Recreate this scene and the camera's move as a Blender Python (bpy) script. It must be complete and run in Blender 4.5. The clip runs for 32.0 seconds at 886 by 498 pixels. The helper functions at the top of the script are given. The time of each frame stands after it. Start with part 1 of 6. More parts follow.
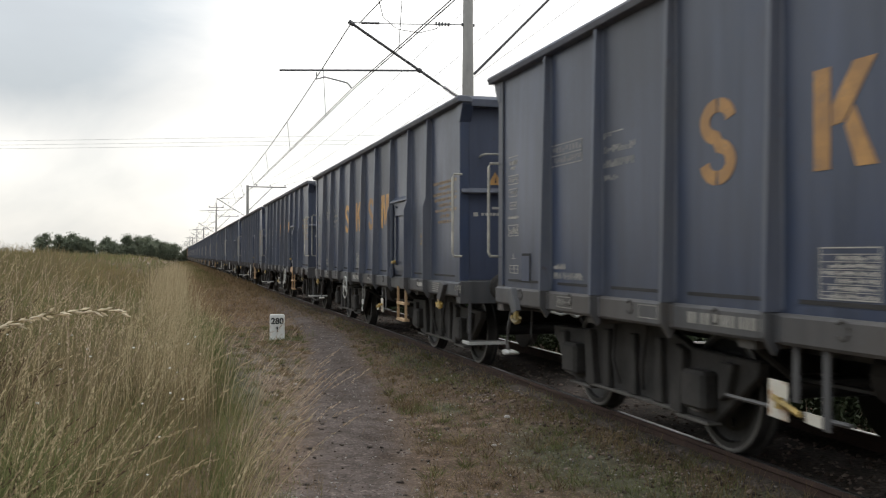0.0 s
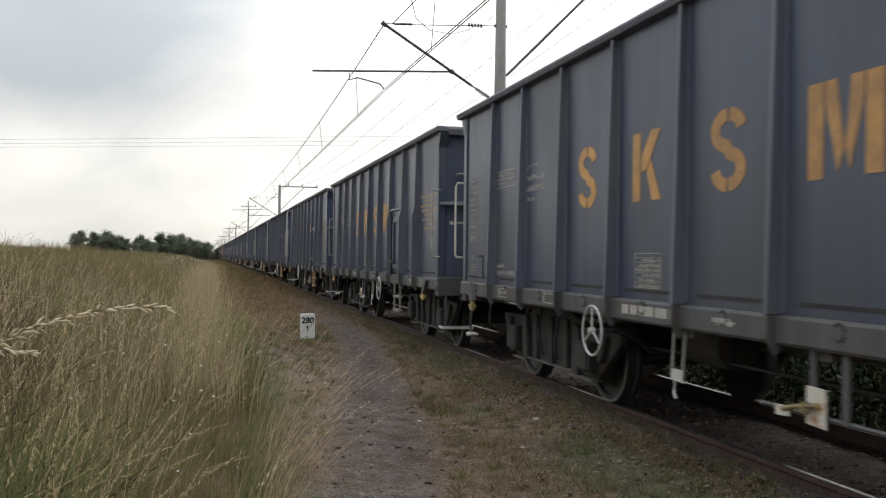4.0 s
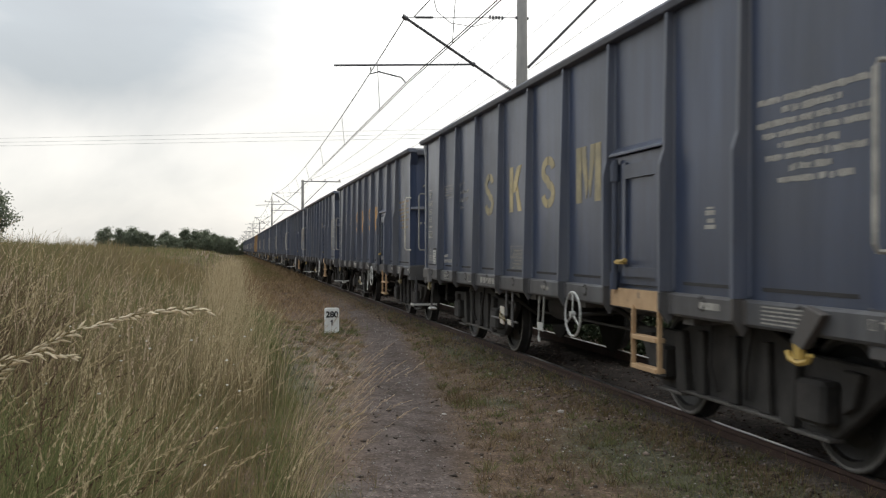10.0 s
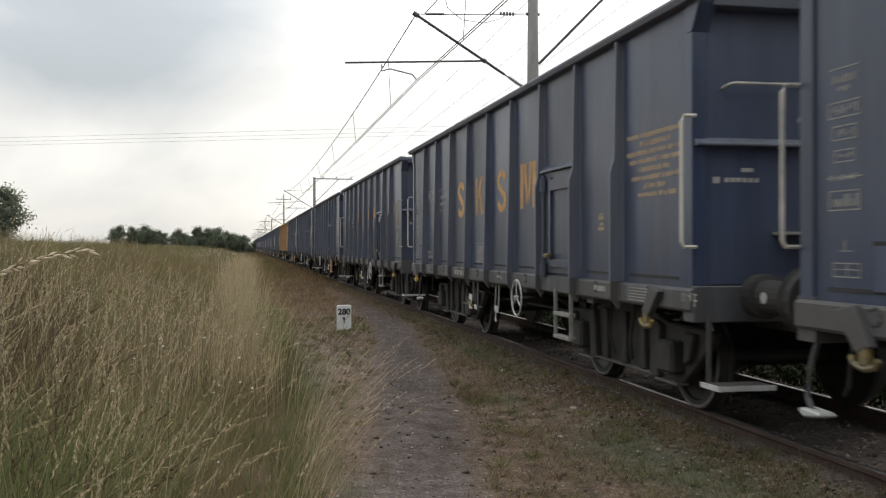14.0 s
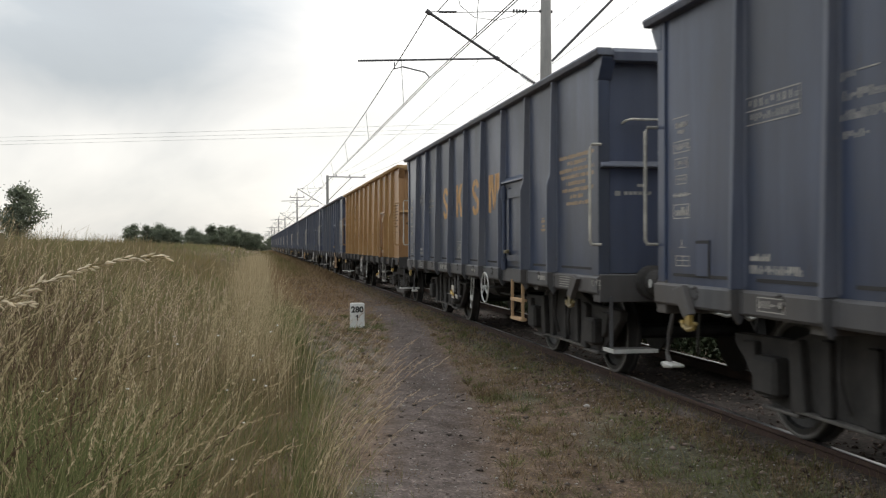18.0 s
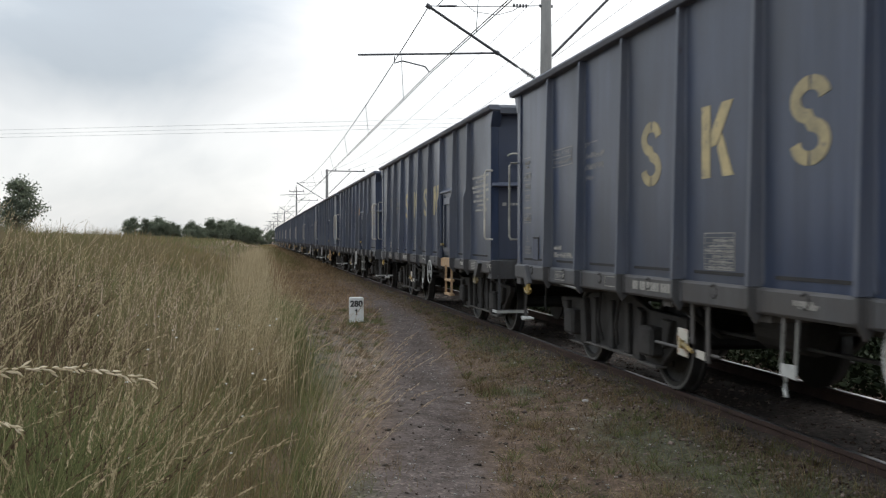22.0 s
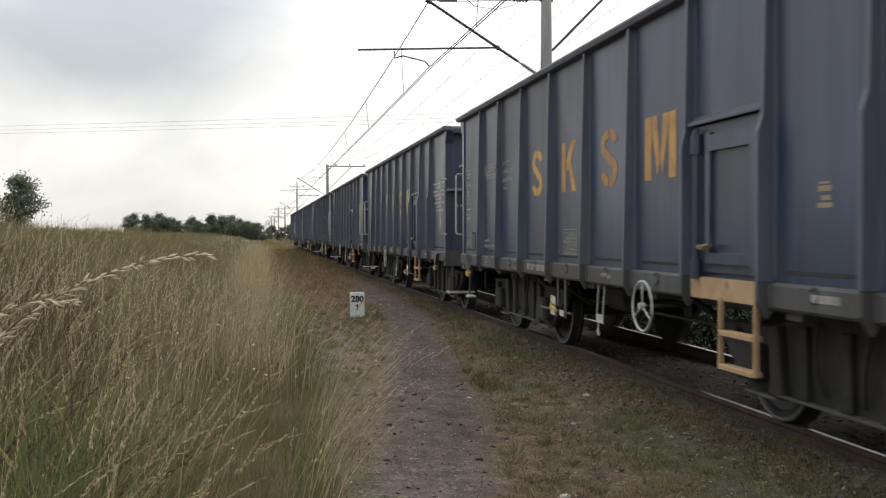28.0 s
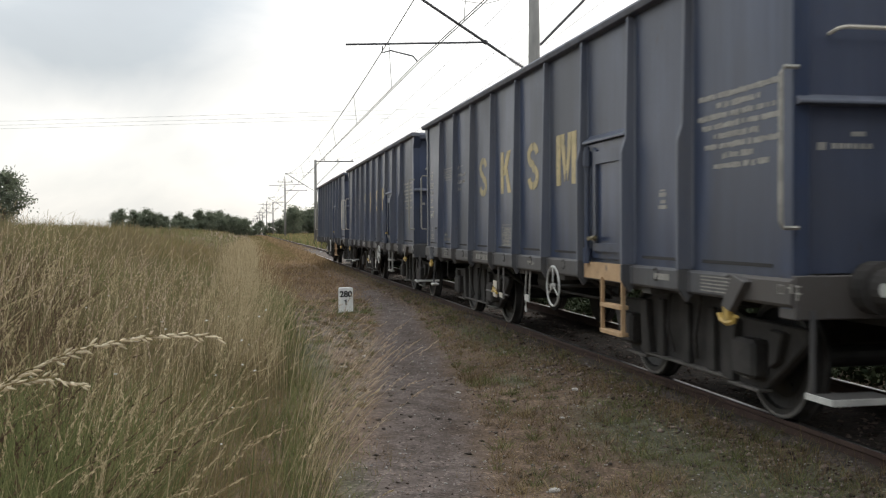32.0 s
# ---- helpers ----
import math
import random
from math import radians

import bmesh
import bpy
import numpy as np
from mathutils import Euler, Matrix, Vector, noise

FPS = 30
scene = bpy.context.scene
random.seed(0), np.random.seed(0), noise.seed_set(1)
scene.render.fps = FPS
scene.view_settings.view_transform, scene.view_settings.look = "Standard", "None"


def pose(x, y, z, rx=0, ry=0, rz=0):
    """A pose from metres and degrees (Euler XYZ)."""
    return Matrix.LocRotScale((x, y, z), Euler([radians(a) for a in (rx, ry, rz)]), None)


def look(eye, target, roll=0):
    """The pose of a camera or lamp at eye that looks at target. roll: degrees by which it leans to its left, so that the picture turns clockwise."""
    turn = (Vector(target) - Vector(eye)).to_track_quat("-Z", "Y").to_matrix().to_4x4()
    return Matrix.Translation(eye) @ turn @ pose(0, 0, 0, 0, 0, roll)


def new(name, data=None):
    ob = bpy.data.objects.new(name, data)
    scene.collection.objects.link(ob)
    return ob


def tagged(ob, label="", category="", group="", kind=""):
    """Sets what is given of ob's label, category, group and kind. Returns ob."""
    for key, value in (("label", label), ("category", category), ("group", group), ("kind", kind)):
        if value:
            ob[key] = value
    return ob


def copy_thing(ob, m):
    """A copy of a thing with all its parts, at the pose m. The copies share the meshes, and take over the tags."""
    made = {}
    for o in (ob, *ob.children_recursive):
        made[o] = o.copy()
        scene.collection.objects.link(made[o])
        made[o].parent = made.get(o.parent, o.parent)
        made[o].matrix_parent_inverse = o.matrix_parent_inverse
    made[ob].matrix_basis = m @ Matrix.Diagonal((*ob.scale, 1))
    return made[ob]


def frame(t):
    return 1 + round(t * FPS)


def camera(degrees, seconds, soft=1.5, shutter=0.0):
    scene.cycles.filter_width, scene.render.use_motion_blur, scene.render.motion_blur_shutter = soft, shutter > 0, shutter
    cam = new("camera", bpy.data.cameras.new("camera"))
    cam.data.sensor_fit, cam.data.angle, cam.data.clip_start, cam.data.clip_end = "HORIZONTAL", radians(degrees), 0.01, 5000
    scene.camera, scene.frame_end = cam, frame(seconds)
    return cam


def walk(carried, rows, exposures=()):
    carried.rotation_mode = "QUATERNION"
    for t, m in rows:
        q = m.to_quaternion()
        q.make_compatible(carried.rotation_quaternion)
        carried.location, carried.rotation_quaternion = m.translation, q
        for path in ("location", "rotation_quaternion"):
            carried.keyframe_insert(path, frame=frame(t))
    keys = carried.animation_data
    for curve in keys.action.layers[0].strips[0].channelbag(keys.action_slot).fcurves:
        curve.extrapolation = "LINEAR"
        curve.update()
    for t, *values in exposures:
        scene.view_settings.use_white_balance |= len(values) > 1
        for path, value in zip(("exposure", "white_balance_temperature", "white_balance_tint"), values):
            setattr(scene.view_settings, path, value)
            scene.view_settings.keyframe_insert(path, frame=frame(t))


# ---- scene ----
# One eye height over the rail heads; the railway runs along +Y, rail heads at z = 0.
EYE = Vector((0.0, 0.0, 1.445))
TRACK_X = 4.78
cam = camera(48.64, 32.0, soft=1.2, shutter=0.12)

# seconds, turn to the right of the line of the rails, tilt up, roll (degrees)
TURNS = [
    (0, 15.326, 0.396, 0.105), (0.5, 15.068, 0.438, -0.069), (1, 14.870, 0.501, -0.091), (1.5, 14.635, 0.539, 0.073),
    (2, 14.391, 0.575, 0.118), (2.5, 14.183, 0.611, 0.192), (3, 13.988, 0.508, 0.246), (3.5, 13.753, 0.481, 0.603),
    (5.5, 12.967, 0.209, 0.425), (6, 12.805, 0.083, 0.409), (6.5, 12.792, -0.022, 0.292), (7, 12.573, -0.037, 0.103),
    (7.5, 12.410, -0.083, -0.129), (8, 12.366, -0.087, -0.126), (8.5, 12.272, -0.021, -0.222), (9, 12.140, 0.030, -0.002),
    (9.5, 12.250, 0.095, 0.138), (10, 12.197, 0.043, 0.159), (10.5, 12.134, 0.035, 0.288), (11, 11.986, 0.027, 0.062),
    (11.5, 11.818, 0.038, 0.048), (12, 11.842, 0.094, 0.067), (12.5, 11.743, 0.081, 0.084), (13, 11.706, 0.058, -0.059),
    (13.5, 11.613, -0.092, -0.105), (14, 11.514, -0.142, -0.072), (14.5, 11.442, -0.137, 0.026), (16.5, 11.185, 0.056, 0.088),
    (17, 11.108, 0.015, -0.009), (17.5, 10.942, -0.106, -0.042), (18, 10.752, -0.268, -0.154), (18.5, 10.597, -0.305, -0.041),
    (19, 10.484, -0.306, -0.080), (19.5, 10.585, -0.323, 0.059), (20, 10.773, -0.286, 0.155), (20.5, 10.886, -0.353, 0.186),
    (21, 10.964, -0.453, 0.206), (21.5, 10.906, -0.494, 0.206), (22, 10.793, -0.586, 0.063), (22.5, 10.698, -0.828, -0.106),
    (23, 10.670, -0.970, -0.199), (23.5, 10.708, -0.922, -0.169), (24, 10.755, -0.868, -0.021), (24.5, 10.736, -0.810, 0.080),
    (25, 10.789, -0.747, 0.041), (25.5, 10.854, -0.706, -0.053), (27.5, 10.775, -0.938, -0.155), (28, 10.752, -0.882, -0.098),
    (28.5, 10.906, -0.827, -0.110), (29, 10.950, -0.770, -0.129), (29.5, 10.982, -0.752, -0.097), (30, 10.941, -0.867, -0.027),
    (30.5, 10.894, -1.010, -0.152), (31, 11.106, -1.166, 0.036), (31.5, 11.289, -1.170, -0.020), (32, 11.423, -1.184, -0.267),
]


def gaze(turn, tilt, roll):
    a, b = radians(turn), radians(tilt)
    way = Vector((math.sin(a) * math.cos(b), math.cos(a) * math.cos(b), math.sin(b)))
    return look(EYE, EYE + way * 10, roll)


# seconds, stops, white balance
BALANCE = [(0, 0.33, 6480, 10), (1.5, 0.27, 6480, 10), (19.4, 0.24, 6480, 10), (20.1, 0.18, 6530, 10), (20.7, 0.22, 6080, 10), (21.6, 0.24, 6100, 10), (22.6, 0.25, 6300, 10), (24, 0.26, 6480, 10), (28, 0.30, 6480, 10), (32, 0.40, 6480, 10)]
walk(cam, [(t, gaze(a, b, c)) for t, a, b, c in TURNS], BALANCE)

# ---- sky and sun ----
SUN_TURN, SUN_UP = 38.0, 38.0   # degrees right of the rails, above the horizon


def make_world():
    w = bpy.data.worlds.new("overcast_sky")
    scene.world = w
    w.use_nodes = True
    nt = w.node_tree
    nt.nodes.clear()
    N, K = nt.nodes.new, nt.links.new
    out = N("ShaderNodeOutputWorld")
    bg = N("ShaderNodeBackground")
    bg.inputs["Strength"].default_value = 1.0
    sky = N("ShaderNodeTexSky")
    sky.sky_type = 'NISHITA'
    sky.sun_disc = False
    sky.sun_elevation = radians(SUN_UP)
    sky.sun_rotation = radians(SUN_TURN)
    dim = N("ShaderNodeMix")
    dim.data_type = 'RGBA'
    dim.blend_type = 'MULTIPLY'
    dim.inputs["Factor"].default_value = 1.0
    K(sky.outputs["Color"], dim.inputs[6])
    dim.inputs[7].default_value = (0.1, 0.1, 0.1, 1)
    co = N("ShaderNodeTexCoord")
    mp = N("ShaderNodeMapping")
    mp.inputs["Location"].default_value = (0.30, 0.62, 0.35)
    mp.inputs["Scale"].default_value = (1.0, 1.0, 2.0)
    K(co.outputs["Generated"], mp.inputs["Vector"])
    n1 = N("ShaderNodeTexNoise")
    n1.inputs["Scale"].default_value = 2.7
    n1.inputs["Detail"].default_value = 7.0
    n1.inputs["Distortion"].default_value = 0.35
    n1.inputs["Roughness"].default_value = 0.5
    K(mp.outputs["Vector"], n1.inputs["Vector"])
    # brighter towards the veiled sun
    dot = N("ShaderNodeVectorMath")
    dot.operation = 'DOT_PRODUCT'
    a, b = radians(SUN_TURN - 14), radians(SUN_UP - 16)
    dot.inputs[1].default_value = (math.sin(a) * math.cos(b), math.cos(a) * math.cos(b), math.sin(b))
    nrm = N("ShaderNodeVectorMath")
    nrm.operation = 'NORMALIZE'
    K(co.outputs["Generated"], nrm.inputs[0])
    K(nrm.outputs[0], dot.inputs[0])
    glow = N("ShaderNodeMapRange")
    glow.inputs["From Min"].default_value = 0.85
    glow.inputs["From Max"].default_value = 1.0
    glow.inputs["To Min"].default_value = -0.02
    glow.inputs["To Max"].default_value = 0.38
    K(dot.outputs["Value"], glow.inputs["Value"])
    add = N("ShaderNodeMath")
    add.operation = 'ADD'
    K(n1.outputs["Fac"], add.inputs[0])
    K(glow.outputs["Result"], add.inputs[1])
    # thicker cloud away from the sun
    away = N("ShaderNodeMapRange")
    away.inputs["From Min"].default_value = -1.0
    away.inputs["From Max"].default_value = 0.78
    away.inputs["To Min"].default_value = -0.24
    away.inputs["To Max"].default_value = 0.0
    K(dot.outputs["Value"], away.inputs["Value"])
    add1 = N("ShaderNodeMath")
    add1.operation = 'ADD'
    K(add.outputs[0], add1.inputs[0])
    K(away.outputs["Result"], add1.inputs[1])
    add = add1
    # the grey bank of cloud over the field
    bank = N("ShaderNodeVectorMath")
    bank.operation = 'DOT_PRODUCT'
    a, b = radians(-7), radians(24)
    bank.inputs[1].default_value = (math.sin(a) * math.cos(b), math.cos(a) * math.cos(b), math.sin(b))
    K(nrm.outputs[0], bank.inputs[0])
    grey = N("ShaderNodeMapRange")
    grey.inputs["From Min"].default_value = 0.95
    grey.inputs["From Max"].default_value = 1.0
    grey.inputs["To Min"].default_value = 0.0
    grey.inputs["To Max"].default_value = -0.66
    K(bank.outputs["Value"], grey.inputs["Value"])
    add2 = N("ShaderNodeMath")
    add2.operation = 'ADD'
    K(add.outputs[0], add2.inputs[0])
    K(grey.outputs["Result"], add2.inputs[1])
    add = add2
    # thinner veil low over the horizon
    sep = N("ShaderNodeSeparateXYZ")
    K(nrm.outputs[0], sep.inputs[0])
    low = N("ShaderNodeMapRange")
    low.inputs["From Min"].default_value, low.inputs["From Max"].default_value = 0.03, 0.17
    low.inputs["To Min"].default_value, low.inputs["To Max"].default_value = 0.085, 0.0
    K(sep.outputs["Z"], low.inputs["Value"])
    add3 = N("ShaderNodeMath")
    add3.operation = 'ADD'
    K(add.outputs[0], add3.inputs[0])
    K(low.outputs["Result"], add3.inputs[1])
    add = add3
    ramp = N("ShaderNodeValToRGB")
    e = ramp.color_ramp.elements
    e[0].position, e[0].color = 0.36, (0.47, 0.495, 0.505, 1)
    e[1].position, e[1].color = 0.85, (1.06, 1.045, 1.0, 1)
    m = ramp.color_ramp.elements.new(0.16)
    m.color = (0.40, 0.415, 0.425, 1)
    m = ramp.color_ramp.elements.new(0.55)
    m.color = (0.735, 0.722, 0.690, 1)
    m = ramp.color_ramp.elements.new(0.64)
    m.color = (0.875, 0.848, 0.798, 1)
    K(add.outputs[0], ramp.inputs["Fac"])
    mix = N("ShaderNodeMix")
    mix.data_type = 'RGBA'
    mix.inputs["Factor"].default_value = 0.9
    K(dim.outputs[2], mix.inputs[6])
    K(ramp.outputs["Color"], mix.inputs[7])
    # an overcast sky is brighter overhead than at the horizon
    up = N("ShaderNodeMapRange")
    up.inputs["From Min"].default_value = 0.15
    up.inputs["From Max"].default_value = 1.0
    up.inputs["To Min"].default_value = 1.0
    up.inputs["To Max"].default_value = 3.3
    K(sep.outputs["Z"], up.inputs["Value"])
    K(up.outputs["Result"], bg.inputs["Strength"])
    K(mix.outputs[2], bg.inputs["Color"])
    K(bg.outputs[0], out.inputs["Surface"])


make_world()
sun_data = bpy.data.lights.new("sun", 'SUN')
sun_data.energy, sun_data.angle, sun_data.color = 1.0, radians(25), (1.0, 0.95, 0.88)
sun = new("sun", sun_data)
_a, _b = radians(SUN_TURN), radians(SUN_UP)
sun.matrix_basis = look((40 * math.sin(_a), 40 * math.cos(_a), 40), (40 * math.sin(_a) - math.sin(_a) * math.cos(_b), 40 * math.cos(_a) - math.cos(_a) * math.cos(_b), 40 - math.sin(_b)))


# ---- materials ----
def surface(name, dark, light, rough=0.7, metal=0.0, grain=40.0, blotch=3.0, bump=0.15, stretch=(1, 1, 1), island=0.0, ob_random=0.0, spots=None, spot_scale=8.0, spot_from=0.62, thin=0.0, speck=0.0, gloss=0.5):
    """A surface whose colour wanders between dark and light at two scales, with fine relief; spots: a third colour in patches."""
    m = bpy.data.materials.new(name)
    m.use_nodes = True
    nt = m.node_tree
    N, K = nt.nodes.new, nt.links.new
    bs = nt.nodes["Principled BSDF"]
    co = N("ShaderNodeTexCoord")
    mp = N("ShaderNodeMapping")
    mp.inputs["Scale"].default_value = stretch
    K(co.outputs["Object"], mp.inputs["Vector"])
    big = N("ShaderNodeTexNoise")
    big.inputs["Scale"].default_value, big.inputs["Detail"].default_value = blotch, 5
    fine = N("ShaderNodeTexNoise")
    fine.inputs["Scale"].default_value, fine.inputs["Detail"].default_value = grain, 4
    K(mp.outputs[0], big.inputs["Vector"])
    K(mp.outputs[0], fine.inputs["Vector"])
    s = N("ShaderNodeMath")
    s.operation = 'MULTIPLY_ADD'
    s.inputs[1].default_value = 0.4
    K(fine.outputs["Fac"], s.inputs[0])
    K(big.outputs["Fac"], s.inputs[2])
    last = s.outputs[0]
    if island or ob_random:
        r = N("ShaderNodeNewGeometry") if island else N("ShaderNodeObjectInfo")
        s2 = N("ShaderNodeMath")
        s2.operation = 'MULTIPLY_ADD'
        s2.inputs[1].default_value = island or ob_random
        K(r.outputs["Random Per Island" if island else "Random"], s2.inputs[0])
        K(last, s2.inputs[2])
        s3 = N("ShaderNodeMath")
        s3.operation = 'SUBTRACT'
        s3.inputs[1].default_value = (island or ob_random) / 2
        K(s2.outputs[0], s3.inputs[0])
        last = s3.outputs[0]
    ramp = N("ShaderNodeValToRGB")
    e = ramp.color_ramp.elements
    e[0].position, e[0].color = 0.45, (*dark, 1)
    e[1].position, e[1].color = 0.95, (*light, 1)
    K(last, ramp.inputs["Fac"])
    colour = ramp.outputs["Color"]
    if spots:
        sp = N("ShaderNodeTexNoise")
        sp.inputs["Scale"].default_value, sp.inputs["Detail"].default_value = spot_scale, 6
        sp.inputs["Roughness"].default_value = 0.65
        K(mp.outputs[0], sp.inputs["Vector"])
        sr = N("ShaderNodeMapRange")
        sr.inputs["From Min"].default_value, sr.inputs["From Max"].default_value = spot_from, spot_from + 0.12
        K(sp.outputs["Fac"], sr.inputs["Value"])
        mx = N("ShaderNodeMix")
        mx.data_type = 'RGBA'
        K(sr.outputs["Result"], mx.inputs["Factor"])
        K(colour, mx.inputs[6])
        mx.inputs[7].default_value = (*spots, 1)
        colour = mx.outputs[2]
    if speck:
        # small chips and grit, each with a tone of its own
        vo = N("ShaderNodeTexVoronoi")
        vo.inputs["Scale"].default_value = 38.0
        K(mp.outputs[0], vo.inputs["Vector"])
        se = N("ShaderNodeSeparateColor")
        K(vo.outputs["Color"], se.inputs[0])
        vr = N("ShaderNodeMapRange")
        vr.inputs["To Min"].default_value, vr.inputs["To Max"].default_value = 1.0 - speck, 1.0 + speck
        K(se.outputs[0], vr.inputs["Value"])
        vm = N("ShaderNodeVectorMath")
        vm.operation = 'SCALE'
        K(colour, vm.inputs[0])
        K(vr.outputs["Result"], vm.inputs["Scale"])
        colour = vm.outputs[0]
    K(colour, bs.inputs["Base Color"])
    if thin:
        # light shines through thin blades and leaves
        tr = N("ShaderNodeBsdfTranslucent")
        K(colour, tr.inputs["Color"])
        ms = N("ShaderNodeMixShader")
        ms.inputs[0].default_value = thin
        K(bs.outputs[0], ms.inputs[1])
        K(tr.outputs[0], ms.inputs[2])
        K(ms.outputs[0], nt.nodes["Material Output"].inputs["Surface"])
    bs.inputs["Roughness"].default_value = rough
    bs.inputs["Metallic"].default_value = metal
    bs.inputs["Specular IOR Level"].default_value = gloss
    if bump:
        b = N("ShaderNodeBump")
        b.inputs["Strength"].default_value = bump
        b.inputs["Distance"].default_value = 0.01
        K(s.outputs[0], b.inputs["Height"])
        K(b.outputs[0], bs.inputs["Normal"])
    return m


def wagon_paint(name, dark, light, dust, rust, rough=0.29, dusty=0.75):
    """Weathered paint: rain streaks, wide clouds of dust, small rusty chips; each sheet of it lies elsewhere in the pattern."""
    m = bpy.data.materials.new(name)
    m.use_nodes = True
    nt = m.node_tree
    N, K = nt.nodes.new, nt.links.new
    bs = nt.nodes["Principled BSDF"]
    co, info = N("ShaderNodeTexCoord"), N("ShaderNodeObjectInfo")
    far = N("ShaderNodeVectorMath")
    far.operation = 'SCALE'
    far.inputs[0].default_value = (31.0, 47.0, 23.0)
    K(info.outputs["Random"], far.inputs["Scale"])
    at = N("ShaderNodeVectorMath")
    K(co.outputs["Object"], at.inputs[0])
    K(far.outputs[0], at.inputs[1])

    def cloud(scale, stretch, detail, roughness=0.55):
        mp, n = N("ShaderNodeMapping"), N("ShaderNodeTexNoise")
        mp.inputs["Scale"].default_value = stretch
        K(at.outputs[0], mp.inputs["Vector"])
        n.inputs["Scale"].default_value, n.inputs["Detail"].default_value, n.inputs["Roughness"].default_value = scale, detail, roughness
        K(mp.outputs[0], n.inputs["Vector"])
        return n.outputs["Fac"]

    def span(value, lo, hi, to_lo=0.0, to_hi=1.0):
        r = N("ShaderNodeMapRange")
        r.inputs["From Min"].default_value, r.inputs["From Max"].default_value = lo, hi
        r.inputs["To Min"].default_value, r.inputs["To Max"].default_value = to_lo, to_hi
        K(value, r.inputs["Value"])
        return r.outputs["Result"]

    def blend(f, a, b):
        x = N("ShaderNodeMix")
        x.data_type = 'RGBA'
        K(f, x.inputs["Factor"])
        for socket, value in ((x.inputs[6], a), (x.inputs[7], b)):
            if isinstance(value, tuple):
                socket.default_value = (*value, 1)
            else:
                K(value, socket)
        return x.outputs[2]

    streaks, wide, grain = cloud(6.0, (1, 1, 0.10), 5), cloud(0.55, (1, 1, 0.8), 4), cloud(38.0, (1, 1, 0.6), 3)
    colour = blend(span(streaks, 0.32, 0.68), dark, light)
    f = N("ShaderNodeMath")
    f.operation = 'MULTIPLY_ADD'
    f.inputs[1].default_value = 0.25
    K(grain, f.inputs[0])
    K(wide, f.inputs[2])
    veil = span(f.outputs[0], 0.48, 0.78, 0.0, dusty)
    colour = blend(veil, colour, dust)
    colour = blend(span(cloud(11.0, (1, 1, 0.45), 6, 0.65), 0.64, 0.74, 0.0, 0.8), colour, rust)
    K(colour, bs.inputs["Base Color"])
    K(span(veil, 0.0, 1.0, rough, rough + 0.22), bs.inputs["Roughness"])
    b = N("ShaderNodeBump")
    b.inputs["Strength"].default_value, b.inputs["Distance"].default_value = 0.12, 0.01
    K(wide, b.inputs["Height"])
    K(b.outputs[0], bs.inputs["Normal"])
    return m


BLUE = wagon_paint("dusty_blue_paint", (0.023, 0.034, 0.066), (0.054, 0.071, 0.122), (0.062, 0.065, 0.073), (0.054, 0.044, 0.041))
# worn blue, lightened further for the light that posts and rims catch
BLUE_POST = wagon_paint("worn_edge_lit_blue_paint", (0.060, 0.072, 0.106), (0.128, 0.142, 0.186), (0.135, 0.136, 0.143), (0.080, 0.060, 0.052), 0.40)
YELLOW_POST = surface("worn_ochre_paint", (0.30, 0.178, 0.070), (0.40, 0.255, 0.112), rough=0.55, grain=30, blotch=2.5, bump=0.1, spots=(0.17, 0.105, 0.055), spot_scale=9, spot_from=0.66)
BLUE_END = wagon_paint("blue_end_paint", (0.040, 0.052, 0.094), (0.062, 0.078, 0.128), (0.070, 0.071, 0.078), (0.055, 0.045, 0.043), 0.45, 0.5)
GREY_SILL = wagon_paint("grimy_grey_paint", (0.048, 0.050, 0.056), (0.100, 0.101, 0.106), (0.080, 0.070, 0.062), (0.050, 0.036, 0.029), 0.5, 0.9)
DARK_SILL = surface("sooty_black_paint", (0.030, 0.029, 0.028), (0.058, 0.054, 0.050), rough=0.75, grain=45, blotch=4, bump=0.2)
YELLOW = surface("ochre_wagon_paint", (0.265, 0.140, 0.060), (0.385, 0.220, 0.102), rough=0.38, grain=30, blotch=1.2, bump=0.1, stretch=(1, 1, 0.3), spots=(0.20, 0.112, 0.052), spot_scale=4, spot_from=0.58)
RUNNING = surface("brake_dust_steel", (0.020, 0.019, 0.018), (0.052, 0.047, 0.043), rough=0.75, grain=30, blotch=4, bump=0.25)
SPRING = surface("dusty_spring_steel", (0.075, 0.070, 0.064), (0.13, 0.12, 0.11), rough=0.7, grain=40, blotch=5, bump=0.1)
COVER = surface("dusty_axle_cover", (0.034, 0.032, 0.030), (0.135, 0.126, 0.116), rough=0.8, grain=30, blotch=7, bump=0.2, ob_random=0.7)
CHORD = surface("dusty_frame_edge", (0.055, 0.051, 0.047), (0.150, 0.138, 0.125), rough=0.8, grain=30, blotch=4, bump=0.25)
WHEEL = surface("worn_wheel_steel", (0.013, 0.013, 0.013), (0.038, 0.036, 0.035), rough=0.55, metal=0.3, grain=60, blotch=6, bump=0.15)
TYRE = surface("grey_tyre_steel", (0.026, 0.025, 0.024), (0.062, 0.059, 0.056), rough=0.55, metal=0.3, grain=60, blotch=6, bump=0.1)
PALE = surface("pale_grey_paint", (0.36, 0.36, 0.34), (0.56, 0.56, 0.53), rough=0.5, grain=60, blotch=9, bump=0.1, spots=(0.17, 0.13, 0.10), spot_scale=14, spot_from=0.60)
RAIL_PAINT = surface("chipped_handrail_paint", (0.26, 0.25, 0.22), (0.58, 0.54, 0.46), rough=0.5, grain=60, blotch=9, bump=0.1, ob_random=0.8)
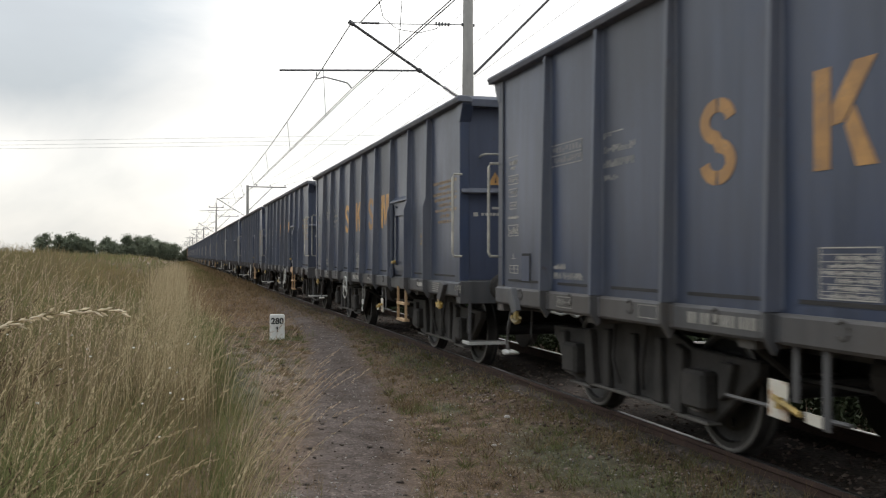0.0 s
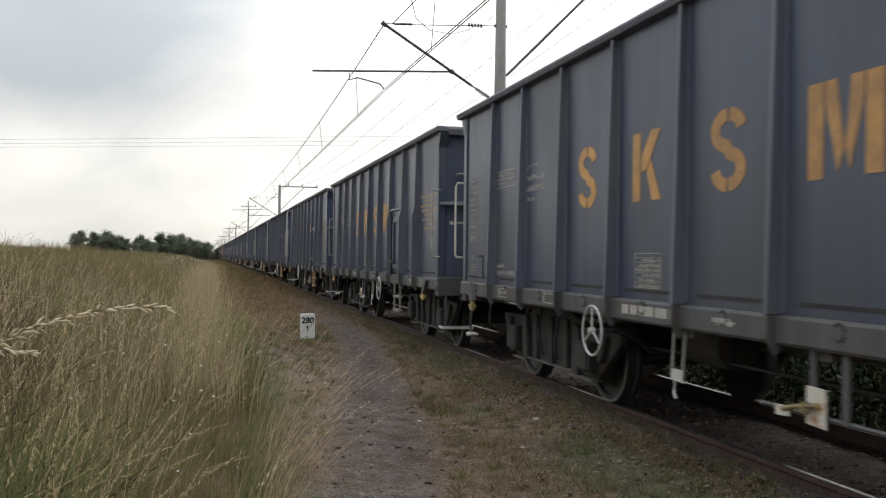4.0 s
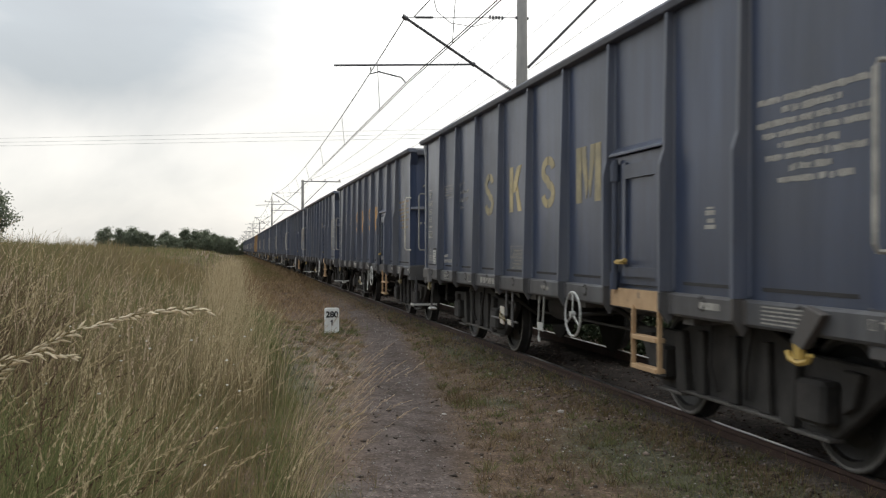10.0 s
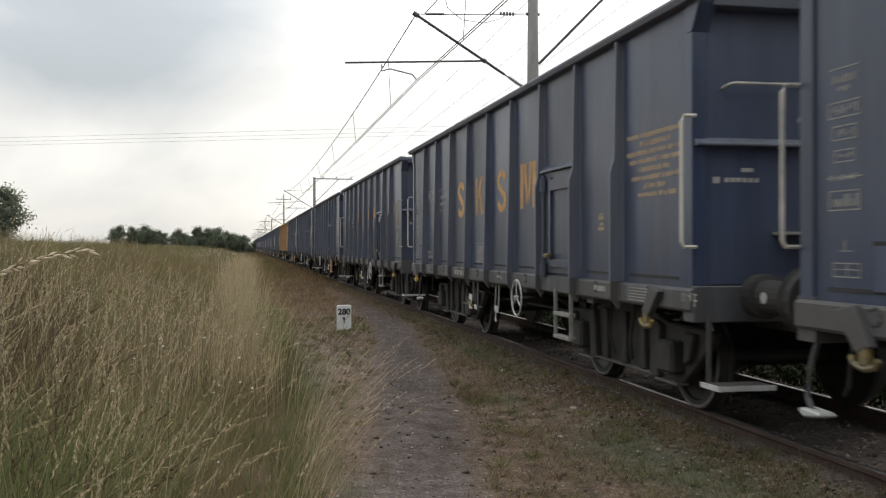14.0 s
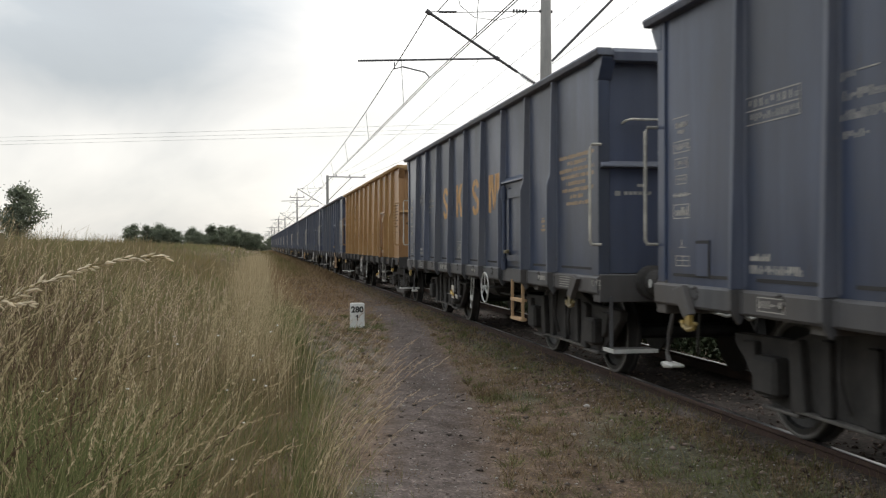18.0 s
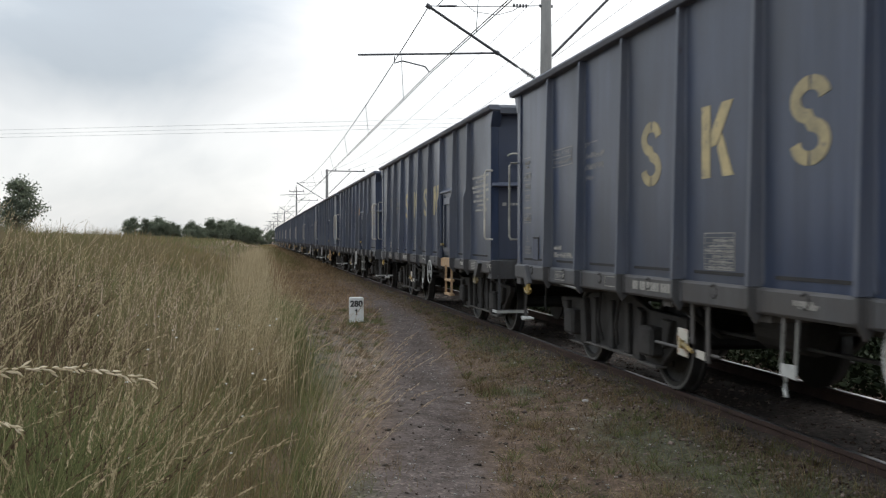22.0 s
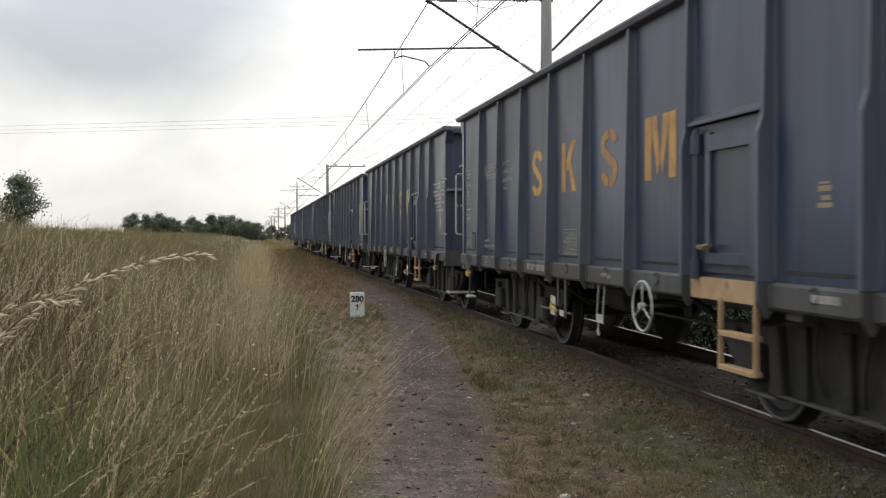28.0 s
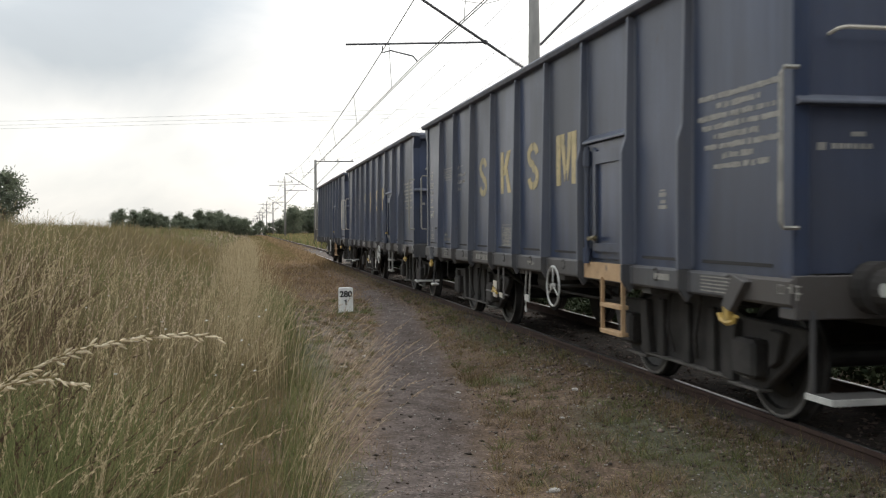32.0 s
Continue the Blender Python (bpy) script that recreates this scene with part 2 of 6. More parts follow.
GRIME = surface("grimy_pale_paint", (0.15, 0.145, 0.13), (0.32, 0.31, 0.28), rough=0.65, grain=60, blotch=7, bump=0.15, spots=(0.09, 0.075, 0.06), spot_scale=14, spot_from=0.58)
ORANGE = surface("faded_orange_paint", (0.33, 0.18, 0.07), (0.62, 0.33, 0.095), rough=0.55, grain=60, blotch=7, bump=0.1, ob_random=0.45, spots=(0.17, 0.13, 0.10), spot_scale=14, spot_from=0.59)
BUFF = surface("faded_buff_paint", (0.25, 0.215, 0.130), (0.54, 0.43, 0.215), rough=0.55, grain=60, blotch=7, bump=0.1, ob_random=0.45, spots=(0.15, 0.14, 0.13), spot_scale=14, spot_from=0.58)
TAN = surface("dusty_tan_paint", (0.37, 0.235, 0.125), (0.51, 0.345, 0.195), rough=0.65, grain=60, blotch=7, bump=0.15, spots=(0.12, 0.10, 0.09), spot_from=0.62)
HOOK = surface("yellow_hook_paint", (0.13, 0.105, 0.05), (0.46, 0.31, 0.08), rough=0.5, grain=50, blotch=9, bump=0.1, ob_random=0.8)
STENCIL = surface("pale_stencil_paint", (0.24, 0.23, 0.205), (0.44, 0.415, 0.37), rough=0.6, grain=80, blotch=14, bump=0.05, ob_random=0.5, spots=(0.10, 0.11, 0.13), spot_scale=25, spot_from=0.58)
RUSTY_STENCIL = surface("tan_stencil_paint", (0.20, 0.145, 0.095), (0.37, 0.27, 0.17), rough=0.6, grain=80, blotch=14, bump=0.05, ob_random=0.4, spots=(0.10, 0.11, 0.13), spot_scale=25, spot_from=0.56)
PLATE = surface("rust_stained_plate", (0.50, 0.47, 0.40), (0.66, 0.63, 0.56), rough=0.5, grain=50, blotch=9, bump=0.1, spots=(0.34, 0.17, 0.06), spot_scale=9, spot_from=0.53)
# near-black colour in place of the shade in uncut slots and recesses
SLOT = surface("painted_recess_shade", (0.020, 0.019, 0.019), (0.042, 0.040, 0.038), rough=0.9, bump=0)
RIM = surface("worn_rim_steel", (0.12, 0.115, 0.11), (0.22, 0.21, 0.20), rough=0.5, metal=0.3, grain=60, blotch=6, bump=0.1)
CONCRETE = surface("mast_concrete", (0.15, 0.147, 0.138), (0.235, 0.228, 0.212), rough=0.85, grain=30, blotch=4, bump=0.3, stretch=(1, 1, 0.3))
STEEL = surface("galvanised_steel", (0.07, 0.07, 0.075), (0.12, 0.12, 0.125), rough=0.6, metal=0.5, grain=40, blotch=6, bump=0.1)
WIRE = surface("oxidised_wire", (0.05, 0.055, 0.055), (0.08, 0.08, 0.08), rough=0.6, metal=0.4, bump=0)
RAIL = surface("rusty_rail", (0.040, 0.023, 0.018), (0.080, 0.047, 0.036), rough=0.9, grain=30, blotch=3, bump=0.3)
RAILTOP = surface("polished_rail_head", (0.28, 0.28, 0.28), (0.38, 0.38, 0.38), rough=0.3, metal=1.0, bump=0)


def earth():
    """Turf earth that passes into trodden gravel, rusty dust, pale bare dirt and green sward, as the ground's own maps say."""
    m = bpy.data.materials.new("turf_earth")
    m.use_nodes = True
    nt = m.node_tree
    N, K = nt.nodes.new, nt.links.new
    bs = nt.nodes["Principled BSDF"]
    co = N("ShaderNodeTexCoord")

    def cloud(scale, detail, rough=0.55):
        n = N("ShaderNodeTexNoise")
        n.inputs["Scale"].default_value, n.inputs["Detail"].default_value, n.inputs["Roughness"].default_value = scale, detail, rough
        K(co.outputs["Object"], n.inputs["Vector"])
        return n.outputs["Fac"]

    def sums(a, k, b):
        s = N("ShaderNodeMath")
        s.operation = 'MULTIPLY_ADD'
        s.inputs[1].default_value = k
        K(a, s.inputs[0])
        if isinstance(b, float):
            s.inputs[2].default_value = b
        else:
            K(b, s.inputs[2])
        return s.outputs[0]

    big, mid, fine = cloud(0.8, 5), cloud(6.0, 5), cloud(34.0, 4)
    tone = sums(fine, 0.5, sums(mid, 0.75, sums(big, 0.4, -0.32)))

    def tones(dark, light, lo=0.30, hi=0.72):
        r = N("ShaderNodeValToRGB")
        e = r.color_ramp.elements
        e[0].position, e[0].color = lo, (*dark, 1)
        e[1].position, e[1].color = hi, (*light, 1)
        K(tone, r.inputs["Fac"])
        return r.outputs["Color"]

    colour = tones((0.060, 0.043, 0.032), (0.200, 0.143, 0.102))
    for name, dark, light, ragged in (("rust", (0.064, 0.040, 0.025), (0.155, 0.100, 0.060), 0.5), ("lush", (0.050, 0.049, 0.033), (0.128, 0.122, 0.083), 0.9), ("bare", (0.080, 0.062, 0.047), (0.200, 0.163, 0.128), 0.7), ("trod", (0.046, 0.037, 0.033), (0.148, 0.121, 0.108), 0.95)):
        at = N("ShaderNodeAttribute")
        at.attribute_name = name
        f = sums(mid, ragged, sums(big, ragged, at.outputs["Fac"]))
        mr = N("ShaderNodeMapRange")
        mr.interpolation_type = 'SMOOTHSTEP'
        mr.inputs["From Min"].default_value, mr.inputs["From Max"].default_value = 0.25 + ragged, 0.95 + ragged
        K(f, mr.inputs["Value"])
        mx = N("ShaderNodeMix")
        mx.data_type = 'RGBA'
        K(mr.outputs["Result"], mx.inputs["Factor"])
        K(colour, mx.inputs[6])
        K(tones(dark, light), mx.inputs[7])
        colour = mx.outputs[2]
    # grit: every chip has a tone of its own, a few are pale
    vo = N("ShaderNodeTexVoronoi")
    vo.inputs["Scale"].default_value = 45.0
    K(co.outputs["Object"], vo.inputs["Vector"])
    se = N("ShaderNodeSeparateColor")
    K(vo.outputs["Color"], se.inputs[0])
    cr = N("ShaderNodeValToRGB")
    e = cr.color_ramp.elements
    e[0].position, e[0].color = 0.0, (0.74, 0.74, 0.74, 1)
    e[1].position, e[1].color = 1.0, (1.8, 1.8, 1.8, 1)
    q = cr.color_ramp.elements.new(0.9)
    q.color = (1.14, 1.14, 1.14, 1)
    K(se.outputs[0], cr.inputs["Fac"])
    mu = N("ShaderNodeMix")
    mu.data_type = 'RGBA'
    mu.blend_type = 'MULTIPLY'
    mu.inputs["Factor"].default_value = 1.0
    K(colour, mu.inputs[6])
    K(cr.outputs["Color"], mu.inputs[7])
    K(mu.outputs[2], bs.inputs["Base Color"])
    bs.inputs["Roughness"].default_value = 0.95
    bs.inputs["Specular IOR Level"].default_value = 0.08
    b = N("ShaderNodeBump")
    b.inputs["Strength"].default_value, b.inputs["Distance"].default_value = 0.7, 0.02
    K(sums(vo.outputs["Distance"], 0.5, tone), b.inputs["Height"])
    K(b.outputs[0], bs.inputs["Normal"])
    return m


EARTH = earth()
BALLAST = surface("brown_ballast_stone", (0.060, 0.044, 0.037), (0.25, 0.195, 0.165), rough=0.95, grain=30, blotch=5, bump=0.3, island=0.7, gloss=0.12)
CHIP = surface("pale_stone_chip", (0.16, 0.15, 0.14), (0.40, 0.38, 0.35), rough=0.9, grain=30, blotch=9, bump=0.2, island=0.8, gloss=0.12)
BED = surface("oily_track_bed", (0.048, 0.040, 0.035), (0.120, 0.099, 0.086), rough=0.95, grain=22, blotch=2.5, bump=0.7, speck=0.4, gloss=0.12)
WEED = surface("withered_weed", (0.06, 0.040, 0.026), (0.13, 0.088, 0.055), rough=0.85, grain=20, blotch=3, bump=0, island=0.6, thin=0.25, gloss=0.12)
STRAW = surface("dry_grass", (0.140, 0.106, 0.050), (0.360, 0.280, 0.148), rough=0.8, grain=6, blotch=0.55, bump=0, island=0.55, thin=0.35, spots=(0.118, 0.104, 0.043), spot_scale=0.45, spot_from=0.49, gloss=0.12)
MAT = surface("matted_olive_straw", (0.135, 0.108, 0.050), (0.250, 0.200, 0.100), rough=0.85, grain=6, blotch=0.7, bump=0, island=0.4, thin=0.4, spots=(0.120, 0.115, 0.046), spot_scale=0.6, spot_from=0.50, gloss=0.1)
BROWNED = surface("browned_grass", (0.110, 0.078, 0.042), (0.265, 0.196, 0.112), rough=0.85, grain=6, blotch=0.6, bump=0, island=0.5, thin=0.35, gloss=0.1)
FIELD = surface("grey_brown_meadow", (0.142, 0.112, 0.069), (0.256, 0.204, 0.127), rough=0.9, grain=6, blotch=0.5, bump=0, island=0.3, thin=0.35, spots=(0.140, 0.122, 0.062), spot_scale=0.35, spot_from=0.5, gloss=0.08)
OLIVE = surface("olive_meadow", (0.108, 0.110, 0.051), (0.216, 0.201, 0.100), rough=0.9, grain=6, blotch=0.5, bump=0, island=0.3, thin=0.4, gloss=0.08)
GREEN = surface("green_grass", (0.082, 0.098, 0.038), (0.200, 0.205, 0.092), rough=0.75, grain=6, blotch=0.8, bump=0, island=0.75, thin=0.45, gloss=0.12)
TURF = surface("trampled_brown_turf", (0.110, 0.078, 0.047), (0.270, 0.198, 0.121), rough=0.85, grain=6, blotch=1.2, bump=0, island=0.9, thin=0.25, gloss=0.12)
# foliage colour darkened to stand in for the shade under the wagons
SHADE_GROWTH = surface("shade_dark_growth", (0.018, 0.027, 0.013), (0.048, 0.060, 0.030), rough=0.8, grain=6, blotch=0.8, bump=0, island=0.7, gloss=0.12)
EAR = surface("grass_ears", (0.26, 0.205, 0.118), (0.52, 0.43, 0.27), rough=0.8, grain=30, blotch=5, bump=0, island=0.7, thin=0.25, gloss=0.12)
# leaf green with distance haze mixed into its colour, paler and bluer
HAZED_LEAF = surface("leaf", (0.082, 0.102, 0.070), (0.165, 0.185, 0.125), rough=0.7, grain=4, blotch=0.8, bump=0, island=0.7, thin=0.55)
BARK = surface("bark", (0.06, 0.05, 0.04), (0.14, 0.12, 0.10), rough=0.9, grain=18, blotch=3, bump=0.5)
WHITE = surface("whitewashed_concrete", (0.66, 0.66, 0.63), (0.80, 0.80, 0.77), rough=0.8, grain=40, blotch=6, bump=0.2, spots=(0.42, 0.40, 0.36), spot_scale=9, spot_from=0.66)
BLACK = surface("black_sign_paint", (0.012, 0.012, 0.012), (0.02, 0.02, 0.02), rough=0.6, bump=0)
EAR_RED = surface("reddish_grass_heads", (0.32, 0.235, 0.165), (0.56, 0.45, 0.33), rough=0.8, grain=30, blotch=5, bump=0, island=0.7, thin=0.2, gloss=0.12)
BROWN_INK = surface("brown_lettering_paint", (0.05, 0.03, 0.015), (0.08, 0.05, 0.025), rough=0.6, bump=0)
FAINT_INK = surface("faded_brown_lettering", (0.12, 0.068, 0.030), (0.18, 0.105, 0.05), rough=0.6, bump=0)
RUSSET = surface("russet_dry_grass", (0.14, 0.095, 0.052), (0.33, 0.235, 0.135), rough=0.85, grain=6, blotch=0.8, bump=0, island=0.7, thin=0.3, gloss=0.12)
PALE_EAR = surface("bleached_grass_ear", (0.52, 0.45, 0.31), (0.74, 0.66, 0.50), rough=0.75, grain=40, blotch=9, bump=0, island=0.6, thin=0.4)


# ---- mesh helpers ----
def box(bm, x0, x1, y0, y1, z0, z1):
    v = [bm.verts.new(p) for p in ((x0, y0, z0), (x1, y0, z0), (x1, y1, z0), (x0, y1, z0), (x0, y0, z1), (x1, y0, z1), (x1, y1, z1), (x0, y1, z1))]
    for f in ((3, 2, 1, 0), (4, 5, 6, 7), (0, 1, 5, 4), (1, 2, 6, 5), (2, 3, 7, 6), (3, 0, 4, 7)):
        bm.faces.new([v[i] for i in f])
    return v


def tube(bm, points, r, sides=6, radii=None):
    """A round bar along a line of points."""
    pts = [Vector(p) for p in points]
    rings = []
    for i, p in enumerate(pts):
        d = (pts[min(i + 1, len(pts) - 1)] - pts[max(i - 1, 0)]).normalized()
        u = d.cross((0, 0, 1))
        if u.length < 0.05:
            u = d.cross((1, 0, 0))
        u.normalize()
        w = u.cross(d)
        rr = radii[i] if radii else r
        rings.append([bm.verts.new(p + (u * math.cos(2 * math.pi * k / sides) + w * math.sin(2 * math.pi * k / sides)) * rr) for k in range(sides)])
    for a, b in zip(rings, rings[1:]):
        for k in range(sides):
            bm.faces.new((a[k], a[(k + 1) % sides], b[(k + 1) % sides], b[k]))
    bm.faces.new(rings[0][::-1])
    bm.faces.new(rings[-1])


def lathe(bm, profile, centre, axis='x', sides=20):
    """A turned body: profile is a list of (along, radius)."""
    rings = []
    for a, r in profile:
        ring = []
        for k in range(sides):
            c, s = r * math.cos(2 * math.pi * k / sides), r * math.sin(2 * math.pi * k / sides)
            p = (a, c, s) if axis == 'x' else (c, a, s) if axis == 'y' else (c, s, a)
            ring.append(bm.verts.new(Vector(centre) + Vector(p)))
        rings.append(ring)
    for a, b in zip(rings, rings[1:]):
        for k in range(sides):
            bm.faces.new((a[k], a[(k + 1) % sides], b[(k + 1) % sides], b[k]))
    bm.faces.new(rings[0][::-1])
    bm.faces.new(rings[-1])


def prism(bm, outline, axis, a, b):
    """A flat outline pushed along an axis from a to b; outline in the two other axes, in order."""
    def at(p, d):
        return (d, p[0], p[1]) if axis == 'x' else (p[0], d, p[1]) if axis == 'y' else (p[0], p[1], d)
    lo = [bm.verts.new(at(p, a)) for p in outline]
    hi = [bm.verts.new(at(p, b)) for p in outline]
    n = len(outline)
    bm.faces.new(lo[::-1])
    bm.faces.new(hi)
    for k in range(n):
        bm.faces.new((lo[k], lo[(k + 1) % n], hi[(k + 1) % n], hi[k]))


def finish(bm, name, material, bevel=0.0, smooth=False):
    bmesh.ops.recalc_face_normals(bm, faces=bm.faces)
    if bevel:
        bmesh.ops.bevel(bm, geom=list(bm.edges), offset=bevel, segments=1, affect='EDGES', clamp_overlap=True)
    me = bpy.data.meshes.new(name)
    bm.to_mesh(me)
    bm.free()
    me.materials.append(material)
    if smooth:
        me.shade_smooth()
    return me


def part(name, bm, material, parent, label="", bevel=0.0, smooth=False):
    ob = new(name, bm if isinstance(bm, bpy.types.Mesh) else finish(bm, name, material, bevel, smooth))
    ob.parent = parent
    if label:
        tagged(ob, label)
    return ob


def thing(name, bm, material, label, category, group="", kind="", bevel=0.0, smooth=False):
    return tagged(new(name, finish(bm, name, material, bevel, smooth)), label, category, group, kind)


def np_mesh(name, verts, faces, material):
    """A mesh from arrays: verts n x 3, faces m x k."""
    me = bpy.data.meshes.new(name)
    k = faces.shape[1]
    me.vertices.add(len(verts))
    me.vertices.foreach_set("co", np.ascontiguousarray(verts, dtype=np.float32).ravel())
    me.loops.add(faces.size)
    me.loops.foreach_set("vertex_index", np.ascontiguousarray(faces, dtype=np.int32).ravel())
    me.polygons.add(len(faces))
    me.polygons.foreach_set("loop_start", np.arange(len(faces), dtype=np.int32) * k)
    me.update(calc_edges=True)
    me.materials.append(material)
    return me




# ---- ground, rails ----
MAST_X, MAST_Y, SPAN = 7.2, 23.9, 78.0
RAIL_Z = -0.01


def ground_z(x, y):
    """Height of the ground: level at the railway, a bank rising into the field beside it."""
    b = np.clip((0.45 - x) / 7.5, 0, 1)
    f = np.clip((-x - 6.0) / 40.0, 0, 1)
    z = -0.28 + 1.50 * b * b * (3 - 2 * b) * (1.0 - 0.15 * np.clip((y - 60) / 120, 0, 1)) + 0.5 * f
    # the bed of the tracks, with earth up to the foot of the rails
    bed = np.interp(x, [2.5, 3.3, 3.85, 4.12, 4.3, 5.3, 5.6, 6.4, 8], [0, 0.09, 0.17, 0.155, 0.10, 0.10, 0.14, 0.08, 0])
    lumps = 0.03 * np.sin(x * 1.7 + 0.6 * y) * np.sin(y * 0.9 - x) + 0.012 * np.sin(x * 5.1 + 2.0 * np.sin(y * 2.2)) * np.sin(y * 4.3 + x)
    return z + bed + lumps * np.clip((3.5 - x), 0, 1)


def path_mid(y):
    return np.interp(y, [-3000, -6, 3, 6.5, 8.5, 11, 14.2, 20, 30, 60, 400], [0.3, 0.5, 0.8, 1.16, 1.55, 1.90, 2.33, 3.0, 3.2, 3.2, 3.2])


def path_half(y):
    return np.interp(y, [-6, 6.4, 8.5, 11, 14, 20, 40], [0.45, 0.45, 0.55, 0.55, 0.48, 0.42, 0.25])


def green_at(x, y):
    """Where the short turf is green."""
    spots = ((3.15, 7.4, 0.55, 1.5), (2.9, 10.4, 0.22, 0.5), (2.25, 20.3, 0.5, 0.5), (0.85, 14.0, 0.30, 4.0), (3.5, 14, 0.3, 3), (0.75, 6.2, 0.22, 0.9), (3.3, 5.4, 0.6, 0.8))
    return sum(np.exp(-((x - a) / c) ** 2 - ((y - b) / d) ** 2) for a, b, c, d in spots)


def zone_maps(me, X, Y):
    """What the ground is made of at each point: trodden gravel, rusty dust, bare pale dirt, green sward."""
    trod = np.exp(-(np.abs(X - path_mid(Y)) / (path_half(Y) * 1.1)) ** 2.3) * np.interp(Y, [20, 34], [1, 0.35])
    rust = np.interp(Y, [17, 23, 34, 90, 200], [0, 0.35, 1, 1, 0]) * np.interp(X, [0.2, 0.8, 2.9, 3.6], [0, 1, 1, 0.3])
    bare = 0.9 * np.exp(-((X - 1.45) / 0.65) ** 4 - ((Y - 16.3) / 3.2) ** 4) + 0.7 * np.exp(-((X - path_mid(Y) + 0.62) / 0.18) ** 2) * np.interp(Y, [7, 10, 14], [0, 1, 0])
    for name, values in (("trod", trod), ("rust", rust), ("bare", bare), ("lush", np.clip(green_at(X, Y), 0, 1))):
        at = me.attributes.new(name, 'FLOAT', 'POINT')
        at.data.foreach_set("value", np.ascontiguousarray(values, dtype=np.float32).ravel())


def make_ground():
    xs = np.unique(np.concatenate([-np.geomspace(14, 3000, 26), np.arange(-14, 0.4, 0.3), np.arange(0.4, 6.0, 0.12), np.arange(6, 12, 0.4), np.geomspace(12, 3000, 26)]))
    ys = np.unique(np.concatenate([-np.geomspace(8, 3000, 22), np.arange(-8, 4, 0.5), np.arange(4, 26, 0.15), np.arange(26, 42, 0.4), np.geomspace(42, 3000, 40)]))
    X, Y = np.meshgrid(xs, ys)
    V = np.stack([X.ravel(), Y.ravel(), ground_z(X, Y).ravel()], 1)
    n, m = len(xs), len(ys)
    i = (np.arange(m - 1)[:, None] * n + np.arange(n - 1)[None]).ravel()
    F = np.stack([i, i + 1, i + 1 + n, i + n], 1)
    me = np_mesh("ground", V, F, EARTH)
    zone_maps(me, X, Y)
    me.shade_smooth()
    tagged(new("ground", me), "dry uneven turf and earth beside the railway", "ground", kind="structure")


make_ground()


def make_path():
    r = random.Random(3)
    V, F = [], []
    ys = np.arange(-8, 40, 0.15)
    n = 17
    for y in ys:
        c, h = path_mid(y), path_half(y)
        l, rr = c - h * 1.25, c + h * 1.25
        for k in range(n):
            x = l + (rr - l) * k / (n - 1)
            edge = 0.010 * min(k, n - 1 - k, 2) / 2 - 0.003
            V.append((x, y, float(ground_z(np.array(x), np.array(y))) + edge))
    for j in range(len(ys) - 1):
        for k in range(n - 1):
            i = j * n + k
            F.append((i, i + 1, i + 1 + n, i + n))
    V = np.array(V)
    me = np_mesh("path", V, np.array(F), EARTH)
    zone_maps(me, V[:, 0], V[:, 1])
    me.shade_smooth()
    tagged(new("path", me), "trodden grey-brown gravel footpath beside the track", "path", kind="structure")


make_path()


def make_rails():
    prof = [(-0.07, -0.172), (0.07, -0.172), (0.07, -0.160), (0.012, -0.145), (0.009, -0.05), (0.034, -0.036), (0.034, -0.004), (-0.034, -0.004), (-0.034, -0.036), (-0.009, -0.05), (-0.012, -0.145), (-0.07, -0.160)]
    for tx in (TRACK_X,):
        track = tagged(new("railway_track"), "rusty running rails sunk in earth and weeds", "railway track", kind="structure")
        for side in (-0.7535, 0.7535):
            bm = bmesh.new()
            prism(bm, [(tx + side + a, b + RAIL_Z) for a, b in prof], 'y', -400, 1500)
            rail = part("rail", bm, RAIL, track, "rust-brown steel rail")
            bm = bmesh.new()
            prism(bm, [(tx + side - 0.018, RAIL_Z - 0.004), (tx + side + 0.024, RAIL_Z - 0.004), (tx + side + 0.020, RAIL_Z), (tx + side - 0.014, RAIL_Z)], 'y', -400, 1500)
            part("rail_head", bm, RAILTOP, rail, "polished running surface")


def make_bed():
    """The dark, oily strip of earth and fouled ballast under the train."""
    xs = np.concatenate([[3.72, 3.82, 3.92], np.linspace(4.07, 5.48, 12), [5.62, 5.8, 6.0, 6.2]])
    ys = np.concatenate([np.arange(-40, 4, 1.0), np.arange(4, 30, 0.2), np.geomspace(30, 1500, 40)])
    X, Y = np.meshgrid(xs, ys)
    Z = ground_z(X, Y) + 0.012 + 0.012 * np.sin(X * 9 + 3 * np.sin(Y * 2.1)) * np.sin(Y * 5.3)
    Z[:, 0] -= 0.04
    Z[:, -1] -= 0.04
    n, m = len(xs), len(ys)
    i = (np.arange(m - 1)[:, None] * n + np.arange(n - 1)[None]).ravel()
    me = np_mesh("track_bed", np.stack([X.ravel(), Y.ravel(), Z.ravel()], 1), np.stack([i, i + 1, i + 1 + n, i + n], 1), BED)
    me.shade_smooth()
    tagged(new("track_bed", me), "dark fouled ballast and earth between the rails", "track bed", kind="structure")


make_bed()
make_rails()

# ---- the wagons ----
HALF = 6.44          # half the length of the body over its top rim
POSTS = [-4.82, -3.68, -2.47, -1.23, 0.0, 1.23, 2.47, 3.68, 4.82]
LONG_POSTS = [-6.15, -5.05, -3.87, -2.68, -1.3, 0.0, 1.3, 2.68, 3.87, 5.05, 6.15]
BOGIE_Y, AXLE_Y, WHEEL_R = 3.91, 1.17, 0.46


def wagon_y(s):
    """Place along the wagon from the distance to its leading end wall."""
    return s - 6.52


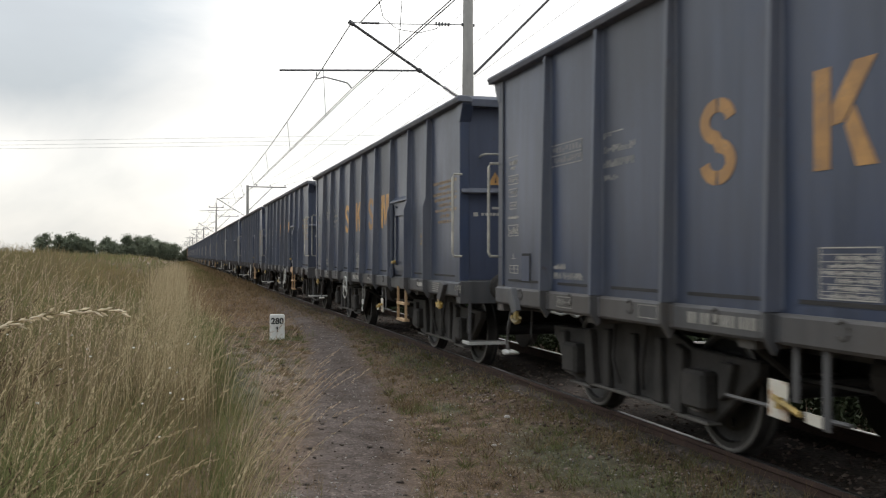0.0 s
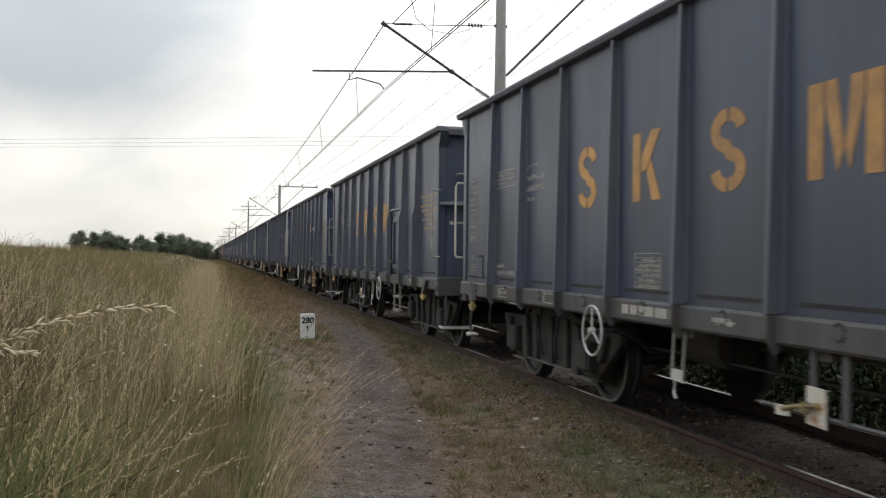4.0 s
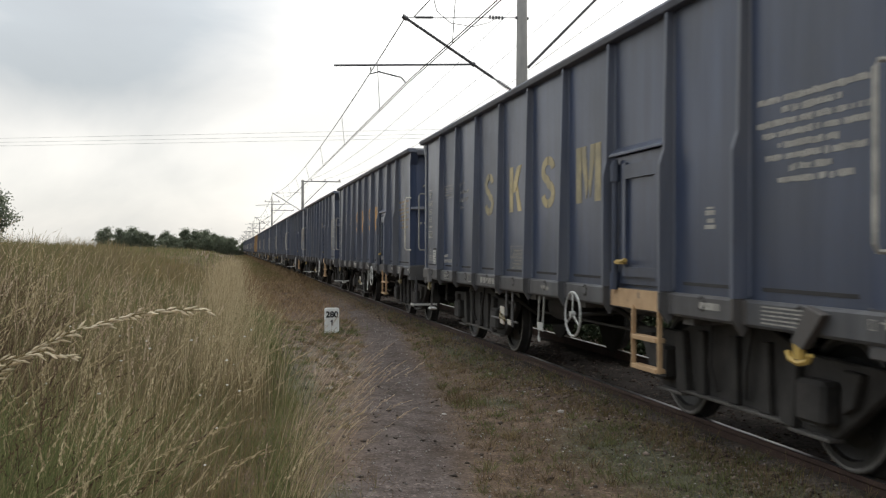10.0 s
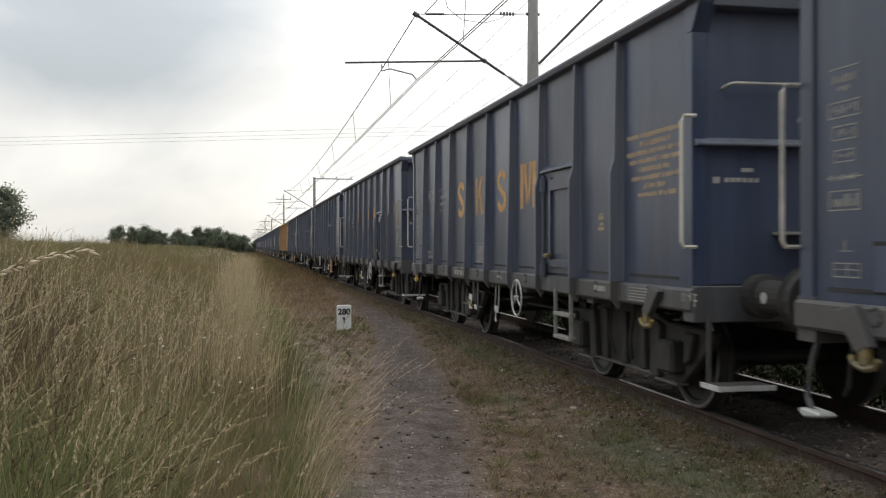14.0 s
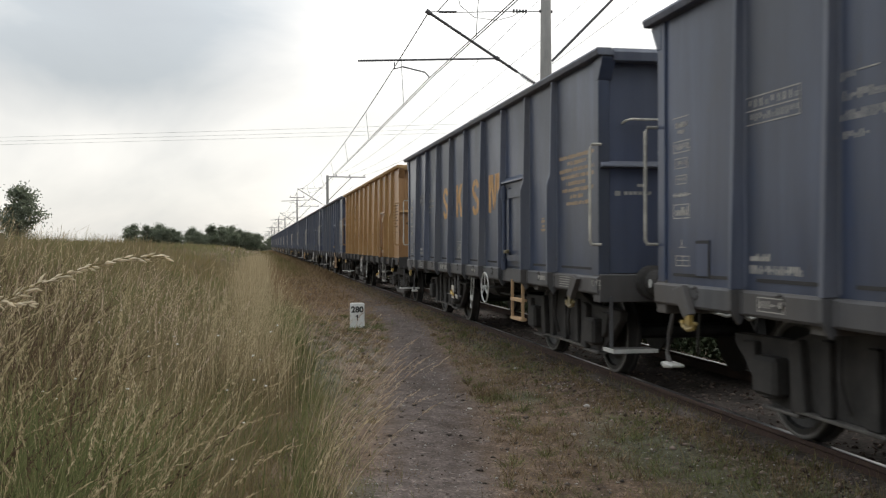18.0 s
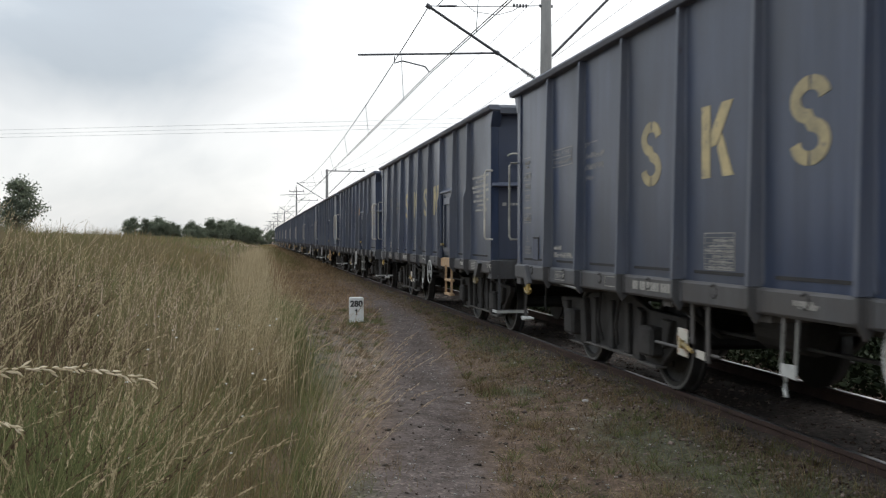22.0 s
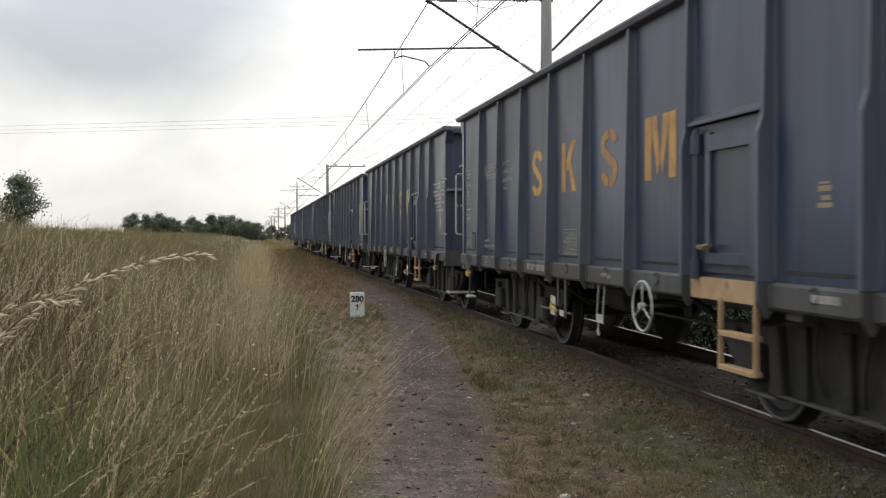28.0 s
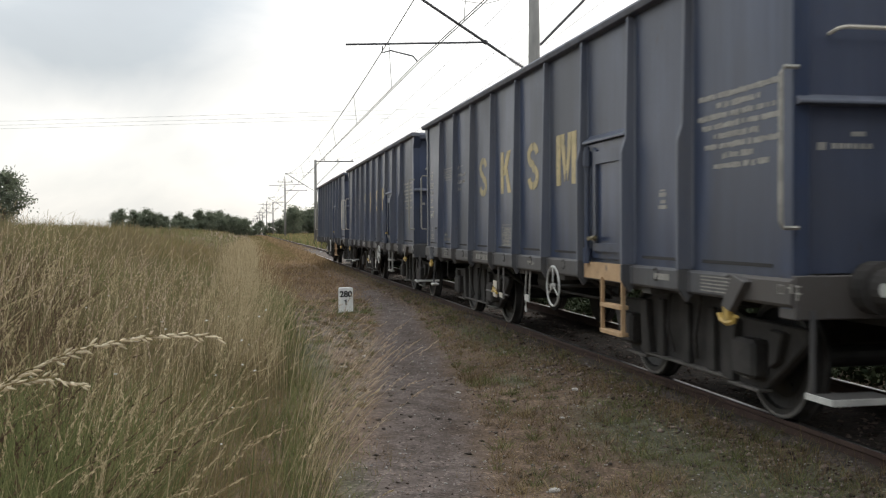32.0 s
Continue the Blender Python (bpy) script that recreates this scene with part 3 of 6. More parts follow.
def long_y(s):
    """The same on the longer wagon."""
    return s - 6.52 + float(np.interp(s, [2.0, 2.8, 4.1, 6.5, 10.2], [-0.925, -1.38, -1.38, -0.2, 0.925]))


def bar_letter(kind):
    """Outlines of a big stencilled mark, made of plain bars in a 1 x 1 field."""
    if kind == 'S':
        arcs = []
        top = [(0.5 + 0.36 * math.cos(a), 0.74 + 0.19 * math.sin(a)) for a in np.radians(np.linspace(5, 262, 27))]
        low = [(0.5 - 0.36 * math.cos(a), 0.26 - 0.19 * math.sin(a)) for a in np.radians(np.linspace(5, 262, 27))]
        for line in (top[:9], top[9:] + low[:8:-1], low[:9]):
            arcs.append(line)
        return [stroke(line, 0.30 * 0.9) for line in arcs]
    if kind == 'K':
        return [[(0.0, 0), (0.28, 0), (0.28, 1), (0.0, 1)], [(0.31, 0.42), (0.31, 0.62), (0.66, 1), (1.0, 1), (0.50, 0.44)], [(0.52, 0.40), (0.66, 0.58), (1.02, 0.0), (0.70, 0.0)]]
    return [[(0, 0), (0.22, 0), (0.22, 1), (0, 1)], [(0.78, 0), (1, 0), (1, 1), (0.78, 1)], [(0.24, 1), (0.40, 1), (0.50, 0.30), (0.42, 0.06), (0.24, 0.80)], [(0.76, 1), (0.60, 1), (0.52, 0.30), (0.58, 0.06), (0.76, 0.80)]]


def stroke(line, w):
    """The outline of a bar along a line, its width squeezed to suit a tall field."""
    left, right = [], []
    for i, p in enumerate(line):
        a, b = line[max(i - 1, 0)], line[min(i + 1, len(line) - 1)]
        d = Vector((b[0] - a[0], b[1] - a[1]))
        d.normalize()
        ax, ay = 0.5 * w * -d.y, 0.5 * w * 0.62 * d.x
        left.append((p[0] + ax, p[1] + ay))
        right.append((p[0] - ax, p[1] - ay))
    return left + right[::-1]


def paint_mark(bm, outlines, x, y0, y1, z0, z1, mirror):
    """Thin paint on a side wall at x; outlines in a unit field, reading from the leading end or, mirrored, towards it."""
    for o in outlines:
        pts = []
        for u, v in o:
            pts.append((y1 + (y0 - y1) * u if mirror else y0 + (y1 - y0) * u, z0 + (z1 - z0) * v))
        prism(bm, pts, 'x', x - 0.002, x + 0.002)


def bars(bm, x, rows):
    """Bars of unreadable writing: (y0, y1, z0, z1)."""
    for y0, y1, z0, z1 in rows:
        box(bm, x - 0.0015, x + 0.0015, y0, y1, z0, z1)


def build_bogie(wagon, y, coils=False):
    a = 1.0 if coils else AXLE_Y
    bm = bmesh.new()
    box(bm, -0.95, 0.95, -0.18, 0.18, 0.42, 0.68)
    box(bm, -0.16, 0.16, -0.22, 0.22, 0.66, 0.80)
    for sx in (-1, 1):
        # brake beams and shoes behind the wheels
        for sy in (-1, 1):
            box(bm, sx * 0.75 - 0.06, sx * 0.75 + 0.06, sy * (a - 0.60), sy * (a - 0.50), 0.3, 0.6)
    tube(bm, [(-0.85, a - 0.58, 0.36), (0.85, a - 0.58, 0.36)], 0.035)
    tube(bm, [(-0.85, -a + 0.58, 0.36), (0.85, -a + 0.58, 0.36)], 0.035)
    bogie = part("bogie", bm, RUNNING, wagon, "black cast two-axle bogie", bevel=0.01)
    bogie.matrix_basis = pose(0, y, RAIL_Z)
    for sx in (-1, 1):
        bm = bmesh.new()
        if coils:
            top = [(-a - 0.56, 0.50), (-a - 0.54, 0.68), (-a + 0.25, 0.72), (-0.42, 0.88), (0.42, 0.88), (a - 0.25, 0.72), (a + 0.54, 0.68), (a + 0.56, 0.50), (a + 0.28, 0.58), (0.52, 0.66), (-0.52, 0.66), (-a - 0.28, 0.58)]
            prism(bm, top, 'x', sx * 0.92, sx * 1.05)
            for sy in (-1, 1):
                prism(bm, [(sy * 0.40, 0.26), (sy * 0.60, 0.26), (sy * 0.56, 0.68), (sy * 0.42, 0.68)], 'x', sx * 0.92, sx * 1.03)
        else:
            # deep closed cheek from the bolster down to a lip just above the rail
            cheek = [(-a - 0.66, 0.64), (-a - 0.68, 0.74), (-a + 0.20, 0.76), (-0.48, 0.90), (0.48, 0.90), (a - 0.20, 0.76), (a + 0.68, 0.74), (a + 0.66, 0.64), (a + 0.12, 0.245), (a - 0.34, 0.245), (a - 0.44, 0.275), (-a + 0.44, 0.275), (-a + 0.34, 0.245), (-a - 0.12, 0.245)]
            prism(bm, cheek, 'x', sx * 0.90, sx * 0.985)
            for y0 in (-0.56, -0.10, 0.42):
                prism(bm, [(y0, 0.28), (y0 + 0.14, 0.28), (y0 + 0.12, 0.80), (y0 + 0.02, 0.80)], 'x', sx * 0.98, sx * 1.035)
            for sy in (-1, 1):
                prism(bm, [(sy * (a - 0.46), 0.27), (sy * (a - 0.28), 0.25), (sy * (a - 0.24), 0.74), (sy * (a - 0.38), 0.78)], 'x', sx * 0.98, sx * 1.05)
                prism(bm, [(sy * (a + 0.24), 0.42), (sy * (a + 0.36), 0.48), (sy * (a + 0.44), 0.70), (sy * (a + 0.26), 0.71)], 'x', sx * 0.98, sx * 1.045)
                tube(bm, [(sx * 1.02, sy * 0.30, 0.88), (sx * 1.06, sy * 0.27, 0.55), (sx * 1.02, sy * 0.22, 0.34)], 0.022, 6)
        part("side_frame", bm, RUNNING, bogie, bevel=0.012)
        bm = bmesh.new()
        if coils:
            prism(bm, [(-a - 0.05, 0.26), (-a + 0.25, 0.28), (-0.6, 0.19), (0.6, 0.19), (a - 0.25, 0.28), (a + 0.05, 0.26), (a + 0.05, 0.32), (a - 0.3, 0.37), (0.55, 0.29), (-0.55, 0.29), (-a + 0.3, 0.37), (-a - 0.05, 0.32)], 'x', sx * 0.95, sx * 1.06)
        else:
            for y0, y1, z in ((-a - 0.12, -a + 0.36, 0.222), (-a + 0.30, a - 0.30, 0.254), (a - 0.36, a + 0.12, 0.222)):
                box(bm, sx * 0.93, sx * 1.045, y0, y1, z, z + 0.026)
        part("lower_chord", bm, CHORD, bogie, "dusty lower edge of the frame", bevel=0.006)
        for sy in (-1, 1):
            bm = bmesh.new()
            box(bm, sx * 1.02 - 0.1, sx * 1.02 + 0.05, sy * a - 0.165, sy * a + 0.165, WHEEL_R - 0.13, WHEEL_R + 0.16)
            part("axle_box", bm, RUNNING, bogie, bevel=0.03)
            bm = bmesh.new()
            lathe(bm, [(0.01 * sx, 0.150), (0.045 * sx, 0.150), (0.056 * sx, 0.138), (0.056 * sx, 0.10), (0.050 * sx, 0.092), (0.050 * sx, 0.035), (0.058 * sx, 0.028), (0.058 * sx, 0.002)], (sx * 1.04, sy * a, WHEEL_R), 'x', 20)
            part("axle_cover", bm, COVER, bogie, "round dusty grey axle cover")
            for dy in (-0.29, 0.29) if coils else ():
                bm = bmesh.new()
                coil = [(sx * 0.985 + 0.070 * math.cos(q), sy * a + dy + 0.075 * math.sin(q), 0.38 + 0.24 * k / 40) for k, q in enumerate(np.linspace(0, 10 * math.pi, 41))]
                coil = [(x + sx * 0.10, y_, z) for x, y_, z in coil]
                tube(bm, coil, 0.019, 5)
                part("coil_spring", bm, SPRING, bogie, "dusty coil spring")
    for sy in (-1, 1):
        bm = bmesh.new()
        lathe(bm, [(-0.98, 0.06), (-0.7, 0.085), (0.7, 0.085), (0.98, 0.06)], (0, 0, 0), 'x', 12)
        for sx in (-1, 1):
            lathe(bm, [(sx * 0.675, 0.40), (sx * 0.675, 0.485), (sx * 0.705, 0.487), (sx * 0.722, 0.462), (sx * 0.812, 0.455), (sx * 0.818, 0.440), (sx * 0.815, 0.425), (sx * 0.815, 0.385), (sx * 0.79, 0.37), (sx * 0.765, 0.30), (sx * 0.775, 0.14), (sx * 0.83, 0.12), (sx * 0.83, 0.085)], (0, 0, 0), 'x', 32)
            # lightening marks on the web, so that the turning can be seen
            for k in range(4):
                c, s = math.cos(k * math.pi / 2) * 0.24, math.sin(k * math.pi / 2) * 0.24
                lathe(bm, [(sx * 0.772, 0.035), (sx * 0.788, 0.03)], (0, c, s), 'x', 8)
        wheels = part("wheelset", bm, WHEEL, bogie, "worn steel wheelset")
        wheels.data.materials.append(TYRE)
        wheels.data.materials.append(RIM)
        for f in wheels.data.polygons:
            if math.hypot(f.center.y, f.center.z) > 0.39 and abs(f.center.x) > 0.7:
                f.material_index = 2 if abs(f.center.x) > 0.81 and math.hypot(f.center.y, f.center.z) > 0.428 else 1
        wheels.matrix_basis = pose(0, sy * a, WHEEL_R)
    return bogie


def build_wagon(kind, paint, end_paint, sill_paint, name_marks, post_paint, half=HALF, posts=POSTS, place=wagon_y, bogie_y=BOGIE_Y, mark_paint=ORANGE, step_paint=GRIME, tan_sill=False, note=False):
    """An open bogie wagon. kind 'A' or 'B': where the hand wheel sits. Origin: middle of the track at rail height."""
    w = new("freight_wagon")
    zt, zs = 3.385 if name_marks else 3.355, 1.15
    ext = half - HALF
    door_at = 1
    plain = not name_marks
    rail_paint = YELLOW_POST if plain else RAIL_PAINT
    # body
    for sx in (-1, 1):
        bm = bmesh.new()
        box(bm, sx * 1.34, sx * 1.40, -6.2 - ext, 6.2 + ext, zs - 0.034, zt - 0.07)
        part("side_wall", bm, paint, w)
        bm = bmesh.new()
        prism(bm, [(sx * 1.31, zt - 0.080), (sx * 1.48, zt - 0.075), (sx * 1.50, zt - 0.025), (sx * 1.485, zt), (sx * 1.34, zt), (sx * 1.31, zt - 0.03)], 'y', -half, half)
        part("top_rim", bm, post_paint, w, bevel=0.006)
        bm = bmesh.new()
        prism(bm, [(sx * 1.20, 0.94), (sx * 1.43, 0.94), (sx * 1.445, 0.96), (sx * 1.445, zs - 0.05), (sx * 1.42, zs - 0.03), (sx * 1.20, zs - 0.03)], 'y', -6.30 - ext, 6.30 + ext)
        part("side_sill", bm, sill_paint, w, "sooty black side sill" if plain else "grimy grey side sill")
        for k, y in enumerate(posts):
            bm = bmesh.new()
            # narrow flanged post, deeper in its lower half, with a pointed foot over the sill
            low = 1.525 if k in (door_at - 1, door_at) else 1.515
            stepped = k in (door_at - 1, door_at, door_at + 1)
            prism(bm, [(sx * 1.395, zt - 0.08), (sx * 1.465, zt - 0.08), (sx * (1.485 if stepped else 1.488), 2.24), (sx * (low if stepped else 1.491), 2.12), (sx * low, 1.122), (sx * 1.395, 1.122)], 'y', y - 0.022, y + 0.022)
            box(bm, sx * 1.395, sx * 1.408, y - 0.045, y + 0.045, 1.14, zt - 0.10)
            part("post", bm, post_paint, w, bevel=0.004)
            bm = bmesh.new()
            prism(bm, [(sx * 1.395, 1.120), (sx * (low - 0.003), 1.120), (sx * (low - 0.003), 0.98), (sx * 1.445, 0.87), (sx * 1.395, 0.93)], 'y', y - 0.021, y + 0.021)
            box(bm, sx * 1.43, sx * 1.452, y - 0.07, y + 0.07, 0.95, 1.11)
            part("post_foot", bm, sill_paint, w, bevel=0.004)
        for sy in (-1, 1):
            bm = bmesh.new()
            box(bm, sx * 1.30, sx * 1.42, sy * (6.14 + ext), sy * (6.28 + ext), 0.92, zt - 0.07)
            prism(bm, [(sy * (6.20 + ext), zt - 0.068), (sy * (6.20 + ext), zt - 0.30), (sy * (6.285 + ext), zt - 0.30), (sy * (6.41 + ext), zt - 0.10), (sy * (6.41 + ext), zt - 0.068)], 'x', sx * 1.28, sx * 1.425)
            part("corner_post", bm, paint, w, bevel=0.006)
    for sy in (-1, 1):
        bm = bmesh.new()
        box(bm, -1.34, 1.34, sy * (6.20 + ext), sy * (6.26 + ext), zs, zt - 0.1)
        part("end_wall", bm, end_paint, w, "darker blue end wall" if paint is BLUE else "")
        bm = bmesh.new()
        prism(bm, [(sy * (6.25 + ext), zt - 0.12), (sy * (6.42 + ext), zt - 0.12), (sy * half, zt - 0.04), (sy * (6.42 + ext), zt), (sy * (6.27 + ext), zt)], 'x', -1.31, 1.31)
        part("end_rim", bm, post_paint, w)
        bm = bmesh.new()
        prism(bm, [(sy * (6.25 + ext), 2.285), (sy * (6.34 + ext), 2.235), (sy * (6.34 + ext), 2.215), (sy * (6.25 + ext), 2.205)], 'x', -1.40, 1.40)
        part("end_rib", bm, post_paint, w, bevel=0.004)
        if sy < 0:
            bm = bmesh.new()
            box(bm, -0.74, -0.10, -6.44 - ext, -6.26 - ext, 1.53, 1.555)
            part("end_shelf", bm, GRIME, w, "narrow grating step on the end wall", bevel=0.004)
        bm = bmesh.new()
        box(bm, -1.42, 1.42, sy * (6.12 + ext), sy * (6.31 + ext), 0.86, zs - 0.01)
        box(bm, -0.25, 0.25, sy * (6.29 + ext), sy * (6.40 + ext), 0.92, 1.16)
        part("headstock", bm, sill_paint, w, bevel=0.008)
    bm = bmesh.new()
    box(bm, -1.36, 1.36, -6.22 - ext, 6.22 + ext, 1.06, 1.27)
    part("floor", bm, CHORD, w, "dark wagon floor")
    bm = bmesh.new()
    box(bm, -0.24, -0.12, -6.2 - ext, 6.2 + ext, 0.72, 1.06)
    box(bm, 0.12, 0.24, -6.2 - ext, 6.2 + ext, 0.72, 1.06)
    for y in (-bogie_y, bogie_y, -1.6, 0, 1.6):
        box(bm, -1.38, 1.38, y - 0.09, y + 0.09, 0.88, 1.06)
    for y in (-5.3, -2.7, 2.7, 5.3):
        box(bm, -1.38, 1.38, y - 0.05, y + 0.05, 0.94, 1.06)
    part("underframe", bm, CHORD, w, "dusty black underframe")
    for y in (-1.9, 1.9):
        bm = bmesh.new()
        tube(bm, [(-1.25, y, 0.96), (-0.7, y * 1.05, 0.58), (0.7, y * 1.05, 0.58), (1.25, y, 0.96)], 0.03, 6)
        part("safety_stirrup", bm, RUNNING, w)
    # buffers and couplings
    for sy in (-1, 1):
        for sx in (-1, 1):
            bm = bmesh.new()
            lathe(bm, [(sy * (6.30 + ext), 0.17), (sy * (6.44 + ext), 0.17), (sy * (6.45 + ext), 0.13), (sy * (6.76 + ext), 0.12), (sy * (6.77 + ext), 0.085), (sy * (6.94 + ext), 0.085), (sy * (6.95 + ext), 0.22), (sy * (6.98 + ext), 0.245), (sy * (7.005 + ext), 0.20)], (sx * 0.875, 0, 1.06), 'y', 18)
            part("buffer", bm, RUNNING, w, "round black buffer")
            if sx < 0 and sy < 0:
                bm = bmesh.new()
                lathe(bm, [(-0.128, 0.045), (-0.133, 0.045)], (sx * 0.875, sy * (6.60 + ext), 1.06), 'x', 10)
                part("buffer_mark", bm, PALE, w, "white painted spot on the buffer")
        bm = bmesh.new()
        tube(bm, [(0.0, sy * (6.40 + ext), 1.04), (0.0, sy * (6.66 + ext), 1.04), (0.0, sy * (6.75 + ext), 1.10), (0.0, sy * (6.70 + ext), 1.16)], 0.035)
        tube(bm, [(0.0, sy * (6.66 + ext), 1.0), (-0.08, sy * (6.74 + ext), 0.8), (0.0, sy * (6.78 + ext), 0.6), (0.08, sy * (6.74 + ext), 0.8), (0.0, sy * (6.66 + ext), 1.0)], 0.02)
        part("coupling", bm, RUNNING, w)
        for sx in (-1, 1):
            bm = bmesh.new()
            tube(bm, [(sx * 0.42, sy * (6.40 + ext), 0.98), (sx * 0.46, sy * (6.62 + ext), 0.80), (sx * 0.30, sy * (6.80 + ext), 0.74), (sx * 0.12, sy * (6.86 + ext), 0.80)], 0.018)
            part("brake_hose", bm, PALE if sx < 0 else RUNNING, w)
    bm = bmesh.new()
    rows = [(-1.0, -0.9, 2.02, 2.05), (-1.24, -1.18, 1.93, 1.98)]
    for x in np.arange(-1.14, -0.84, 0.05):
        rows.append((x, x + 0.038, 1.94, 1.975))
    for x0, x1, z0, z1 in rows:
        box(bm, x0, x1, -6.263 - ext, -6.259 - ext, z0, z1)
    tagged(part("inscription", bm, STENCIL if name_marks else FAINT_INK, w, "pale stencil bars on the end wall"), kind="stuff")
    if kind == 'A':
        bm = bmesh.new()
        prism(bm, [(-1.05, 2.32), (-0.87, 2.32), (-0.96, 2.48)], 'y', -6.266 - ext, -6.259 - ext)
        sign = part("warning_sign", bm, ORANGE, w, "small orange warning triangle")
        bm = bmesh.new()
        prism(bm, [(-0.965, 2.345), (-0.945, 2.345), (-0.955, 2.43)], 'y', -6.269 - ext, -6.266 - ext)
        part("warning_mark", bm, BLACK, sign)
    # handrails, end steps, hooks, on both sides
    for sx in (-1, 1):
        for sy in (-1, 1):
            y = sy * (6.31 + ext)
            bm = bmesh.new()
            tube(bm, [(sx * 1.40, y, 2.44), (sx * 1.50, y, 2.44), (sx * 1.52, y, 2.40), (sx * 1.52, y, 1.48), (sx * 1.50, y, 1.44), (sx * 1.40, y, 1.44)], 0.0155)
            part("handrail", bm, rail_paint, w, "chipped painted handrail")
            bm = bmesh.new()
            tube(bm, [(sx * 1.16, sy * (6.25 + ext), 2.66), (sx * 1.15, sy * (6.34 + ext), 2.68), (sx * 1.11, sy * (6.36 + ext), 2.69), (sx * 0.56, sy * (6.36 + ext), 2.69), (sx * 0.52, sy * (6.25 + ext), 2.69)], 0.013)
            part("end_handrail", bm, rail_paint, w, "chipped painted handrail")
            if sx * sy > 0:
                bm = bmesh.new()
                box(bm, sx * 0.98, sx * 1.42, sy * (6.46 + ext), sy * (6.72 + ext), 0.40, 0.425)
                step = part("end_step", bm, RUNNING, w, "shunter's step with a white edge")
                bm = bmesh.new()
                box(bm, sx * 1.42, sx * 1.435, sy * (6.45 + ext), sy * (6.73 + ext), 0.395, 0.432)
                box(bm, sx * 0.98, sx * 1.435, sy * (6.722 + ext), sy * (6.735 + ext), 0.395, 0.432)
                part("step_edge", bm, PALE, step, "white painted step edge")
                bm = bmesh.new()
                box(bm, sx * 1.285, sx * 1.318, sy * (6.31 + ext), sy * (6.325 + ext), 0.40, 0.92)
                box(bm, sx * 1.285, sx * 1.318, sy * (6.31 + ext), sy * (6.50 + ext), 0.385, 0.40)
                part("step_hanger", bm, GREY_SILL, step)
            else:
                bm = bmesh.new()
                tube(bm, [(sx * 1.22, sy * (6.36 + ext), 0.94), (sx * 1.25, sy * (6.44 + ext), 0.66), (sx * 1.26, sy * (6.45 + ext), 0.48), (sx * 1.26, sy * (6.40 + ext), 0.41), (sx * 1.26, sy * (6.32 + ext), 0.40)], 0.020, 7)
                stirrup = part("stirrup", bm, GREY_SILL, w, "grey bent stirrup with a white foot")
                bm = bmesh.new()
                prism(bm, [(sy * (6.22 + ext), 0.39), (sy * (6.42 + ext), 0.365), (sy * (6.48 + ext), 0.40), (sy * (6.44 + ext), 0.425), (sy * (6.22 + ext), 0.415)], 'x', sx * 1.20, sx * 1.32)
                part("stirrup_foot", bm, PALE, stirrup, "white painted foot", bevel=0.012)
                bm = bmesh.new()
                tube(bm, [(sx * 1.0, sy * (6.34 + ext), 0.94), (sx * 1.0, sy * (6.40 + ext), 0.55), (sx * 0.9, sy * (6.60 + ext), 0.46)], 0.014, 6)
                part("hose", bm, RUNNING, w)
            yh = sy * (5.66 + ext)
            bm = bmesh.new()
            prism(bm, [(yh + sy * 0.16, 1.08), (yh - sy * 0.02, 1.12), (yh - sy * 0.17, 0.90), (yh - sy * 0.05, 0.86)], 'x', sx * 1.44, sx * 1.50)
            brk = part("hook_bracket", bm, sill_paint, w, bevel=0.006)
            bm = bmesh.new()
            box(bm, sx * 1.46, sx * 1.495, yh - sy * 0.15, yh - sy * 0.07, 0.80, 0.90)
            tube(bm, [(sx * 1.48, yh - sy * 0.23, 0.835), (sx * 1.48, yh - sy * 0.20, 0.795), (sx * 1.48, yh - sy * 0.11, 0.775), (sx * 1.48, yh - sy * 0.02, 0.795), (sx * 1.48, yh + sy * 0.01, 0.835)], 0.020)
            part("rope_hook", bm, HOOK, brk, "yellow rope hook")
        # small hinged hatch in the trailing corner
        if sx < 0:
            bm = bmesh.new()
            box(bm, sx * 1.39, sx * 1.408, place(11.86), place(12.10), 1.19, 1.47)
            hatch = part("inspection_hatch", bm, SLOT, w, "small hatch with recess shade painted dark around it")
            bm = bmesh.new()
            box(bm, sx * 1.405, sx * 1.411, place(11.88), place(12.09), 1.195, 1.445)
            part("hatch_panel", bm, end_paint, hatch)
        # drain slots (their shade as dark bars), lashing rings and pressed panels
        edges = [-6.2 - ext] + list(posts) + [6.2 + ext]
        for k, (a, b) in enumerate(zip(edges, edges[1:])):
            if k == door_at + 1 or sx > 0 or plain:
                continue
            bm = bmesh.new()
            m = 0.19
            box(bm, sx * 1.385, sx * 1.404, a + m, b - m, zs + 0.03, zs + 0.055)
            part("drain_slot", bm, SLOT, w)
            bm = bmesh.new()
            yc = (a + b) / 2
            tube(bm, [(sx * 1.445, yc + 0.05 * math.cos(q), 1.06 + 0.05 * math.sin(q)) for q in np.radians(np.linspace(40, 320, 8))], 0.009, 5)
            part("lashing_ring", bm, RUNNING, w)
        # door
        ya, yb = posts[door_at] + 0.07, posts[door_at + 1] - 0.07
        bm = bmesh.new()
        prism(bm, [(sx * 1.39, 2.36), (sx * 1.39, 2.28), (sx * 1.475, 2.27), (sx * 1.475, 2.295)], 'y', ya - 0.02, yb + 0.02)
        part("door_lintel", bm, paint, w, "sloping lintel over the door", bevel=0.005)
        bm = bmesh.new()
        box(bm, sx * 1.40, sx * 1.43, ya, yb, 1.15, 2.27)
        door = part("door", bm, paint, w, "closed steel side door", bevel=0.004)
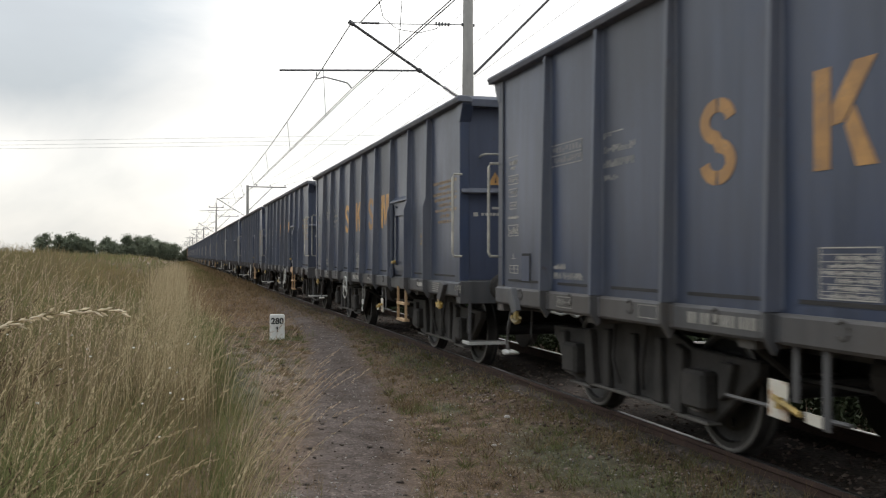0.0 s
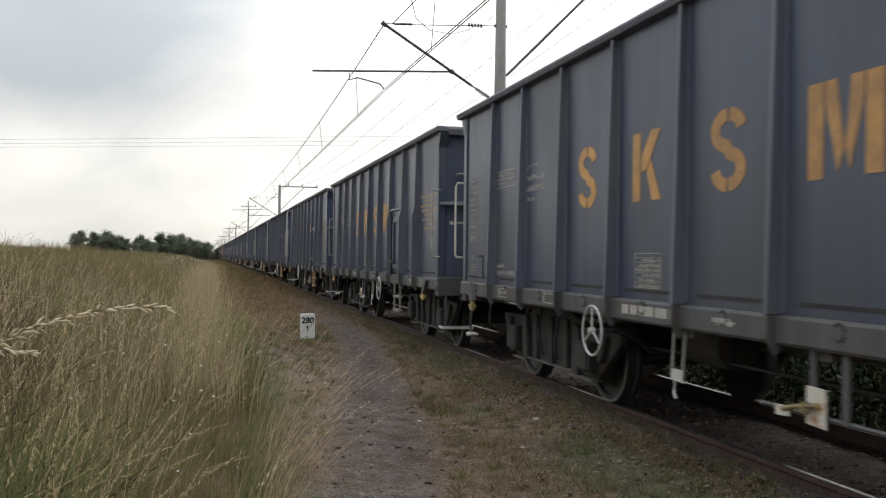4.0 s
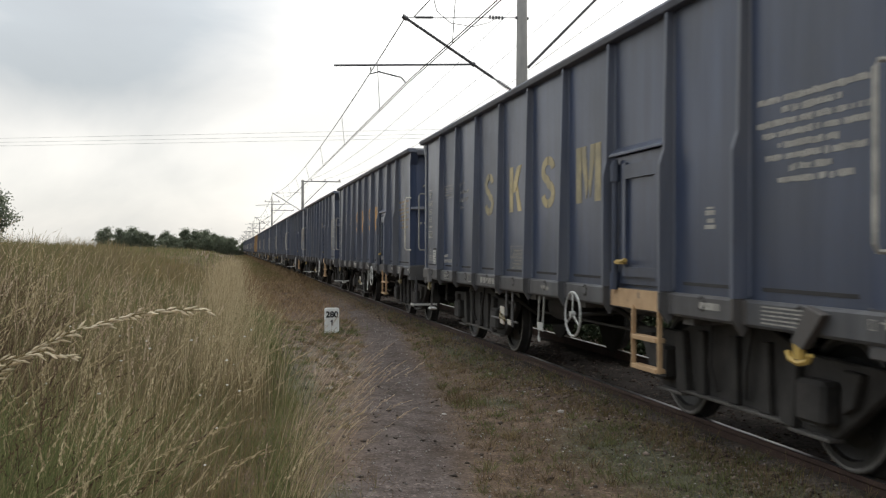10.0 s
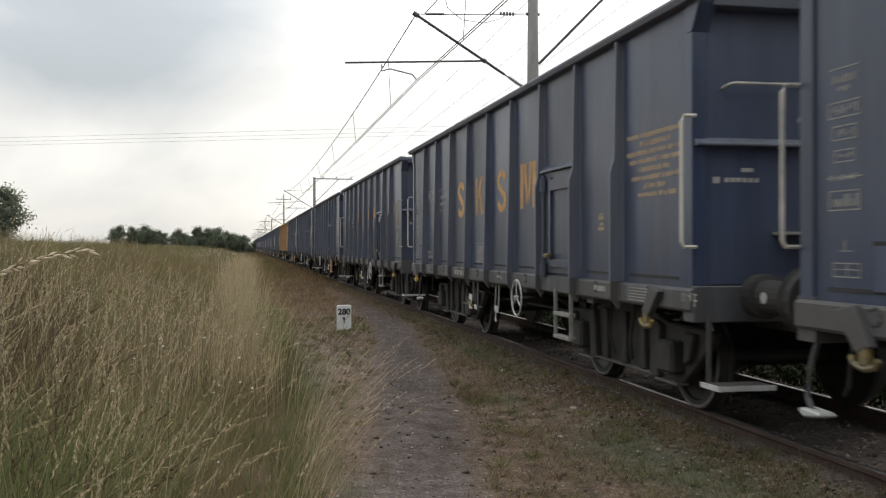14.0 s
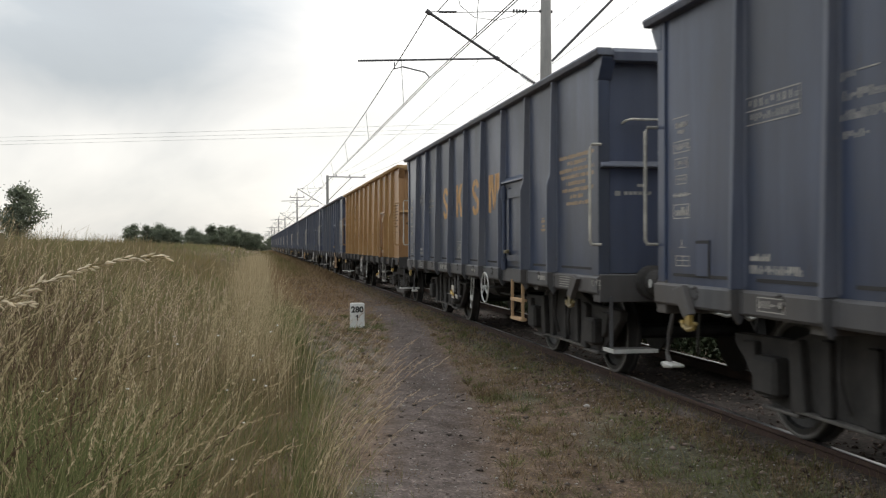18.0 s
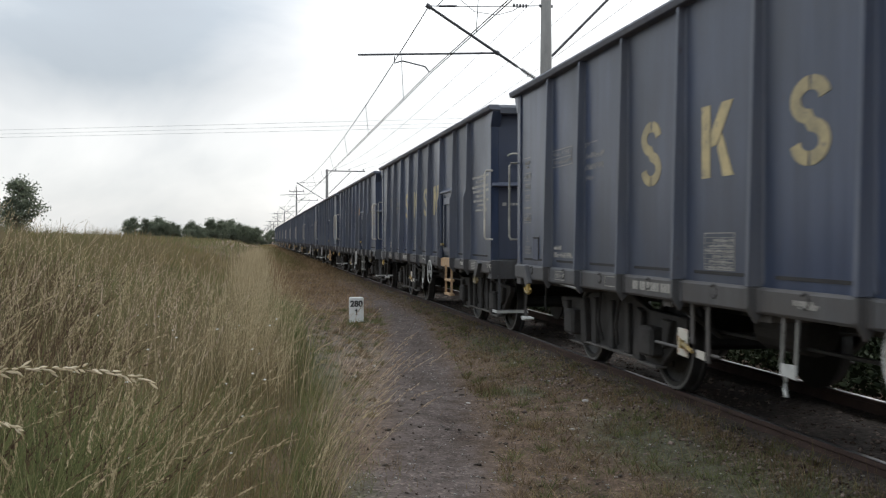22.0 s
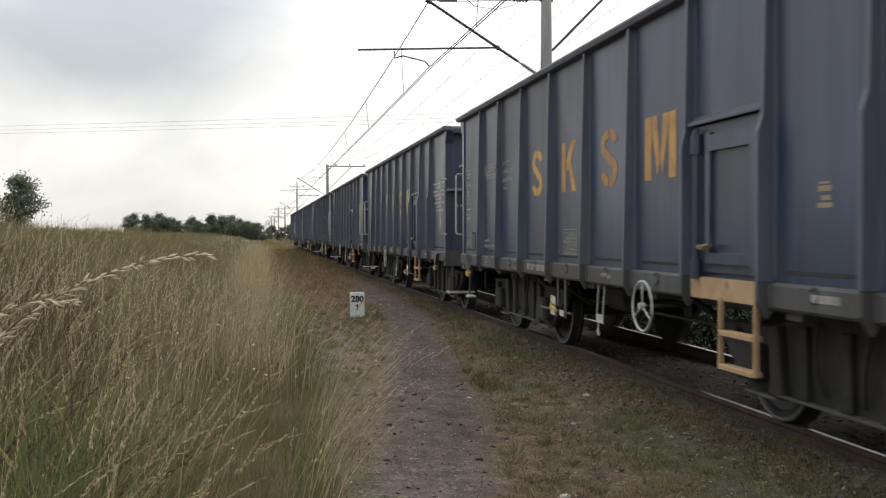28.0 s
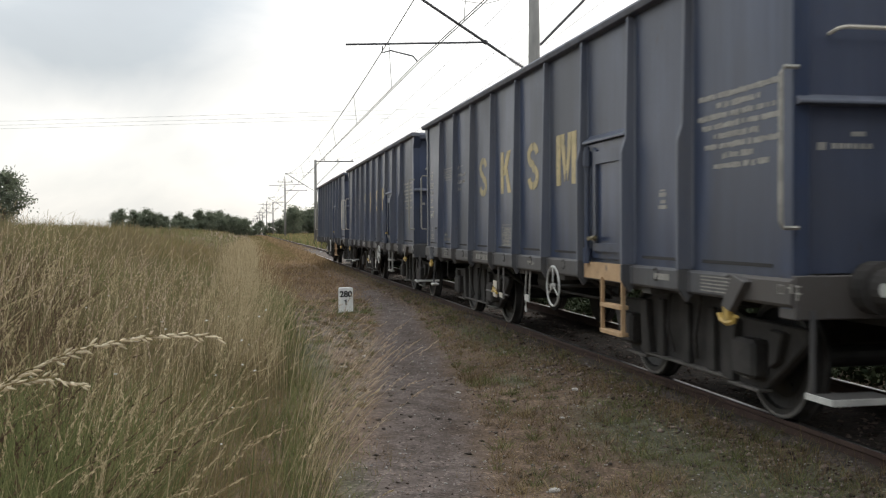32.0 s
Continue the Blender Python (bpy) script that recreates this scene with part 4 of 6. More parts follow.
        for q in ((ya + 0.04, ya + 0.14, 1.18, 2.20), (ya + 0.14, yb - 0.33, 2.06, 2.18), (yb - 0.33, yb - 0.25, 1.22, 2.20), (ya + 0.14, yb - 0.33, 1.22, 1.30)):
            bm = bmesh.new()
            box(bm, sx * 1.43, sx * 1.46, *q)
            part("door_frame", bm, paint, door)
        bm = bmesh.new()
        tube(bm, [(sx * 1.47, yb - 0.12, 1.10), (sx * 1.47, yb - 0.12, 2.24)], 0.028, 8)
        tube(bm, [(sx * 1.47, yb - 0.12, 2.05), (sx * 1.47, yb - 0.12, 2.2)], 0.045, 8)
        tube(bm, [(sx * 1.47, yb - 0.12, 1.1), (sx * 1.47, yb - 0.12, 1.25)], 0.045, 8)
        part("locking_bar", bm, paint, door)
        bm = bmesh.new()
        tube(bm, [(sx * 1.47, yb - 0.16, 1.34), (sx * 1.50, yb - 0.34, 1.345), (sx * 1.50, yb - 0.42, 1.36)], 0.02, 6)
        box(bm, sx * 1.47, sx * 1.51, yb - 0.40, yb - 0.24, 1.325, 1.365)
        part("door_handle", bm, HOOK, door, "painted door handle")
        bm = bmesh.new()
        box(bm, sx * 1.44, sx * 1.455, ya - 0.0, yb + 0.0, 0.955, 1.115)
        part("door_sill", bm, TAN if tan_sill else sill_paint, w, "dusty tan plate under the door" if tan_sill else "")
        bm = bmesh.new()
        box(bm, sx * 1.44, sx * 1.475, ya + 0.03, ya + 0.055, 0.465, 0.98)
        ladder = part("ladder", bm, step_paint, w, "tan two-step ladder" if step_paint is TAN else "grimy pale two-step ladder")
        bm = bmesh.new()
        box(bm, sx * 1.44, sx * 1.475, ya + 0.545, ya + 0.57, 0.465, 0.98)
        part("ladder_rail", bm, step_paint, ladder)
        for zz in (0.48, 0.725):
            bm = bmesh.new()
            box(bm, sx * 1.40, sx * 1.49, ya + 0.055, ya + 0.545, zz - 0.019, zz + 0.019)
            part("step", bm, step_paint, ladder, bevel=0.004)
        # hand wheel, brake levers with their plates
        yw = 0.5 if plain else place(7.98 if kind == 'A' else 4.80)
        bm = bmesh.new()
        ring = [(sx * 1.52, yw + 0.215 * math.cos(q), 0.82 + 0.215 * math.sin(q)) for q in np.radians(np.linspace(0, 360, 25))]
        tube(bm, ring, 0.0115, 6)
        for q in np.radians((90, 210, 330)):
            tube(bm, [(sx * 1.52, yw, 0.82), (sx * 1.52, yw + 0.21 * math.cos(q), 0.82 + 0.21 * math.sin(q))], 0.009, 5)
        tube(bm, [(sx * 1.50, yw, 0.82), (sx * 1.55, yw, 0.82)], 0.03, 8)
        wheel = part("hand_wheel", bm, PALE, w, "pale three-spoked brake hand wheel")
        bm = bmesh.new()
        tube(bm, [(sx * 1.1, yw, 0.82), (sx * 1.50, yw, 0.82)], 0.02, 6)
        part("spindle", bm, RUNNING, wheel)
        if sx > 0:
            continue
        yp = -3.1 if plain else place(4.92 if kind == 'A' else 7.75)
        way = 1 if kind == 'A' else -1
        bm = bmesh.new()
        prism(bm, [(yp - 0.09, 0.50), (yp + 0.10, 0.51), (yp + 0.095, 0.73), (yp - 0.085, 0.725)], 'x', -1.41, -1.40)
        plate = part("brake_plate", bm, PLATE, w, "white brake changeover plate stained with rust", bevel=0.002)
        bm = bmesh.new()
        tube(bm, [(-1.42, yp - way * 0.03, 0.63), (-1.44, yp + way * 0.05, 0.615), (-1.45, yp + way * 0.15, 0.60), (-1.45, yp + way * 0.26, 0.57)], 0.018, 6)
        tube(bm, [(-1.44, yp + way * 0.06, 0.64), (-1.45, yp + way * 0.06, 0.575)], 0.022, 6)
        part("brake_lever", bm, HOOK, plate, "yellow-handled brake lever")
        bm = bmesh.new()
        prism(bm, [(yp + way * 0.40, 0.515), (yp + way * 0.26, 0.525), (yp + way * 0.26, 0.585), (yp + way * 0.40, 0.58)], 'x', -1.415, -1.405)
        part("lever_plate", bm, PLATE, plate, "small cream plate behind the lever")
        bm = bmesh.new()
        for dy, z0 in ((0.05 * way, 0.62), (-0.25 * way, 0.55)) if kind == 'A' else ((-0.15, 0.62), (-0.42, 0.50)):
            box(bm, -1.40, -1.385, yp + dy - 0.028, yp + dy + 0.028, z0, 0.96)
        tube(bm, [(-1.38, yp - 0.6, 0.56), (-1.38, yp + 0.6, 0.56)], 0.014, 6)
        part("plate_bracket", bm, GREY_SILL, plate, "grey hanger bars of the plate")
        yv = place(6.50 if kind == 'A' else 6.05)
        bm = bmesh.new()
        for dy in (0.0, 0.17):
            tube(bm, [(-1.40, yv + dy, 0.96), (-1.42, yv + dy, 0.60)], 0.012, 5)
        rod = part("release_rod", bm, GRIME, w, "thin grey brake release rods")
        bm = bmesh.new()
        prism(bm, [(yv - 0.02, 0.55), (yv + 0.17, 0.57), (yv + 0.16, 0.64), (yv - 0.01, 0.645)], 'x', -1.43, -1.42)
        tube(bm, [(-1.43, yv + 0.10, 0.56), (-1.43, yv + 0.11, 0.47), (-1.43, yv + 0.09, 0.43)], 0.014, 5)
        part("pull_handle", bm, PALE, rod, "pale pull handle on the release rod")
        # painted marks on the wall
        xw = sx * 1.402
        if name_marks:
            bm = bmesh.new()
            for letter, s, half in (('S', 8.42, 0.215), ('K', 7.18, 0.25), ('S', 5.93, 0.23), ('M', 4.70, 0.33)):
                c = s if sx < 0 else 13.14 - s
                bm = bmesh.new()
                paint_mark(bm, bar_letter(letter), xw, place(c - half), place(c + half), 1.91, 2.46, sx < 0)
                part("painted_mark", bm, mark_paint, w, "large faded orange stencilled mark" if mark_paint is ORANGE else "large faded buff stencilled mark")
        else:
            def ring(bm, yc, zc, ry, rz, width, slant):
                cols = []
                for q in np.radians(np.arange(0, 360, 15)):
                    col = []
                    for x in (xw - 0.002, xw + 0.002):
                        for e in (-0.5, 0.5):
                            wd = width * (0.55 + 0.5 * abs(math.sin(q))) * e
                            y, z = yc + (ry + wd) * math.cos(q), zc + (rz + wd) * math.sin(q)
                            col.append(bm.verts.new((x, y - slant * (z - zc), z)))
                    cols.append(col)
                for c, d in zip(cols, cols[1:] + cols[:1]):
                    for a_, b_ in ((0, 1), (1, 3), (3, 2), (2, 0)):
                        bm.faces.new((c[a_], c[b_], d[b_], d[a_]))

            def bar(bm, p, q, width):
                d = Vector((q[0] - p[0], q[1] - p[1])).normalized() * width / 2
                prism(bm, [(p[0] - d.y, p[1] + d.x), (p[0] + d.y, p[1] - d.x), (q[0] + d.y, q[1] - d.x), (q[0] - d.y, q[1] + d.x)], 'x', xw - 0.002, xw + 0.002)

            for s, shape in ((3.50, 0), (2.06, 1), (0.65, 2), (-0.65, 3), (-2.1, 4), (-3.4, 3)):
                bm = bmesh.new()
                if shape == 0:
                    ring(bm, s, 2.52, 0.28, 0.235, 0.062, 0.12)
                    bar(bm, (s - 0.04, 2.66), (s + 0.05, 2.14), 0.046)
                    bar(bm, (s + 0.19, 2.11), (s - 0.17, 2.18), 0.052)
                    bar(bm, (s + 0.13, 2.31), (s - 0.18, 2.35), 0.028)
                elif shape == 1:
                    ring(bm, s, 2.29, 0.078, 0.125, 0.058, 0.25)
                    bar(bm, (s - 0.05, 2.34), (s - 0.12, 2.40), 0.03)
                elif shape == 2:
                    bar(bm, (s + 0.07, 2.12), (s - 0.04, 2.50), 0.034)
                    bar(bm, (s + 0.07, 2.12), (s - 0.03, 2.15), 0.026)
                elif shape == 3:
                    ring(bm, s + 0.04, 2.20, 0.06, 0.10, 0.034, 0.25)
                    bar(bm, (s - 0.01, 2.10), (s - 0.09, 2.32), 0.034)
                    bar(bm, (s - 0.01, 2.10), (s - 0.08, 2.12), 0.024)
                else:
                    bar(bm, (s + 0.05, 2.12), (s - 0.06, 2.50), 0.034)
                    bar(bm, (s + 0.10, 2.37), (s - 0.12, 2.37), 0.024)
                    bar(bm, (s + 0.05, 2.12), (s - 0.06, 2.14), 0.024)
                part("painted_mark", bm, BROWN_INK, w, "slanting dark brown painted mark")
            # welded seam along the wall
            edges = [-6.2 - ext] + list(posts) + [6.2 + ext]
            for k, (a, b) in enumerate(zip(edges, edges[1:])):
                if k != door_at + 1:
                    bm = bmesh.new()
                    box(bm, xw - 0.002, xw + 0.004, a + 0.10, b - 0.10, 1.744, 1.752)
                    part("wall_seam", bm, BROWN_INK, w)
        ink = STENCIL if name_marks else FAINT_INK
        block_ink = ink if mark_paint is BUFF or not name_marks else RUSTY_STENCIL
        rows = []
        r = random.Random(11)
        for k, (cut0, cut1) in enumerate(((0.0, 0.02), (0.22, 0.22), (0.0, 0.0), (0.0, 0.06), (0.24, 0.22), (0.02, 0.10), (0.30, 0.34), (0.12, 0.20))):
            z = 2.40 - 0.073 * k
            y0, y1 = place(0.42 + 1.15 * cut0), place(1.60 - 1.15 * cut1)
            y = y0
            while y < y1 - 0.03:
                n = min(y1, y + r.uniform(0.024, 0.042))
                rows.append((y, n, z - 0.024 + r.uniform(0, 0.010), z + 0.024 - r.uniform(0, 0.010)))
                y = n + (0.008 if r.random() < 0.85 else 0.036)
        rows += [(place(2.16), place(2.30), 1.70, 1.735), (place(2.18), place(2.28), 1.745, 1.76), (place(2.15), place(2.31), 1.60, 1.63), (place(2.17), place(2.27), 1.645, 1.675)]
        bm = bmesh.new()
        bars(bm, xw, rows)
        tagged(part("inscription", bm, block_ink, w, "block of small stencilled lines"), kind="stuff")
        rows = []
        y0, y1 = place(12.22), place(12.52)

        def framed(a, b, c, d):
            return [(a, b, d - 0.007, d), (a, b, c, c + 0.007), (a, a + 0.008, c, d), (b - 0.008, b, c, d)]

        def script(a, b, c, d, step=0.034):
            out = []
            while a < b - 0.012:
                out.append((a, min(a + r.uniform(0.012, 0.024), b), c + r.choice((0, 0, 0.3)) * (d - c), d - r.choice((0, 0, 0.35)) * (d - c)))
                a += step
            return out

        rows += [(y0 + 0.02, y1, 2.485, 2.492)] + script(y0 + 0.04, y1 - 0.03, 2.41, 2.45) + script(y0 + 0.10, y1 - 0.06, 2.36, 2.39)
        for z0, z1, inset in ((2.22, 2.31, 0.0), (2.10, 2.18, 0.03), (1.98, 2.05, 0.05), (1.72, 1.83, 0.0)):
            rows += framed(y0 + inset, y1 - inset, z0, z1) + script(y0 + inset + 0.03, y1 - inset - 0.03, z0 + 0.022, z1 - 0.022)
        rows += script(y0, y1, 1.885, 1.915) + [(y0 - 0.02, y1 + 0.02, 1.897, 1.903)]
        rows += [(y0 + 0.07, y1 - 0.10, 1.50, 1.506), (y0 + 0.14, y0 + 0.15, 1.50, 1.56)] + framed(y0, y1 - 0.04, 1.36, 1.44) + [(y0 + 0.12, y0 + 0.128, 1.36, 1.44), (y0, y1 - 0.04, 1.40, 1.406)]
        rows = [(a, b, 2.475 - (2.492 - c) * 1.07, 2.475 - (2.492 - d) * 1.07) for a, b, c, d in rows]
        bm = bmesh.new()
        bars(bm, xw, rows)
        tagged(part("inscription", bm, ink, w, "column of small framed stencils"), kind="stuff")
        rows = []
        for k, (a, b, h) in enumerate(((0.0, 0.13, 0.05), (0.0, 0.56, 0.058), (0.0, 0.54, 0.058), (0.0, 0.26, 0.045))):
            z = 2.42 - 0.115 * k
            rows += script(place(10.16 - b), place(10.16 - a), z - h / 2, z + h / 2, 0.052)
        rows.append((place(9.80), place(10.0), 2.435, 2.443))
        y0, y1 = place(10.60), place(11.36)
        rows += [(y0, y1, 2.455, 2.463), (y0, y1, 2.36, 2.368), (y0, y1 + 0.05, 2.265, 2.273), (y0, y0 + 0.007, 2.27, 2.46), (y1, y1 + 0.007, 2.36, 2.46)]
        rows += script(y0 + 0.03, y1 - 0.02, 2.385, 2.437, 0.075) + script(y0 + 0.03, y1 - 0.10, 2.29, 2.34, 0.058)
        bm = bmesh.new()
        bars(bm, xw, rows)
        tagged(part("inscription", bm, ink, w, "rows of small pale stencil bars"), kind="stuff")
        if name_marks:
            rows = script(place(10.98), place(11.24), 1.325, 1.375, 0.03) + script(place(10.58), place(11.24), 1.235, 1.295, 0.036)
            bm = bmesh.new()
            bars(bm, xw, rows)
            tagged(part("inscription", bm, ink, w, "two rows of small stencil bars"), kind="stuff")
        if note:
            bm = bmesh.new()
            box(bm, sx * 1.416, sx * 1.410, place(11.88), place(12.08), 1.21, 1.44)
            paper = part("wagon_label", bm, PALE, w, "white paper label on the hatch")
            bm = bmesh.new()
            bars(bm, sx * 1.417, [(place(11.90), place(12.06 - 0.03 * (k % 3)), 1.23 + 0.04 * k, 1.24 + 0.04 * k) for k in range(5)])
            tagged(part("label_lines", bm, BLACK, paper), kind="stuff")
        y0, y1 = place(6.90), place(7.38)
        bm = bmesh.new()
        table = framed(y0, y1, 1.215, 1.495) + [(y0, y1, 1.255 + 0.04 * k, 1.259 + 0.04 * k) for k in range(6)] + [(y0 + 0.16, y0 + 0.164, 1.215, 1.46), (y0 + 0.32, y0 + 0.324, 1.215, 1.46)]
        for k in range(6):
            table += script(y0 + 0.02, y1 - 0.05 * (k % 3) - 0.02, 1.225 + 0.04 * k, 1.248 + 0.04 * k, 0.03)
        bars(bm, xw, table)
        tagged(part("inscription", bm, ink, w, "small ruled stencil table"), kind="stuff")
        # running number on the sill, in its groups
        rows, y = [], place(7.52 if kind == 'A' else 8.72)
        for group in (2, 2, 4, 3, 1):
            for k in range(group):
                rows.append((y - 0.052, y, 1.0, 1.075))
                y -= 0.066
            y -= 0.03
        rows += script(place(5.75), place(6.05), 1.01, 1.06, 0.03)
        rows += framed(place(0.30), place(0.36), 1.02, 1.08) + [(place(0.13), place(0.145), 0.99, 1.08), (place(0.10), place(0.17), 1.075, 1.085), (place(0.10), place(0.17), 1.03, 1.04), (place(0.20), place(0.26), 1.06, 1.07), (place(0.20), place(0.215), 1.03, 1.09)]
        rows += [(place(0.95), place(1.45), 0.975 + 0.026 * k, 0.985 + 0.026 * k) for k in range(5)]
        rows += framed(place(10.72), place(11.06), 0.985, 1.085) + script(place(10.76), place(11.03), 1.012, 1.06, 0.05) + [(place(2.0), place(2.3), 1.02, 1.07)] + framed(place(9.15), place(9.45), 0.99, 1.09)
        bm = bmesh.new()
        bars(bm, sx * 1.447, rows)
        tagged(part("inscription", bm, ink, w, "pale stencil bars on the sill"), kind="stuff")
    # brake gear under the middle
    bm = bmesh.new()
    lathe(bm, [(-0.35, 0.10), (-0.32, 0.19), (0.30, 0.19), (0.33, 0.10)], (-0.62, 0.9, 0.74), 'y', 16)
    part("air_reservoir", bm, RUNNING, w, "black air reservoir")
    bm = bmesh.new()
    lathe(bm, [(-0.25, 0.12), (-0.24, 0.15), (0.1, 0.15), (0.12, 0.06), (0.5, 0.03)], (0.55, -0.6, 0.72), 'y', 16)
    part("brake_cylinder", bm, RUNNING, w)
    for x in (-0.7, 0.45):
        bm = bmesh.new()
        tube(bm, [(x, -2.6, 0.62), (x, 2.6, 0.62)], 0.018, 5)
        part("brake_rod", bm, WHEEL, w)
    build_bogie(w, -bogie_y, plain)
    build_bogie(w, bogie_y, plain)
    return w


FIRST, LAST = -1, 33
KIND_A = {1, 4, 6, 16, 17, 19, 20, 24, 28, 29}
YELLOW_AT = 19
PITCH = 14.04
wagons = {}


GREY_STEPS = {-1, 0, 4, 5, 14, 15, 17, 21, 23, 25, 32}
TAN_SILLS = {2, 3, 7, 8, 9, 10, 12, 20, 22, 27, 31}
BUFF_MARKS = {7, 10, 12, 16, 17, 20, 21, 22, 26, 28, 29, 30, 31, 32, 33}
LABELLED = {8, 9, 10, 11}


def make_train():
    models = {}
    for n in range(FIRST, LAST + 1):
        kind = "A" if n in KIND_A else "B"
        buff, tan, sill, note = n in BUFF_MARKS, n not in GREY_STEPS, n in TAN_SILLS, n in LABELLED
        key = "Y" if n == YELLOW_AT else (kind, buff, tan, sill, note)
        if key not in models:
            if key == "Y":
                w = build_wagon("A", YELLOW, YELLOW, DARK_SILL, False, YELLOW_POST, 7.365, LONG_POSTS, long_y, BOGIE_Y + 1.0)
                tagged(w, "open ochre-yellow bogie freight wagon on dark running gear", "freight wagon", "wagons of the train")
            else:
                w = build_wagon(kind, BLUE, BLUE_END, GREY_SILL, True, BLUE_POST, mark_paint=BUFF if buff else ORANGE, step_paint=TAN if tan else GRIME, tan_sill=sill, note=note)
                tagged(w, "open dusty blue bogie freight wagon with " + ("buff marks" if buff else "orange marks") + (" and tan steps" if tan else ""), "freight wagon", "wagons of the train")
            models[key] = w
        else:
            w = copy_thing(models[key], pose(0, 0, 0))
        wagons[n] = w


make_train()

# ---- overhead line ----


def make_masts():
    zt = 8.62
    proto = new("catenary_mast")
    bm = bmesh.new()
    tube(bm, [(0, 0, -0.6), (0, 0, zt)], 0.16, 12, radii=[0.20, 0.125])
    part("pole", bm, CONCRETE, proto, "tapered grey concrete pole", smooth=True)
    bm = bmesh.new()
    box(bm, -0.35, 0.35, -0.35, 0.35, -0.8, -0.22)
    part("footing", bm, CONCRETE, proto, bevel=0.02)
    # cantilever over the track
    foot, tip = Vector((-0.17, 0, 5.42)), Vector((-3.03, 0, 7.20))
    way = tip - foot
    bm = bmesh.new()
    tube(bm, [foot + way * 0.20, tip - way * 0.03], 0.036, 8)
    tube(bm, [tip - way * 0.03, tip + way * 0.015], 0.06, 8)
    tube(bm, [foot + way * 0.37, foot + way * 0.395], 0.06, 8)
    strut = part("cantilever_tube", bm, STEEL, proto, "dark slanting cantilever tube")
    bm = bmesh.new()
    tube(bm, [foot, foot + way * 0.20], 0.018, 6)
    for k in range(7):
        q = foot + way * (0.05 + 0.018 * k)
        tube(bm, [q - way * 0.004, q + way * 0.004], 0.055, 8)
    part("insulator", bm, STEEL, strut, "ribbed insulator")
    bm = bmesh.new()
    tube(bm, [(-0.14, 0, 7.33), (-2.2, 0, 7.22), (-2.98, 0, 7.20)], 0.012, 6)
    tube(bm, [(-2.3, 0, 7.225), (-2.75, 0, 7.205)], 0.03, 6)
    for k in range(5):
        tube(bm, [(-0.5 - 0.08 * k, 0, 7.31), (-0.535 - 0.08 * k, 0, 7.31)], 0.05, 8)
    part("top_tie", bm, STEEL, proto)
    bm = bmesh.new()
    tube(bm, [(-2.98, -3.2, 6.98), (-2.75, -2.6, 6.74), (-2.25, -1.8, 6.68), (-1.5, -0.9, 6.84), (-0.95, -0.3, 7.10), (-0.65, 0.0, 7.31)], 0.009, 5)
    part("jumper_cable", bm, WIRE, proto)
    bm = bmesh.new()
    tube(bm, [foot + way * 0.382, (-4.76, 0, 5.93)], 0.026, 7)
    reg = part("registration_tube", bm, STEEL, proto)
    bm = bmesh.new()
    tube(bm, [(-3.86, 0, 5.92), (-3.86, 0, 5.76), (-3.66, 0, 5.82), (-3.10, 0, 5.70), (-3.00, 0, 5.58)], 0.018, 6)
    part("steady_arm", bm, STEEL, reg)
    bm = bmesh.new()
    tube(bm, [(-0.22, 0, 5.42), (0.2, 0, 5.42)], 0.04, 8)
    part("clamp", bm, STEEL, proto)
    bm = bmesh.new()
    tube(bm, [(-0.17, 0, 7.33), (0.17, 0, 7.33)], 0.04, 8)
    part("clamp", bm, STEEL, proto)
    # bracket for the feeder cables on the field side
    bm = bmesh.new()
    box(bm, -0.15, 3.95, -0.04, 0.04, 8.42, 8.52)
    arm = part("feeder_bracket", bm, STEEL, proto, "horizontal steel bracket for the feeder cables")
    bm = bmesh.new()
    tube(bm, [(0.16, 0, 6.08), (2.5, 0, 8.44)], 0.034, 8)
    part("brace", bm, STEEL, arm)
    for x in (0.9, 2.3, 3.8):
        bm = bmesh.new()
        lathe(bm, [(8.52, 0.02), (8.56, 0.02), (8.57, 0.06), (8.62, 0.05), (8.63, 0.07), (8.69, 0.05), (8.72, 0.03)], (x, 0, 0), 'z', 10)
        part("pin_insulator", bm, STEEL, arm)
    tagged(proto, "concrete railway mast with a cantilever over the track", "catenary mast", "masts of the overhead line")
    proto.matrix_basis = pose(MAST_X, MAST_Y, 0)
    for k in (-1, 1, 2, 3, 4, 5, 6, 7, 8):
        mast = copy_thing(proto, pose(MAST_X, MAST_Y + SPAN * k, 0))
        if k in (2, 4, 6):
            bm = bmesh.new()
            tube(bm, [(0, 0, zt - 0.3), (0, 0, zt + 2.3)], 0.10, 8, radii=[0.12, 0.07])
            part("pole_top", bm, CONCRETE, mast, smooth=True)
            bm = bmesh.new()
            box(bm, -1.3, 1.3, -0.05, 0.05, zt + 1.35, zt + 1.45)
            cross = part("cross_arm", bm, STEEL, mast, "short cross arm near the top")
            for x in (-1.2, 0.0, 1.2):
                bm = bmesh.new()
                lathe(bm, [(zt + 1.45, 0.03), (zt + 1.52, 0.06), (zt + 1.66, 0.05), (zt + 1.72, 0.02)], (x, 0, 0), 'z', 8)
                part("pin_insulator", bm, STEEL, cross)


make_masts()


def sagging(bm, a, b, sag, r, n=16):
    pts = []
    for k in range(n + 1):
        u = k / n
        p = Vector(a).lerp(Vector(b), u)
        p.z -= 4 * sag * u * (1 - u)
        pts.append(p)
    tube(bm, pts, r, 4)
    return pts


